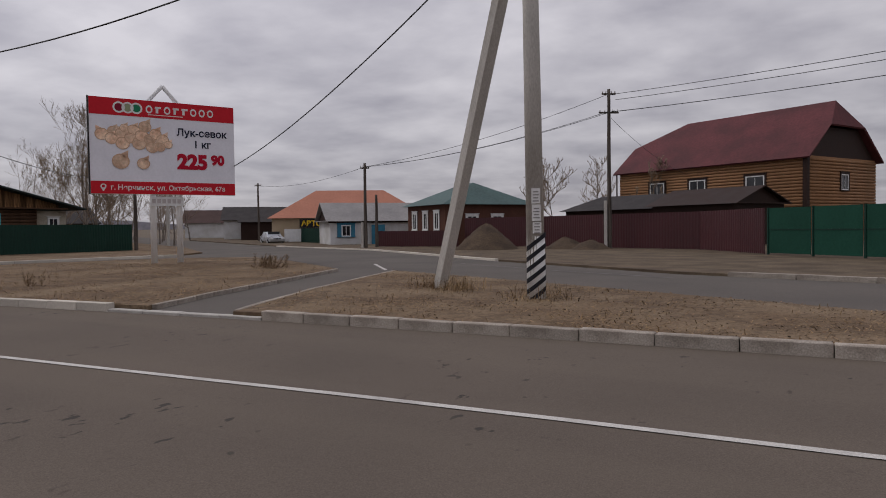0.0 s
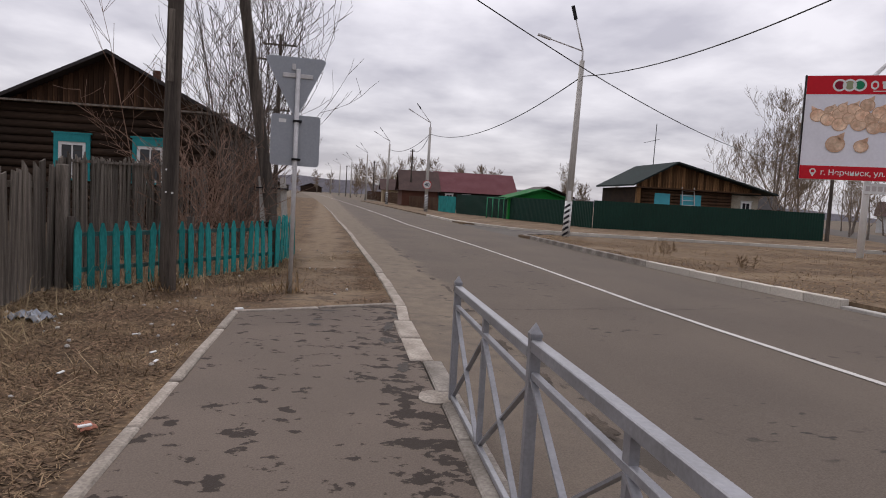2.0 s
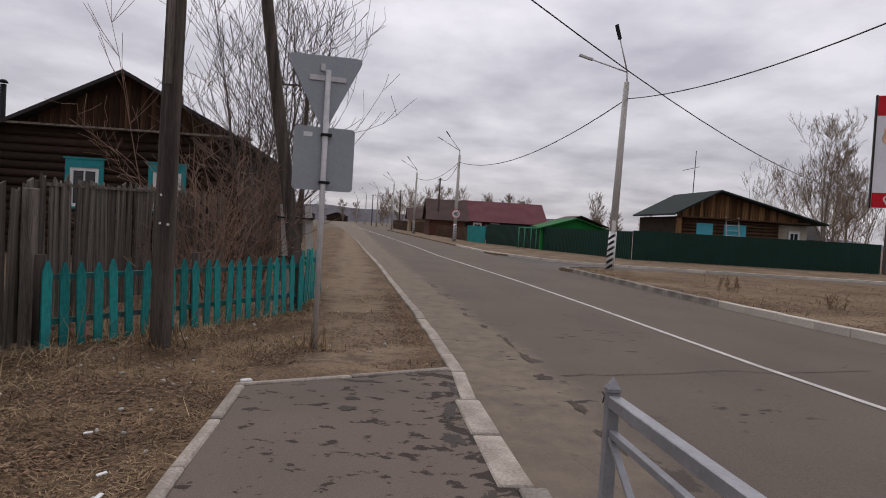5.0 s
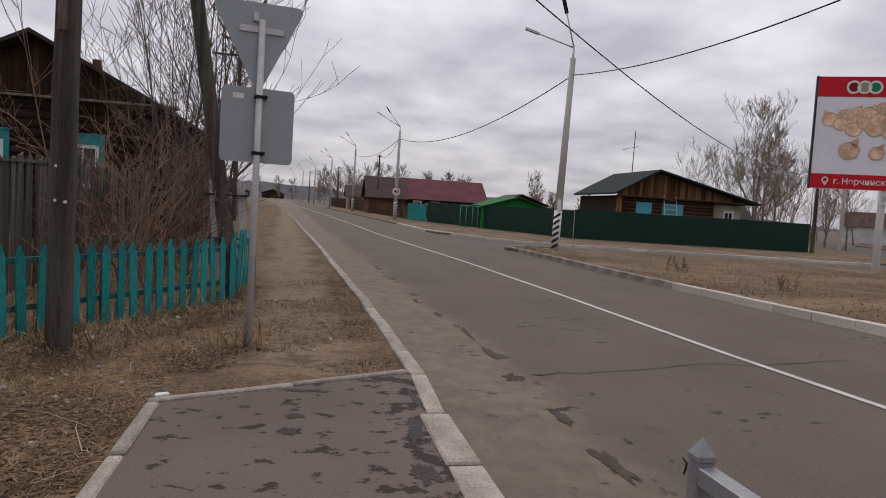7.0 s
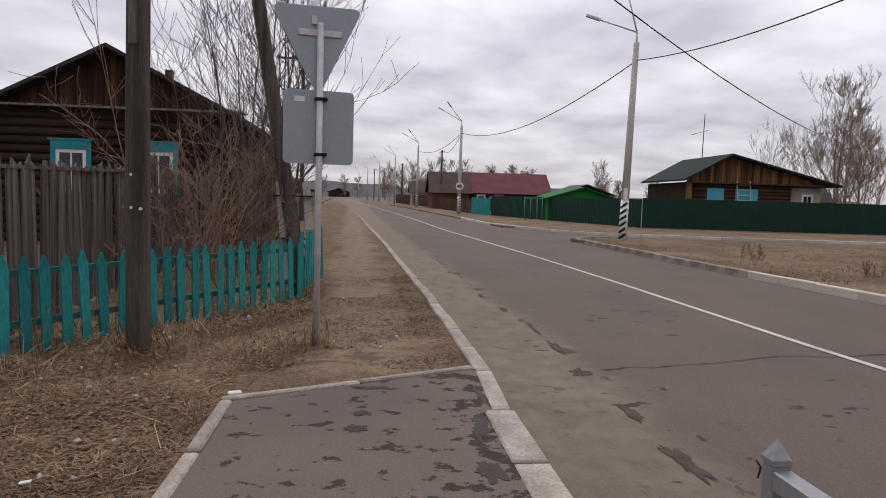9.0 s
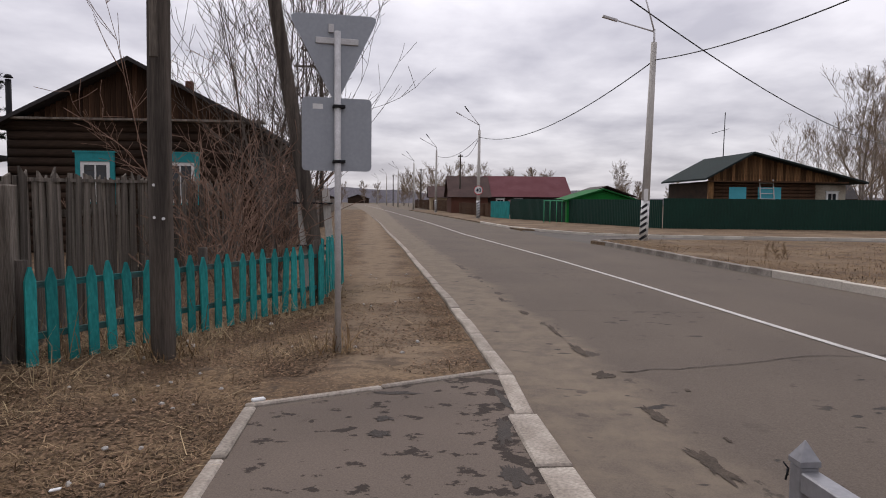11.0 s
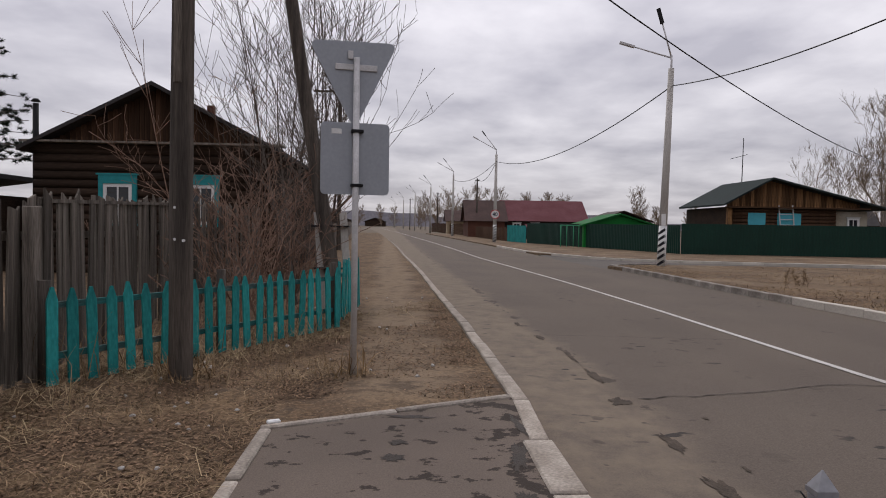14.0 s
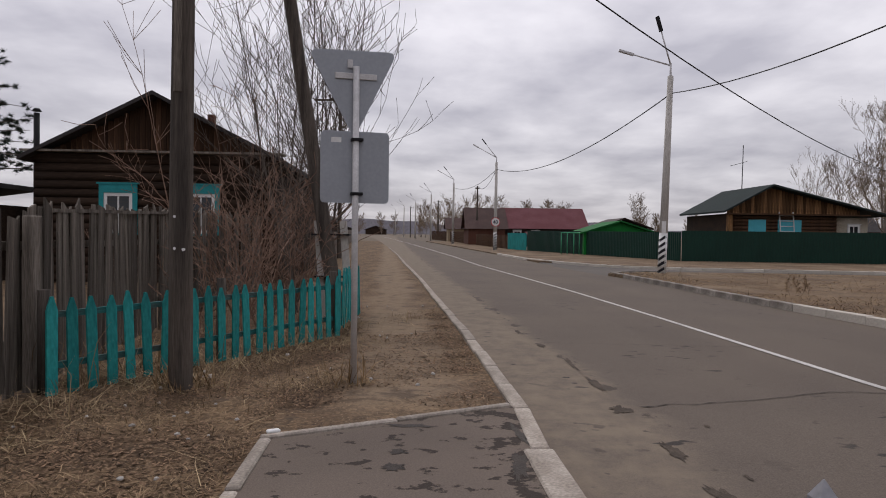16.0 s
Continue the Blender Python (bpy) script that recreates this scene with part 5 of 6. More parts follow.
for i in range(2):
    part("sign_bar", box(bmesh.new(), (0.01, 0.26, 0.5), (0.6, -2.75 + i * 0.42, 2.2)), "yellow", shop)
part("shop_front", box(bmesh.new(), (0.1, 7.5, 1.4), (0.1, -3.4, 0.9)), "white", ho)
roofed("white_cottage", "white cottage with a dark roof down the side street", pose(-71.8, 70.5, 0, 0, 0, -48), 6, 8, 3.1, 5.0, "plaster", "roof_dark", 0.0)
roofed("dark_cottage", "dark wooden cottage with a dark roof", pose(-63.5, 67, 0, 0, 0, -50), 8.0, 8, 2.7, 4.7, "brown_dark", "roof_dark", 1.0)

roofed("dark_cottage", "dark wooden cottage at the end of the side street", pose(-98, 60, 0, 0, 0, -35), 9, 8, 3.0, 5.4, "log_brown", "roof_dark", 1.5)
roofed("dark_cottage", "old brown cottage among the bare trees", pose(-118, 72, 0, 0, 0, -35), 10, 8, 3.2, 6.0, "red_brown", "old_roof", 1.5)
roofed("white_cottage", "far white cottage with a brown roof", pose(-92, 82, 0, 0, 0, -45), 8, 8, 3.0, 5.2, "plaster", "old_roof", 0.0)

# earth heaps
def heap(x, y, r, h, seedn, label):
    bm = bmesh.new()
    n, k = 26, 9
    rings = []
    for i in range(k + 1):
        t = i / k
        rings.append([bm.verts.new((x + r * (1 - t) * math.cos(a) * (1 + 0.2 * noise.noise((math.cos(a) * 2, math.sin(a) * 2, seedn))), y + r * (1 - t) * math.sin(a), -0.1 + (h + 0.1) * (1 - (1 - t) ** 1.4) ** 1.2 + 0.12 * noise.noise((a * 4, t * 5, seedn)) * (t > 0))) for a in [2 * math.pi * j / n for j in range(n)]])
    for a, b in zip(rings, rings[1:]):
        for j in range(n):
            bm.faces.new((a[j], a[(j + 1) % n], b[(j + 1) % n], b[j])).smooth = True
    tagged(part("earth_heap", bm, "heap_soil"), label, "earth heap", "earth heaps")


heap(-20.3, 42.0, 2.3, 1.75, 1.0, "tall heap of brown earth by the fence")
heap(-15.2, 43.6, 1.6, 0.75, 2.0, "low heap of brown earth by the fence")
heap(-13.3, 43.0, 1.5, 0.6, 3.0, "low heap of brown earth by the pole")

# poles across the streets
def plain_pole(base, h, label, stub=False, arms=()):
    p = wooden_pole(label, base, (0, 0, 0), h, 0.15, 0.1, base[0])
    if stub:
        part("concrete_stub", box(bmesh.new(), (0.2, 0.2, min(3.3, h * 0.3)), (-0.2, -0.12, min(3.3, h * 0.3) / 2)), "concrete", p, "pale square concrete stub")
    for z, w in arms:
        arm = part("crossarm", beam(bmesh.new(), (-w * 0.42, -w * 0.27, z), (w * 0.42, w * 0.27, z), 0.09, 0.1), "pole_wood", p)
        for k in (-0.9, -0.4, 0.4, 0.9):
            part("insulator", rod(bmesh.new(), (k * w * 0.42, k * w * 0.27, z + 0.05), (k * w * 0.42, k * w * 0.27, z + 0.2), 0.04, 0.03, 6), "galv", arm)
    return p


plain_pole((-12.3, 43.8, 0), 10.4, "tall dark wooden pole on a concrete stub", True, ((10.0, 0.9), (8.8, 1.3)))
plain_pole((-31.8, 43.9, 0), 6.8, "dark wooden pole by the side street", True, ((6.3, 0.7),))
plain_pole((-32.2, 46.0, 0), 4.4, "short dark wooden pole by the side street")
plain_pole((-61, 62, 0), 7.4, "dark wooden pole by the cottages", False, ((7.0, 0.8),))
gp = plain_pole((-47.3, 34.7, 0), 7.6, "dark wooden pole at the fence corner", False, ((7.3, 0.8),))
cp = thing("concrete_post", "tall grey concrete post beyond the fence corner", "post", "", pose(-57, 45.5, 0))
part("shaft", box(bmesh.new(), (0.26, 0.22, 6.6), (0, 0, 3.2), bevel=0.015), "concrete", cp)
for x, y, h in ((-98, 8.4, 8.2), (-150, 5.0, 8.5), (-190, -1.0, 8.5)):
    plain_pole((x, y, rise(x) - 0.1), h, "dark wooden pole along the street", False, ((h - 0.4, 1.0),))


# ---- wires ----
def wire(a, b, sag, r=0.012, label="black overhead cable sagging between poles"):
    a, b = Vector(a), Vector(b)
    bm = bmesh.new()
    n, k = 24, 5
    side = (b - a).cross(Vector((0, 0, 1))).normalized()
    rings = []
    for i in range(n + 1):
        c = a.lerp(b, i / n) - Vector((0, 0, sag * 4 * (i / n) * (1 - i / n)))
        rings.append([bm.verts.new(c + (side * math.cos(2 * math.pi * j / k) + Vector((0, 0, math.sin(2 * math.pi * j / k)))) * r) for j in range(k)])
    for p, q in zip(rings, rings[1:]):
        for j in range(k):
            bm.faces.new((p[j], p[(j + 1) % k], q[(j + 1) % k], q[j]))
    tagged(part("overhead_cable", bm, "wire"), label, "cable", "overhead cables")


LT = (-33.5, 10.5, 7.75)
BP = (-5.22, 12.64, 9.0)
GP = (-47.3, 34.7, 7.0)
wire(LT, BP, 1.35, 0.022)
wire(LT, (-71, 7.65, 7.9 + rise(-71)), 1.3, 0.025)
wire((-71, 7.65, 7.9 + rise(-71)), (-100, 5.25, 7.9 + rise(-100)), 0.9, 0.025)
wire((-71, 7.65, 7.9 + rise(-71)), (-98, 8.4, 7.9 + rise(-98)), 0.9, 0.025)
wire((-11.37, -2.63, 6.5), (GP[0], GP[1], 5.95), 1.75, 0.014)
wire((BP[0], BP[1], 8.0), (-25.23, 23.87, 4.6), 0.5, 0.02)
UP = (-12.3, 43.8)
for z, k in ((9.95, 0), (9.6, 0.4), (8.85, 0.2), (8.8, -0.5)):
    wire((UP[0] + k, UP[1] + 0.2 * k, z), (40 + k, 22, z + 0.6), 0.9, 0.018)
for z, k in ((10.0, 0), (8.9, 0.4), (8.8, -0.4)):
    wire((UP[0] + k, UP[1], z), (-31.8 + k * 0.5, 43.9, 6.4), 0.5, 0.016)
wire((UP[0], UP[1], 8.6), (-10.0, 58, 5.6), 0.4, 0.012)
wire((-31.8, 43.9, 6.4), (-61, 62, 7.0), 0.6, 0.014)
for y in (-0.9, 0.9):
    wire((-49, -5.2 + y, 10.4), (-16.95, -3.2 + y * 0.2, 8.0), 0.6, 0.01)


# ---- parked car ----
car = thing("parked_car", "silver saloon car parked by the side street", "car", "", pose(-52.8, 55.6, -0.07, 0, 0, -32))
prof = [(-2.1, 0.35), (2.1, 0.35), (2.15, 0.62), (2.0, 0.8), (1.05, 0.92), (0.45, 1.38), (-0.9, 1.4), (-1.55, 0.98), (-2.1, 0.92)]
bm = bmesh.new()
sides = []
for y, k in ((-0.82, 0.86), (0.82, 0.86)):
    sides.append([bm.verts.new((x, y * (k if z > 1.0 else 1), z)) for x, z in prof])
for i in range(len(prof)):
    j = (i + 1) % len(prof)
    bm.faces.new((sides[0][i], sides[0][j], sides[1][j], sides[1][i]))
bm.faces.new(sides[0][::-1]), bm.faces.new(sides[1])
bmesh.ops.recalc_face_normals(bm, faces=bm.faces)
bmesh.ops.bevel(bm, geom=bm.edges[:], offset=0.05, segments=2, affect="EDGES", profile=0.6)
body_ = part("body", bm, "silver", car)
part("windscreen", box(bmesh.new(), (0.02, 1.25, 0.55), (0.77, 0, 1.15), pose(0.0, 0, 0, 0, 0, 0) @ Matrix.Translation((0.0, 0, 0))), "glass", body_)
for y in (-0.66, 0.66):
    part("headlight", box(bmesh.new(), (0.06, 0.32, 0.14), (2.1, y, 0.7), bevel=0.02), "white", body_)
part("grille", box(bmesh.new(), (0.05, 0.8, 0.12), (2.13, 0, 0.66)), "dark", body_)
for x in (-1.3, 1.35):
    for y in (-0.78, 0.78):
        wh = part("wheel", rod(bmesh.new(), (x, y - 0.09, 0.3), (x, y + 0.09, 0.3), 0.3, n=18), "rubber", car)
        part("rim", rod(bmesh.new(), (x, y - 0.1, 0.3), (x, y + 0.1, 0.3), 0.18, n=12), "galv", wh)


# ---- bare trees and bushes ----
def sprout(segs, p, d, length, r, level, rng, bend=0.25, up=0.15, fork=3, thick=0.62):
    """Adds the segments of a branch and of its twigs to segs."""
    n = 2 + level
    step = length / n
    pts = [p.copy()]
    for i in range(n):
        d = (d + Vector((rng.uniform(-1, 1), rng.uniform(-1, 1), rng.uniform(-1, 1))) * bend * 0.5 + Vector((0, 0, up * 0.3))).normalized()
        q = p + d * step
        r1 = r * (1 - 0.75 / n) if level else r * 0.75
        segs.append((p.copy(), q.copy(), r, r1))
        p, r = q, r1
        pts.append(q)
        if level > 0 and i >= (0 if level < 3 else 1):
            for _ in range(fork if i < n - 1 else fork + 1):
                if rng.random() < thick:
                    s = Vector((rng.uniform(-1, 1), rng.uniform(-1, 1), rng.uniform(-0.2, 1))).normalized()
                    e = (d * 0.75 + s * 0.8).normalized()
                    sprout(segs, q.copy(), e, length * rng.uniform(0.35, 0.62), r * rng.uniform(0.4, 0.6), level - 1, rng, bend, up, fork, thick)


def seg_mesh(name, segs, material, parent, keep=lambda r: True, least=0.0):
    vs, fs = [], []
    for a, b, r0, r1 in segs:
        if not keep(r0):
            continue
        k = 7 if r0 > 0.06 else (4 if r0 > 0.02 else 3)
        d = (b - a).normalized()
        s = d.orthogonal().normalized()
        u = d.cross(s)
        o = len(vs)
        for p, r in ((a, max(r0, least)), (b, max(r1, least))):
            for j in range(k):
                t = 2 * math.pi * j / k
                vs.append(p + (s * math.cos(t) + u * math.sin(t)) * r)
        for j in range(k):
            fs.append((o + j, o + (j + 1) % k, o + k + (j + 1) % k, o + k + j))
    me = bpy.data.meshes.new(name)
    me.from_pydata([tuple(v) for v in vs], [], fs)
    me.materials.append(M[material])
    ob = new(name, me)
    ob.parent = parent
    return ob


def bare_tree(label, base, height, r, seedn, levels=3, stems=1, spread=0.15, fork=2, up=0.35, bark="bark", twig="bark", least=0.006, name="bare_tree", category="tree", group="", low=0.25):
    rng = random.Random(seedn)
    tr = thing(name, label, category, group, Matrix.Translation(base))
    all_segs = []
    for s in range(stems):
        segs = []
        all_segs.append(segs)
        p = Vector((rng.uniform(-1, 1), rng.uniform(-1, 1), 0)) * (0.12 * (stems > 1) * stems ** 0.6) + Vector((0, 0, -0.1))
        d = Vector((rng.uniform(-1, 1) * spread, rng.uniform(-1, 1) * spread, 1)).normalized()
        h = height * rng.uniform(0.75, 1.0) if stems > 1 else height
        n = 9
        rr = r * rng.uniform(0.7, 1.0) if stems > 1 else r
        for i in range(n):
            d = (d + Vector((rng.uniform(-1, 1), rng.uniform(-1, 1), 0)) * 0.09 + Vector((0, 0, 0.06))).normalized()
            q = p + d * h / n
            r1 = rr * 0.82
            segs.append((p.copy(), q.copy(), rr, r1))
            p, rr = q, r1
            if (i + 1) / n > low:
                for _ in range(2 if levels > 2 else 3):
                    a = rng.uniform(0, 2 * math.pi)
                    e = Vector((math.cos(a), math.sin(a), rng.uniform(0.5, 1.3))).normalized()
                    sprout(segs, q.copy(), e, h * rng.uniform(0.2, 0.36) * (1.15 - 0.6 * i / n), rr * 0.5, levels - 1, rng, 0.3, up, fork, 0.45 if stems > 3 else 0.62)
    every = [q for segs in all_segs for q in segs]
    if stems > 4:
        tagged(seg_mesh("crown", every, twig, tr, lambda q: True, least), kind="stuff")
        return tr
    for segs in all_segs:
        seg_mesh("trunk", segs, bark, tr, lambda q: q > r * 0.28, least)
    tagged(seg_mesh("crown", every, twig, tr, lambda q: q <= r * 0.28, least), kind="stuff")
    return tr


def cane_bush(label, base, canes, height, spread, seedn, group):
    """A bush of many long arching canes from one foot, each with side twigs."""
    rng = random.Random(seedn)
    tr = thing("bush", label, "bush", group, Matrix.Translation(base))
    segs = []

    def twig(p, d, length, r, level):
        n = 3 if level else 2
        for i in range(n):
            d = (d + Vector((rng.uniform(-1, 1), rng.uniform(-1, 1), rng.uniform(-0.7, 0.9))) * 0.38).normalized()
            q = p + d * length / n
            segs.append((p.copy(), q.copy(), r, r * 0.8))
            p, r = q, r * 0.8
            if level and rng.random() < 0.75:
                e = (d * 0.6 + Vector((rng.uniform(-1, 1), rng.uniform(-1, 1), rng.uniform(-0.3, 1)))).normalized()
                twig(p.copy(), e, length * rng.uniform(0.4, 0.7), r * 0.75, level - 1)

    for c in range(max(4, canes * 3 // 5)):
        a, lean = rng.uniform(0, 2 * math.pi), rng.uniform(0.1, spread * 1.5)
        p = Vector((math.cos(a), math.sin(a), 0)) * rng.uniform(0.02, 0.28) + Vector((0, 0, -0.05))
        d = Vector((math.cos(a) * lean, math.sin(a) * lean, 1)).normalized()
        out = Vector((math.cos(a), math.sin(a), -0.35))
        h, r, n = height * rng.uniform(0.5, 1.05), rng.uniform(0.01, 0.019), 8
        for i in range(n):
            d = (d + out * 0.045 * lean * i / 2 + Vector((rng.uniform(-1, 1), rng.uniform(-1, 1), rng.uniform(-0.4, 0.4))) * 0.19).normalized()
            q = p + d * h / n
            segs.append((p.copy(), q.copy(), r, r * 0.88))
            p, r = q, r * 0.88
            for _ in range(2 if i > 1 else 1):
                if rng.random() < 0.42:
                    b = rng.uniform(0, 2 * math.pi)
                    twig(p.copy(), (d * 0.7 + Vector((math.cos(b), math.sin(b), rng.uniform(-0.1, 0.7)))).normalized(), h * rng.uniform(0.12, 0.26), max(0.0055, r * 0.6), 1)
    tagged(seg_mesh("crown", segs, "twig", tr, lambda q: True, 0.0048), kind="stuff")
    return tr


# the front garden: a thicket of reddish stems and young trees behind it
for i, (x, y, h, k, sp) in enumerate(((-13.3, -3.3, 1.2, 6, 0.5), (-14.2, -3.0, 2.2, 10, 0.55), (-14.9, -3.45, 2.7, 13, 0.6), (-15.5, -2.75, 2.6, 13, 0.55), (-16.2, -3.4, 3.5, 17, 0.5), (-16.9, -2.7, 3.0, 14, 0.45),
                                       (-17.5, -3.5, 3.9, 18, 0.5), (-18.5, -3.0, 3.8, 16, 0.45), (-19.6, -3.5, 4.2, 16, 0.45), (-20.8, -3.2, 3.6, 12, 0.4))):
    cane_bush("leafless reddish-brown bush in the front garden", (x, y, 0), k, h, sp, 40 + i, "front garden bushes")
for i, (x, y, h, r, st) in enumerate(((-19.2, -3.0, 7.6, 0.055, 3), (-20.6, -2.6, 8.4, 0.06, 2), (-21.8, -3.6, 7.8, 0.06, 2), (-23.5, -3.0, 8.6, 0.07, 2), (-18.2, -2.7, 6.4, 0.045, 2))):
    bare_tree("leafless young poplar with upright grey branches", (x, y, 0), h, r, 70 + i, 3, st, 0.2, 1, 0.4, "bark", "bark", 0.0055, "bare_tree", "tree", "young poplars", 0.15)
bare_tree("leafless sapling behind the plank fence", (-19.0, -5.15, 0), 6.2, 0.03, 95, 1, 1, 0.05, 1, 0.6, "twig", "twig", 0.006, "sapling", "tree", "", 0.55)
bare_tree("leafless tree overhanging the verge", (-29, -3.6, 0), 5.2, 0.08, 93, 3, 1, 0.25, 2, 0.15, "bark", "bark", 0.006)
# tall poplars by the corner plot
for i, (x, y, h) in enumerate(((-57.5, 37.2, 11.0), (-60.5, 40.0, 8.2), (-63, 43, 7.4))):
    bare_tree("tall leafless poplar with a dense twiggy crown", (x, y, 0), h * 1.04, 0.19, 120 + i, 4, 2 if i == 0 else 1, 0.12, 2, 0.3, "far_bark", "pale_twig", 0.0085, "bare_tree", "tree", "tall poplars", 0.18)
# woods and far trees
for i, (x, y, h) in enumerate(((-68, 48, 9), (-74, 50, 10), (-70, 55, 8), (-80, 58, 11), (-64, 50, 7.5), (-85, 62, 9), (-78, 66, 10), (-95, 75, 11), (-58, 47, 6.5), (-72, 44, 9), (-84, 50, 11), (-92, 52, 12), (-100, 66, 12), (-108, 74, 12), (-88, 68, 10), (-104, 58, 12), (-115, 80, 12), (-76, 60, 8.5))):
    bare_tree("leafless tree down the side street", (x, y, 0), h * 0.92, 0.12, 150 + i, 3, 1, 0.1, 2, 0.35, "far_bark", "pale_twig", 0.012, "bare_tree", "tree", "trees along the side street", 0.15)
for i, (x, y, h) in enumerate(((-108, 9, 8), (-112, 13, 9), (-118, 18, 8), (-109, 22, 7), (-92, 29, 4.6), (-96, 33, 4.8), (-150, 8, 10), (-170, 6, 11), (-185, 3, 10), (-200, 2, 12), (-130, 9, 6), (-128, 24, 8), (-88, 34, 4.6), (-140, 45, 9))):
    bare_tree("leafless far tree behind the roofs", (x, y, rise(x) - 0.2), h * 0.9, 0.11, 190 + i, 3, 2, 0.16, 3, 0.3, "far_bark", "pale_twig", 0.013, "bare_tree", "tree", "far trees", 0.15)
for i, (x, y, h) in enumerate(((-38, -10.6, 5.6), (-39, -7.0, 6.2), (-42, -6.5, 7.0), (-48, -9, 8), (-60, -9, 8))):
    bare_tree("leafless tree behind the log house", (x, y, 0), h, 0.1, 230 + i, 3, 1, 0.1, 1, 0.3, "bark", "bark", 0.009, "bare_tree", "tree", "trees behind the log house", 0.3)
for i, (x, y, h) in enumerate(((-24, 66, 7.5), (-19, 64, 7), (-27, 68, 7), (-14, 63, 6.5))):
    bare_tree("leafless tree behind the outbuildings", (x, y, 0), h, 0.1, 250 + i, 3, 1, 0.1, 2, 0.25, "bark", "pale_twig", 0.02, "bare_tree", "tree", "trees behind the outbuildings", 0.3)
bare_tree("small dry bush on the island", (-18.6, 19.2, 0.05), 0.65, 0.008, 270, 1, 16, 0.9, 3, 0.2, "straw", "straw", 0.007, "bush", "bush", "", 0.1)
for i, (x, y) in enumerate(((-23, 10.2), (-25.5, 11.5), (-19, 10.5))):
    bare_tree("dry weed standing on the island", (x, y, 0.05), 0.5, 0.006, 280 + i, 1, 5, 0.5, 3, 0.2, "straw", "straw", 0.004, "weed", "weed", "island weeds", 0.2)

# pine beside the log house
pn = thing("pine_tree", "dark green pine with drooping needle clumps", "tree", "", pose(-36.5, -20.4, 0))
rng = random.Random(5)
part("trunk", rod(bmesh.new(), (0, 0, -0.2), (0.2, 0, 11), 0.22, 0.06, 10), "bark", pn)
segs, clumps = [], []
for i in range(46):
    z = rng.uniform(3.8, 10.8)
    a = rng.uniform(0, 2 * math.pi)
    ln = (11.6 - z) * 0.42 * rng.uniform(0.6, 1.0) + 0.5
    e = Vector((math.cos(a) * ln, math.sin(a) * ln, z + rng.uniform(-0.3, 0.5)))
    segs.append((Vector((0, 0, z)), e, 0.045, 0.015))
    for k in range(9):
        clumps.append(Vector((0, 0, z)).lerp(e, rng.uniform(0.35, 1.05)) + Vector((rng.uniform(-1, 1), rng.uniform(-1, 1), rng.uniform(-0.5, 0.7))) * 0.3)
seg_mesh("bough", segs, "bark", pn)
vs, fs = [], []
for c in clumps:
    for k in range(60):
        d = Vector((rng.gauss(0, 1), rng.gauss(0, 1), rng.gauss(0, 1) + 0.3)).normalized()
        s = d.orthogonal().normalized() * 0.013
        o = len(vs)
        vs += [tuple(c - s), tuple(c + s), tuple(c + d * rng.uniform(0.14, 0.26))]
        fs.append((o, o + 1, o + 2))
me = bpy.data.meshes.new("needles")
me.from_pydata(vs, [], fs)
me.materials.append(M["pine"])
nd = new("needles", me)
nd.parent = pn
tagged(nd, kind="stuff")


# ---- street edges on the near side, far off ----
def board_fence(label, x0, x1, yf, h, material, group):
    fn = thing("board_fence", label, "fence", group)
    x, proto = x0, None
    while x > x1:
        m = Matrix.Translation((x, yf(x), rise(x) - 0.05)) @ Matrix.Diagonal((1, 1, h * random.uniform(0.96, 1.04), 1))
        if proto is None:
            proto = part("board", box(bmesh.new(), (0.6, 0.05, 1), (0, 0, 0.5)), material, fn)
            proto.matrix_basis = m
        else:
            share("board", proto, m, fn)
        x -= 0.63
    return fn


board_fence("dark plank fence past the log house", -36.5, -62, lambda x: near_kerb(x) - 4.3, 1.7, "plank", "far plank fences")
board_fence("grey plank fence further up the street", -68, -118, lambda x: near_kerb(x) - 4.6, 1.8, "plank", "far plank fences")
board_fence("brown plank fence on the far side", -101, -150, lambda x: far_kerb(x) + 4.4, 1.8, "log_brown", "far plank fences")
board_fence("pale plank fence on the far side", -75.5, -95, lambda x: far_kerb(x) + 4.2, 1.5, "log_brown", "far plank fences")
gable_house("shed", "dark shed past the log house", pose(-64, -10.5, rise(-64)), 3, 8, 2.6, 4.2, "log", "log", "roof_dark", 0.4)
gable_house("log_cottage", "far dark log cottage up the street", pose(-90, -14, rise(-90)), 3.5, 9, 3, 5, "log", "log", "roof_dark", 0.5)
gable_house("log_cottage", "far dark cottage at the bend", pose(-260, -28, rise(-260)), 5, 9, 2.2, 3.9, "log", "brown_dark", "roof_dark", 0.5)
gable_house("log_cottage", "far grey cottage at the bend", pose(-275, -15, rise(-275)), 4, 9, 2.0, 3.5, "log", "brown_dark", "roof_dark", 0.5)
spd = thing("speed_sign", "round white speed limit sign on a lamp post", "road sign", "", pose(-70.6, 7.55, rise(-70.6)))
bm = bmesh.new()
disc(bm, 0, 2.75, 0.42, 0.21)
part("disc", bm, "white", spd)
bm = bmesh.new()
disc(bm, 0, 2.75, 0.44, 0.215, ring=0.055)
part("rim", bm, "red_sheet", spd, "red rim")
lettering("40", 0.5, Matrix.Translation((0.22, 0, 2.58)), "ink", spd, "number", bold=0.01, align="CENTER")

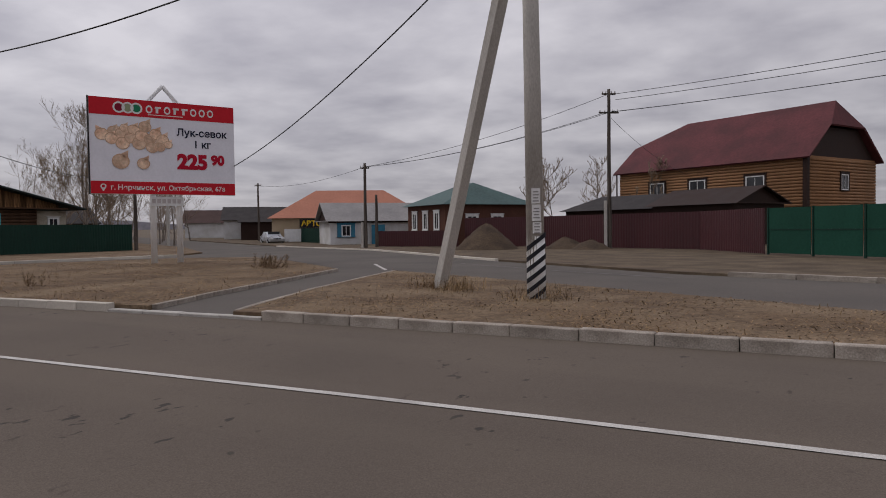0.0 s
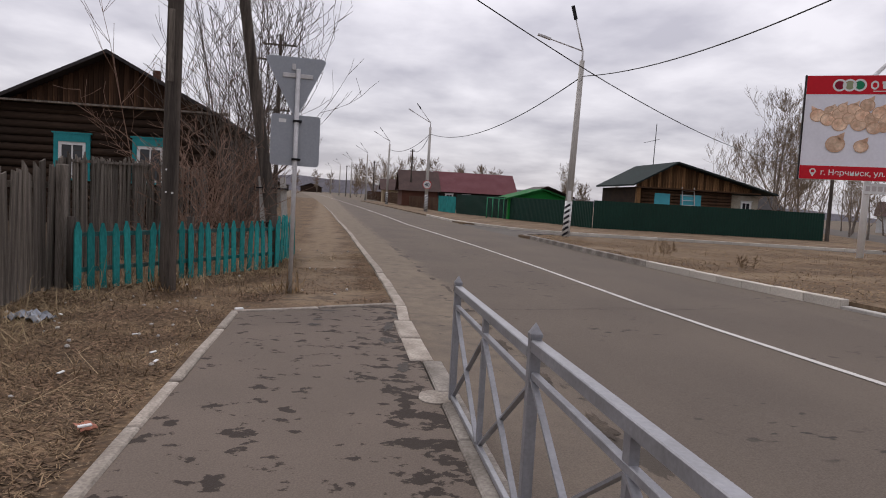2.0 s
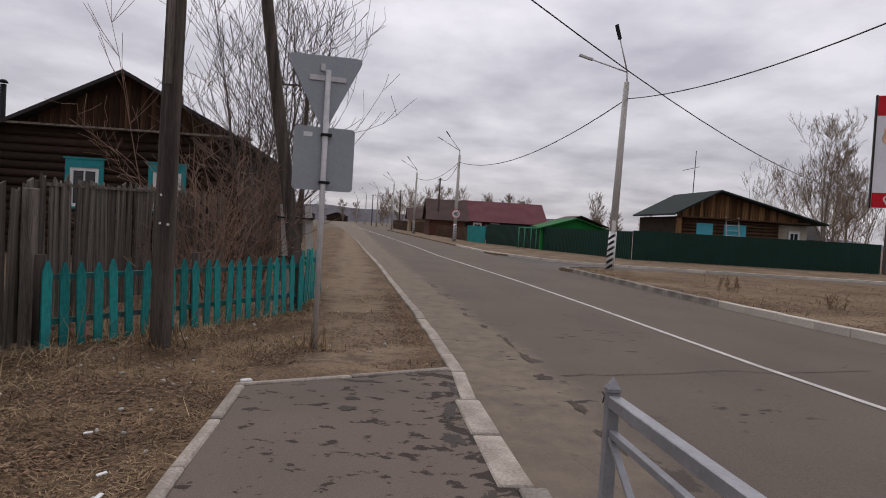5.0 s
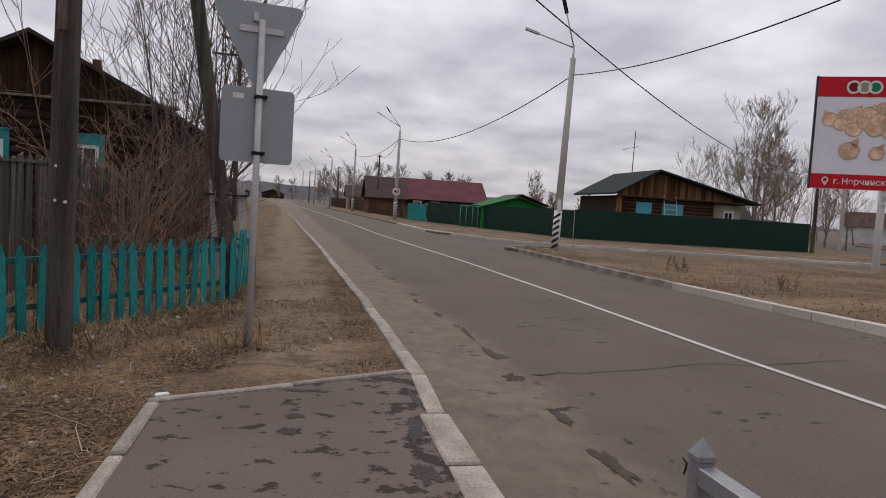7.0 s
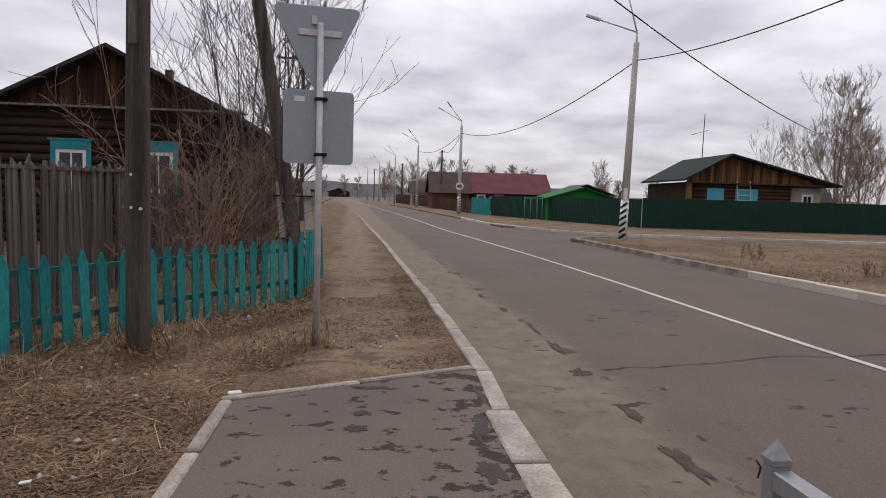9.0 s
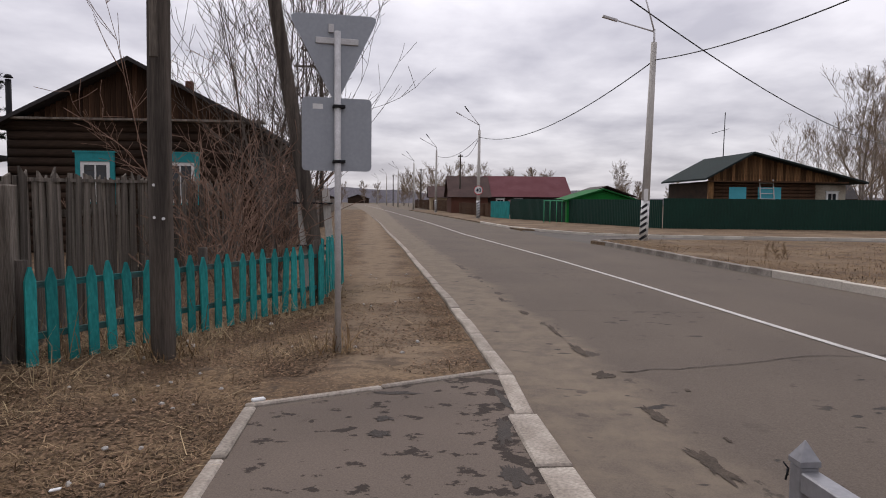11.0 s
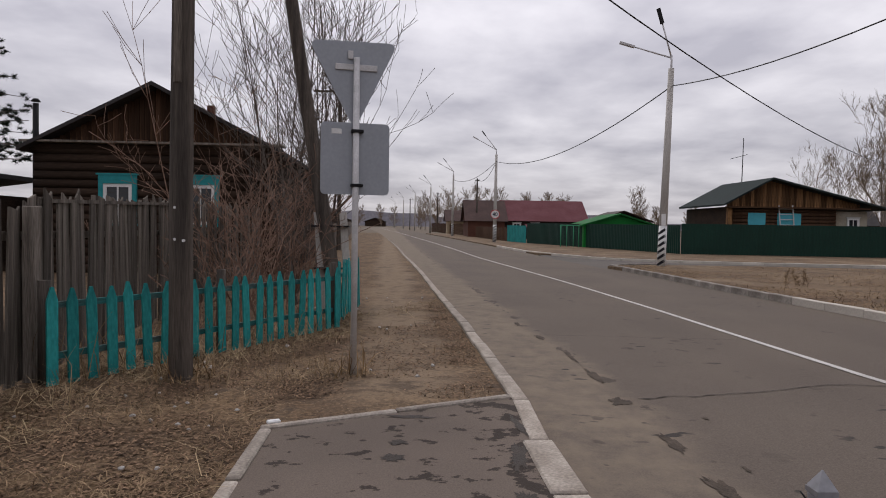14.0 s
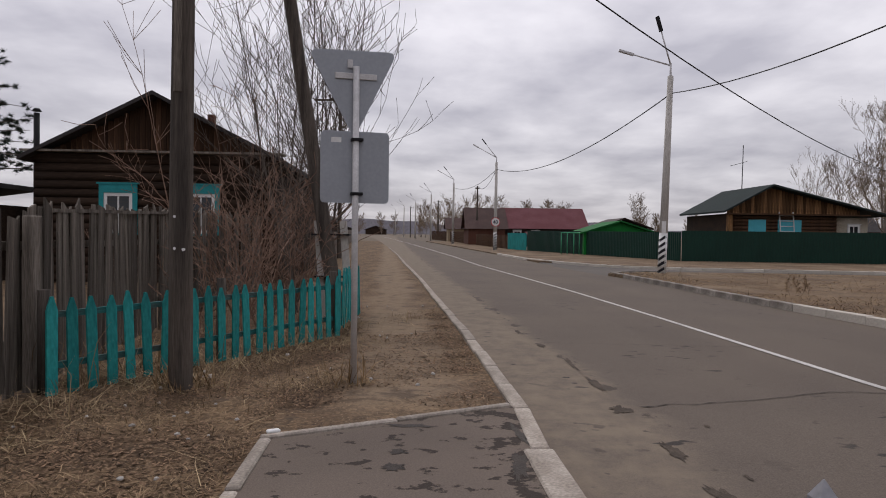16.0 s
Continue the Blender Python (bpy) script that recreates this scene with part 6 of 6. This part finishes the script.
for i, (x, y, h) in enumerate(((-255, -20, 8), (-262, -12, 9), (-270, -30, 8), (-280, -8, 9), (-290, -36, 10), (-250, 2, 8), (-240, 8, 9), (-225, 14, 8))):
    bare_tree("leafless far tree at the end of the street", (x, y, rise(x) - 0.2), h * 0.8, 0.15, 310 + i, 3, 1, 0.1, 3, 0.3, "far_bark", "pale_twig", 0.022, "bare_tree", "tree", "far trees", 0.1)
# far hills: a flat backdrop strip, the haze painted into its colour
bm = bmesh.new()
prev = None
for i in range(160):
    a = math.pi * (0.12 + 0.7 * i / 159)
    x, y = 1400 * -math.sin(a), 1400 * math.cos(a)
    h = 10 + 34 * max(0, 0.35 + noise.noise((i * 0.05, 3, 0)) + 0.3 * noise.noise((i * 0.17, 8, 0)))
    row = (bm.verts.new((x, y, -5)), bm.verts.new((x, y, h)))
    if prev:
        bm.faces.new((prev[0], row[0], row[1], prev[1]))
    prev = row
tagged(part("backdrop_hills", bm, "hill"), "low hills on the horizon, their blue-grey haze painted in", "hills", "", "structure")


# ---- dry grass, straw, stones ----
def blades(name, label, spots, material, lo, hi, width, flat, seedn):
    """Dry grass: single blades, standing or lying, at the spots."""
    rng = random.Random(seedn)
    vs, fs = [], []
    for x, y, z in spots:
        a = rng.uniform(0, 2 * math.pi)
        ln = rng.uniform(lo, hi)
        t = rng.uniform(0.02, 0.3) if rng.random() < flat else rng.uniform(0.5, 1.4)
        d = Vector((math.cos(a) * math.cos(t), math.sin(a) * math.cos(t), math.sin(t)))
        s = Vector((-math.sin(a), math.cos(a), 0)) * width * rng.uniform(0.6, 1.3)
        p = Vector((x, y, z))
        m = p + d * ln * 0.55 + Vector((0, 0, ln * 0.06))
        q = p + d * ln + Vector((rng.uniform(-0.2, 0.2) * ln, rng.uniform(-0.2, 0.2) * ln, -ln * 0.08 if t > 0.4 else 0))
        o = len(vs)
        vs += [tuple(p - s), tuple(p + s), tuple(m + s * 0.8), tuple(m - s * 0.8), tuple(q)]
        fs += [(o, o + 1, o + 2, o + 3), (o + 3, o + 2, o + 4)]
    me = bpy.data.meshes.new(name)
    me.from_pydata(vs, [], fs)
    me.materials.append(M[material])
    return tagged(new(name, me), label, "grass", "", "stuff")


rng = random.Random(11)


def soil_at(x, y):
    return -0.02 + 0.04 * noise.noise((x * 0.9 + 3, y * 0.9, 3))


def fence_gap(x, y):
    """How far a spot of the verge lies in front of the fences."""
    if x > -11.1:
        return y - along([(-7, -3.75), (-11.2, -4.1)], x)
    return (y + 3.78) * 0.872 + (x + 11.15) * 0.49


spots, flakes = [], []
while len(spots) < 52000:
    x = -3.5 - 18 * rng.random() ** 1.2
    y = rng.uniform(-5.0, 0.25)
    if x > -10.75 and y > -1.62 or y > near_kerb(x) - 0.15:
        continue
    gap = fence_gap(x, y)
    if gap < (-0.6 if x < -11.3 else -0.05):
        continue
    dens = 0.34 + 0.9 * noise.noise((x * 0.8, y * 0.8, 0)) + 0.75 * max(0.0, 1 - gap / 1.15)
    if y > -1.3 and x < -10:  # the trodden track
        dens *= 0.12
    if rng.random() < dens:
        spots.append((x, y, soil_at(x, y)))
while len(flakes) < 70000:
    x = -2.0 - 20 * rng.random() ** 1.25
    y = rng.uniform(-4.6, 0.3)
    if x > -10.75 and y > -1.62 or y > near_kerb(x) - 0.12 or fence_gap(x, y) < -0.3:
        continue
    dens = 0.55 + 0.8 * noise.noise((x * 1.7, y * 1.7, 9))
    if y > -1.3 and x < -10:
        dens *= 0.4 + 0.6 * (near_kerb(x) - y < 0.5)
    if rng.random() < dens:
        flakes.append((x, y, soil_at(x, y) + 0.004))
blades("dry_grass", "short dry straw-coloured grass on the verge", spots, "straw", 0.03, 0.14, 0.0034, 0.93, 21)
foot = [q for q in spots if fence_gap(q[0], q[1]) < 0.9]
blades("straw", "long loose straw stalks lying on the verge", [(x, y, z + 0.012) for x, y, z in foot[::22] + spots[::260]], "pale_straw", 0.18, 0.6, 0.0032, 0.9, 22)
stalks = []
for _ in range(260):
    t = rng.random()
    q = P0 + run * t + nrm * rng.uniform(-0.12, 0.7)
    stalks.append((q.x, q.y, -0.02))
blades("dry_stalks", "thin dry weed stalks standing among the pickets", stalks, "straw_brown", 0.25, 0.85, 0.004, 0.1, 27)
blades("dead_leaves", "dark dead leaves and crumbs littering the verge", flakes, "litter", 0.012, 0.05, 0.0085, 1.0, 23)
spots = []


def inside(pt, poly):
    x, y = pt
    ok = False
    for (x0, y0), (x1, y1) in zip(poly, poly[1:] + poly[:1]):
        if (y0 > y) != (y1 > y) and x < (x1 - x0) * (y - y0) / (y1 - y0) + x0:
            ok = not ok
    return ok


while len(spots) < 42000:
    x, y = rng.uniform(-34, 12), 8 + 18 * rng.random() ** 1.5
    if (inside((x, y), ISLAND) or inside((x, y), ISLAND_2)) and rng.random() < 0.55 + 0.9 * noise.noise((x * 0.5, y * 0.5, 7)):
        spots.append((x, y, 0.055))
blades("lawn_grass", "dry brown grass on the islands", spots, "straw_brown", 0.05, 0.15, 0.007, 0.975, 24)
blades("lawn_litter", "dark dead leaves on the islands", [(x + 0.1, y + 0.1, z) for x, y, z in spots[::2]], "litter", 0.03, 0.1, 0.016, 1.0, 25)
tuft = []
for cx, cy, n in ((-8.3, 14.2, 380), (-7.4, 13.7, 300), (-5.1, 12.7, 260), (-11.5, -2.7, 160), (-11.7, -1.1, 90)):
    for _ in range(n):
        a, q = rng.uniform(0, 6.3), rng.random() * (0.75 if cy > 5 else 0.3)
        tuft.append((cx + q * math.cos(a), cy + q * math.sin(a), 0.05 if cy > 5 else -0.01))
blades("grass_tufts", "tufts of dry grass round the pole feet", tuft, "straw_brown", 0.15, 0.45, 0.005, 0.3, 26)

tie = thing("wire_tie", "twisted dark wire scrap tied to a railing post", "wire", "", pose(-6.432, 0.48, 0.815) @ Matrix.Diagonal((0.45, 0.45, 0.45, 1)))
part("twist", rod(bmesh.new(), (-0.01, -0.01, -0.05), (0.0, 0.0, 0.02), 0.006, n=6), "dark", tie)
part("twist", rod(bmesh.new(), (0.0, 0.0, 0.015), (-0.03, -0.015, 0.045), 0.005, n=6), "dark", tie)
part("twist", rod(bmesh.new(), (-0.005, 0.0, -0.02), (-0.035, 0.01, 0.0), 0.005, n=6), "dark", tie)
st0 = None
for i in range(70):
    x, y = rng.uniform(-12, -5.5), rng.uniform(-3.9, -1.65)
    if i > 45:
        x, y = rng.uniform(-20, -11.3), rng.uniform(-3.0, -0.1)
    s = rng.uniform(0.012, 0.035)
    m = Matrix.Translation((x, y, -0.01 + 0.04 * noise.noise((x * 0.9 + 3, y * 0.9, 3)))) @ pose(0, 0, 0, rng.uniform(0, 90), 0, rng.uniform(0, 360)) @ Matrix.Diagonal((s, s * 0.8, s * 0.6, 1))
    if st0 is None:
        bm = bmesh.new()
        bmesh.ops.create_icosphere(bm, subdivisions=1, radius=1)
        for v in bm.verts:
            v.co *= 1 + 0.25 * noise.noise(v.co * 2)
        st0 = part("pebble", bm, "concrete")
        st0.matrix_world = m
        tagged(st0, "pale pebble lying on the soil verge", "pebble", "verge pebbles")
    else:
        c = new("pebble", st0.data)
        c.matrix_world = m
        tagged(c, "pale pebble lying on the soil verge", "pebble", "verge pebbles")
lt = thing("litter_scrap", "crumpled white scrap lying at the pavement corner", "litter", "", pose(-9.85, -1.5, 0.035, 0, 0, 25))
part("scrap", box(bmesh.new(), (0.05, 0.1, 0.025), (0, 0, 0), bevel=0.008), "white", lt)
for x, y, r in ((-7.6, -1.85, 40), (-7.3, -1.75, 80), (-8.3, -2.2, 10), (-9.2, -3.2, 140), (-6.9, -2.3, 60)):
    lt = thing("litter_scrap", "small white paper scrap lying on the verge", "litter", "paper scraps", pose(x, y, 0.03, 8, 5, r))
    part("scrap", box(bmesh.new(), (0.025, 0.055, 0.008), (0, 0, 0), bevel=0.002), "white", lt)


lt = thing("litter_scrap", "crumpled red and white wrapper lying by the pavement edging", "litter", "", pose(-5.75, -1.72, 0.01, 0, 0, 35))
bm = bmesh.new()
bmesh.ops.create_grid(bm, x_segments=6, y_segments=4, size=0.5)
for v in bm.verts:
    v.co = Vector((v.co.x * 0.16, v.co.y * 0.09, 0.02 + 0.03 * noise.noise(v.co * 5)))
bmesh.ops.solidify(bm, geom=bm.faces[:], thickness=0.003)
part("wrapper", bm, "orange_roof", lt, "crumpled dull pink film")
part("scrap", box(bmesh.new(), (0.03, 0.075, 0.012), (0.06, -0.02, 0.04), bevel=0.004), "white", lt, "white inner paper")
lt = thing("litter_scrap", "crumpled grey plastic bag lying in the dry grass", "litter", "", pose(-9.1, -3.45, 0.0, 0, 0, 70))
bm = bmesh.new()
bmesh.ops.create_grid(bm, x_segments=12, y_segments=9, size=0.5)
for v in bm.verts:
    v.co = Vector((v.co.x * 0.42, v.co.y * 0.26, 0.05 + 0.09 * noise.noise(v.co * 6) - 0.1 * v.co.length_squared))
bmesh.ops.solidify(bm, geom=bm.faces[:], thickness=0.003)
part("bag", bm, "sign_back", lt)


# ---- cracks ----
def crack(pts, w, z, seedn):
    bm = bmesh.new()
    prev = None
    n = 40
    for i in range(n + 1):
        t = i / n * (len(pts) - 1)
        k = min(int(t), len(pts) - 2)
        p = Vector(pts[k]).lerp(Vector(pts[k + 1]), t - k)
        o = 0.07 * noise.noise((i * 0.35, seedn, 0))
        ww = w * (0.4 + abs(noise.noise((i * 0.5, seedn, 4))))
        row = (bm.verts.new((p.x + o - ww, p.y, z)), bm.verts.new((p.x + o + ww, p.y, z)))
        if prev:
            bm.faces.new((prev[0], row[0], row[1], prev[1]))
        prev = row
    tagged(part("trim_road_crack", bm, "crack"), "thin dark crack across the asphalt", "crack", "", "structure")


crack([(-10.95, 1.6), (-11.06, 2.25), (-11.2, 2.85), (-11.55, 3.8), (-11.5, 4.4), (-11.9, 6.0)], 0.014, -0.053, 1)
crack([(-14.7, 1.45), (-14.6, 2.5), (-14.5, 3.45), (-14.4, 4.35)], 0.011, -0.053, 2)
crack([(-20, 1.2), (-20.4, 4), (-20.6, 7.5)], 0.01, -0.053, 3)
crack([(-8.3, 0.95), (-7.4, 1.15), (-6.4, 1.1)], 0.012, -0.053, 4)


def ragged_patch(name, label, category, at, size, turn, z, material, seedn):
    """A thin ragged spot lying on the ground: a worn hollow or a damp stain."""
    bm = bmesh.new()
    k = 60
    c, s_ = math.cos(turn), math.sin(turn)
    ring = []
    for i in range(k):
        a = 2 * math.pi * i / k
        q = 0.66 + 0.42 * noise.noise((math.cos(a) * 1.6, math.sin(a) * 1.6, seedn)) + 0.34 * noise.noise((math.cos(a) * 5, math.sin(a) * 5, seedn + 7)) + 0.2 * noise.noise((math.cos(a) * 13, math.sin(a) * 13, seedn + 3))
        u, v = size[0] / 2 * q * math.cos(a), size[1] / 2 * q * math.sin(a)
        ring.append(bm.verts.new((at[0] + u * c - v * s_, at[1] + u * s_ + v * c, z)))
    mid = bm.verts.new((at[0], at[1], z))
    for i in range(k):
        bm.faces.new((mid, ring[i], ring[(i + 1) % k]))
    tagged(part(name, bm, material), label, category, "", "structure")


for i, (x, y, w, d) in enumerate(((-10.82, 1.4, 0.42, 0.24), (-9.67, 1.42, 0.62, 0.17), (-8.66, 1.4, 0.75, 0.2), (-13.1, 1.47, 1.1, 0.1), (-11.9, 1.46, 0.9, 0.12), (-14.5, 1.36, 0.6, 0.12), (-15.9, 1.25, 0.7, 0.1), (-7.3, 1.45, 0.7, 0.16), (-9.1, 1.7, 0.16, 0.06), (-10.3, 1.95, 0.12, 0.06), (-6.1, 1.5, 0.8, 0.18))):
    ragged_patch("trim_worn_hollow", "dark shallow hollow worn into the asphalt edge", "pothole", (x, y), (w, d), 0.05 * (i % 3 - 1), -0.0545, "hollow", 3.7 * i)
for i, (x, y, w, d) in enumerate(((-9.13, 0.21, 0.75, 0.17), (-8.42, 0.15, 0.45, 0.2), (-9.85, 0.32, 0.7, 0.08), (-10.06, -0.49, 0.14, 0.42), (-9.43, -0.57, 0.14, 0.2), (-9.12, -0.6, 0.2, 0.24), (-7.3, 0.22, 0.5, 0.14))):
    ragged_patch("trim_damp_stain", "dark damp stain on the pavement", "stain", (x, y), (w, d), 0.1 * (i % 3 - 1), 0.0155, "wet", 20 + 2.3 * i)


# ---- kerb stones ----
def kerb_run(parent, pts, w, h, z_top, gap=0.012, length=1.0, material="kerb", jit=0.006, name="kerb_stone"):
    """Kerb stones end to end along a broken line, sharing one mesh a run."""
    proto = None
    for (x0, y0), (x1, y1) in zip(pts, pts[1:]):
        a, b = Vector((x0, y0, 0)), Vector((x1, y1, 0))
        n = max(1, round((b - a).length / length))
        ln = (b - a).length / n
        ang_ = math.degrees(math.atan2((b - a).y, (b - a).x))
        for k in range(n):
            c = a.lerp(b, (k + 0.5) / n)
            m = pose(c.x, c.y + random.uniform(-jit, jit), z_top + rise(c.x) + random.uniform(-jit, jit), random.uniform(-0.5, 0.5), random.uniform(-0.4, 0.4), ang_ + random.uniform(-0.5, 0.5)) @ Matrix.Diagonal((ln - gap, 1, 1, 1))
            if proto is None:
                proto = part(name, box(bmesh.new(), (1, w, h), (0, 0, -h / 2), bevel=0.012), material, parent)
                proto.matrix_basis = m
            else:
                share(name, proto, m, parent)


def kerb_line(name, label):
    return tagged(new(name), label, "kerb", "", "structure")


kn = kerb_line("kerb_near", "flush grey concrete kerb stones along the verge")
kerb_run(kn, [(-9.48, 0.412)] + [(x, near_kerb(x) - 0.035) for x in (-10.6, -12.5, -15.5, -18.5, -22, -28, -35, -45, -55, -75)], 0.145, 0.25, 0.018)
kr = kerb_line("kerb_railing", "wide pale concrete slabs under the railing")
kerb_run(kr, [(-7.55, 0.408), (-9.47, 0.395)], 0.215, 0.25, 0.024, length=0.96, name="kerb_slab", material="kerb")
kerb_run(kr, [(14, 0.5), (-7.55, 0.5)], 0.17, 0.25, 0.018, name="kerb_slab", material="worn_kerb")
kp = kerb_line("kerb_pavement", "narrow concrete edging along the pavement")
kerb_run(kp, [(12, -1.15), (-9.7, -1.53)], 0.088, 0.2, 0.03, name="edging_stone")
kerb_run(kp, [(-9.75, -1.58), (-10.7, 0.37)], 0.07, 0.2, 0.035, name="edging_stone")
kf = kerb_line("kerb_far", "raised worn concrete kerb stones edging the island")
kerb_run(kf, [(x, far_kerb(x) + 0.1) for x in (12, 8, 4, 0, -4, -8.6)], 0.18, 0.3, 0.1)
kerb_run(kf, [(x, far_kerb(x) + 0.1) for x in (-8.6, -12.4)], 0.18, 0.3, -0.01, material="concrete")
kerb_run(kf, [(x, far_kerb(x) + 0.1) for x in (-12.4, -16, -19.4)], 0.18, 0.3, 0.1, material="pale_kerb")
kerb_run(kf, [(x, far_kerb(x) + 0.1) for x in (-19.4, -24, -28, -32, -33.2)] + [(-34.3, 9.0), (-34.6, 10.5)], 0.18, 0.3, 0.1, material="worn_kerb")
kc = kerb_line("kerb_corner", "pale concrete kerb along the green fence verge")
kerb_run(kc, [(-60, far_kerb(-60) + 0.15), (-50, far_kerb(-50) + 0.2), (-45.5, 8.6), (-43, 9.6), (-41.0, 10.9), (-39.2, 13.4), (-38, 17.1), (-36.9, 22), (-35.2, 28.8)], 0.2, 0.3, 0.07, material="pale_kerb")
ks_ = kerb_line("kerb_side_street", "pale kerb stones along the side street")
kerb_run(ks_, [(-45, 48), (-28.7, 40.4), (-13.3, 28.5)], 0.18, 0.3, 0.03, length=2.0, material="pale_kerb")
kerb_run(ks_, [(-2.6, 21.8), (1.1, 20.5), (8, 17.5)], 0.18, 0.3, 0.07, length=2.0, material="kerb")
kw = kerb_line("kerb_footpath", "thin concrete edging along the footpath")
kerb_run(kw, [(-11.6, 8.75), (-12.6, 11.1), (-13.8, 14.5), (-15.6, 19.6)], 0.1, 0.3, 0.07, name="edging_stone")
kerb_run(kw, [(-9.35, 8.75), (-9.9, 10), (-11.0, 12.8), (-13.0, 19.4)], 0.1, 0.3, 0.07, name="edging_stone")
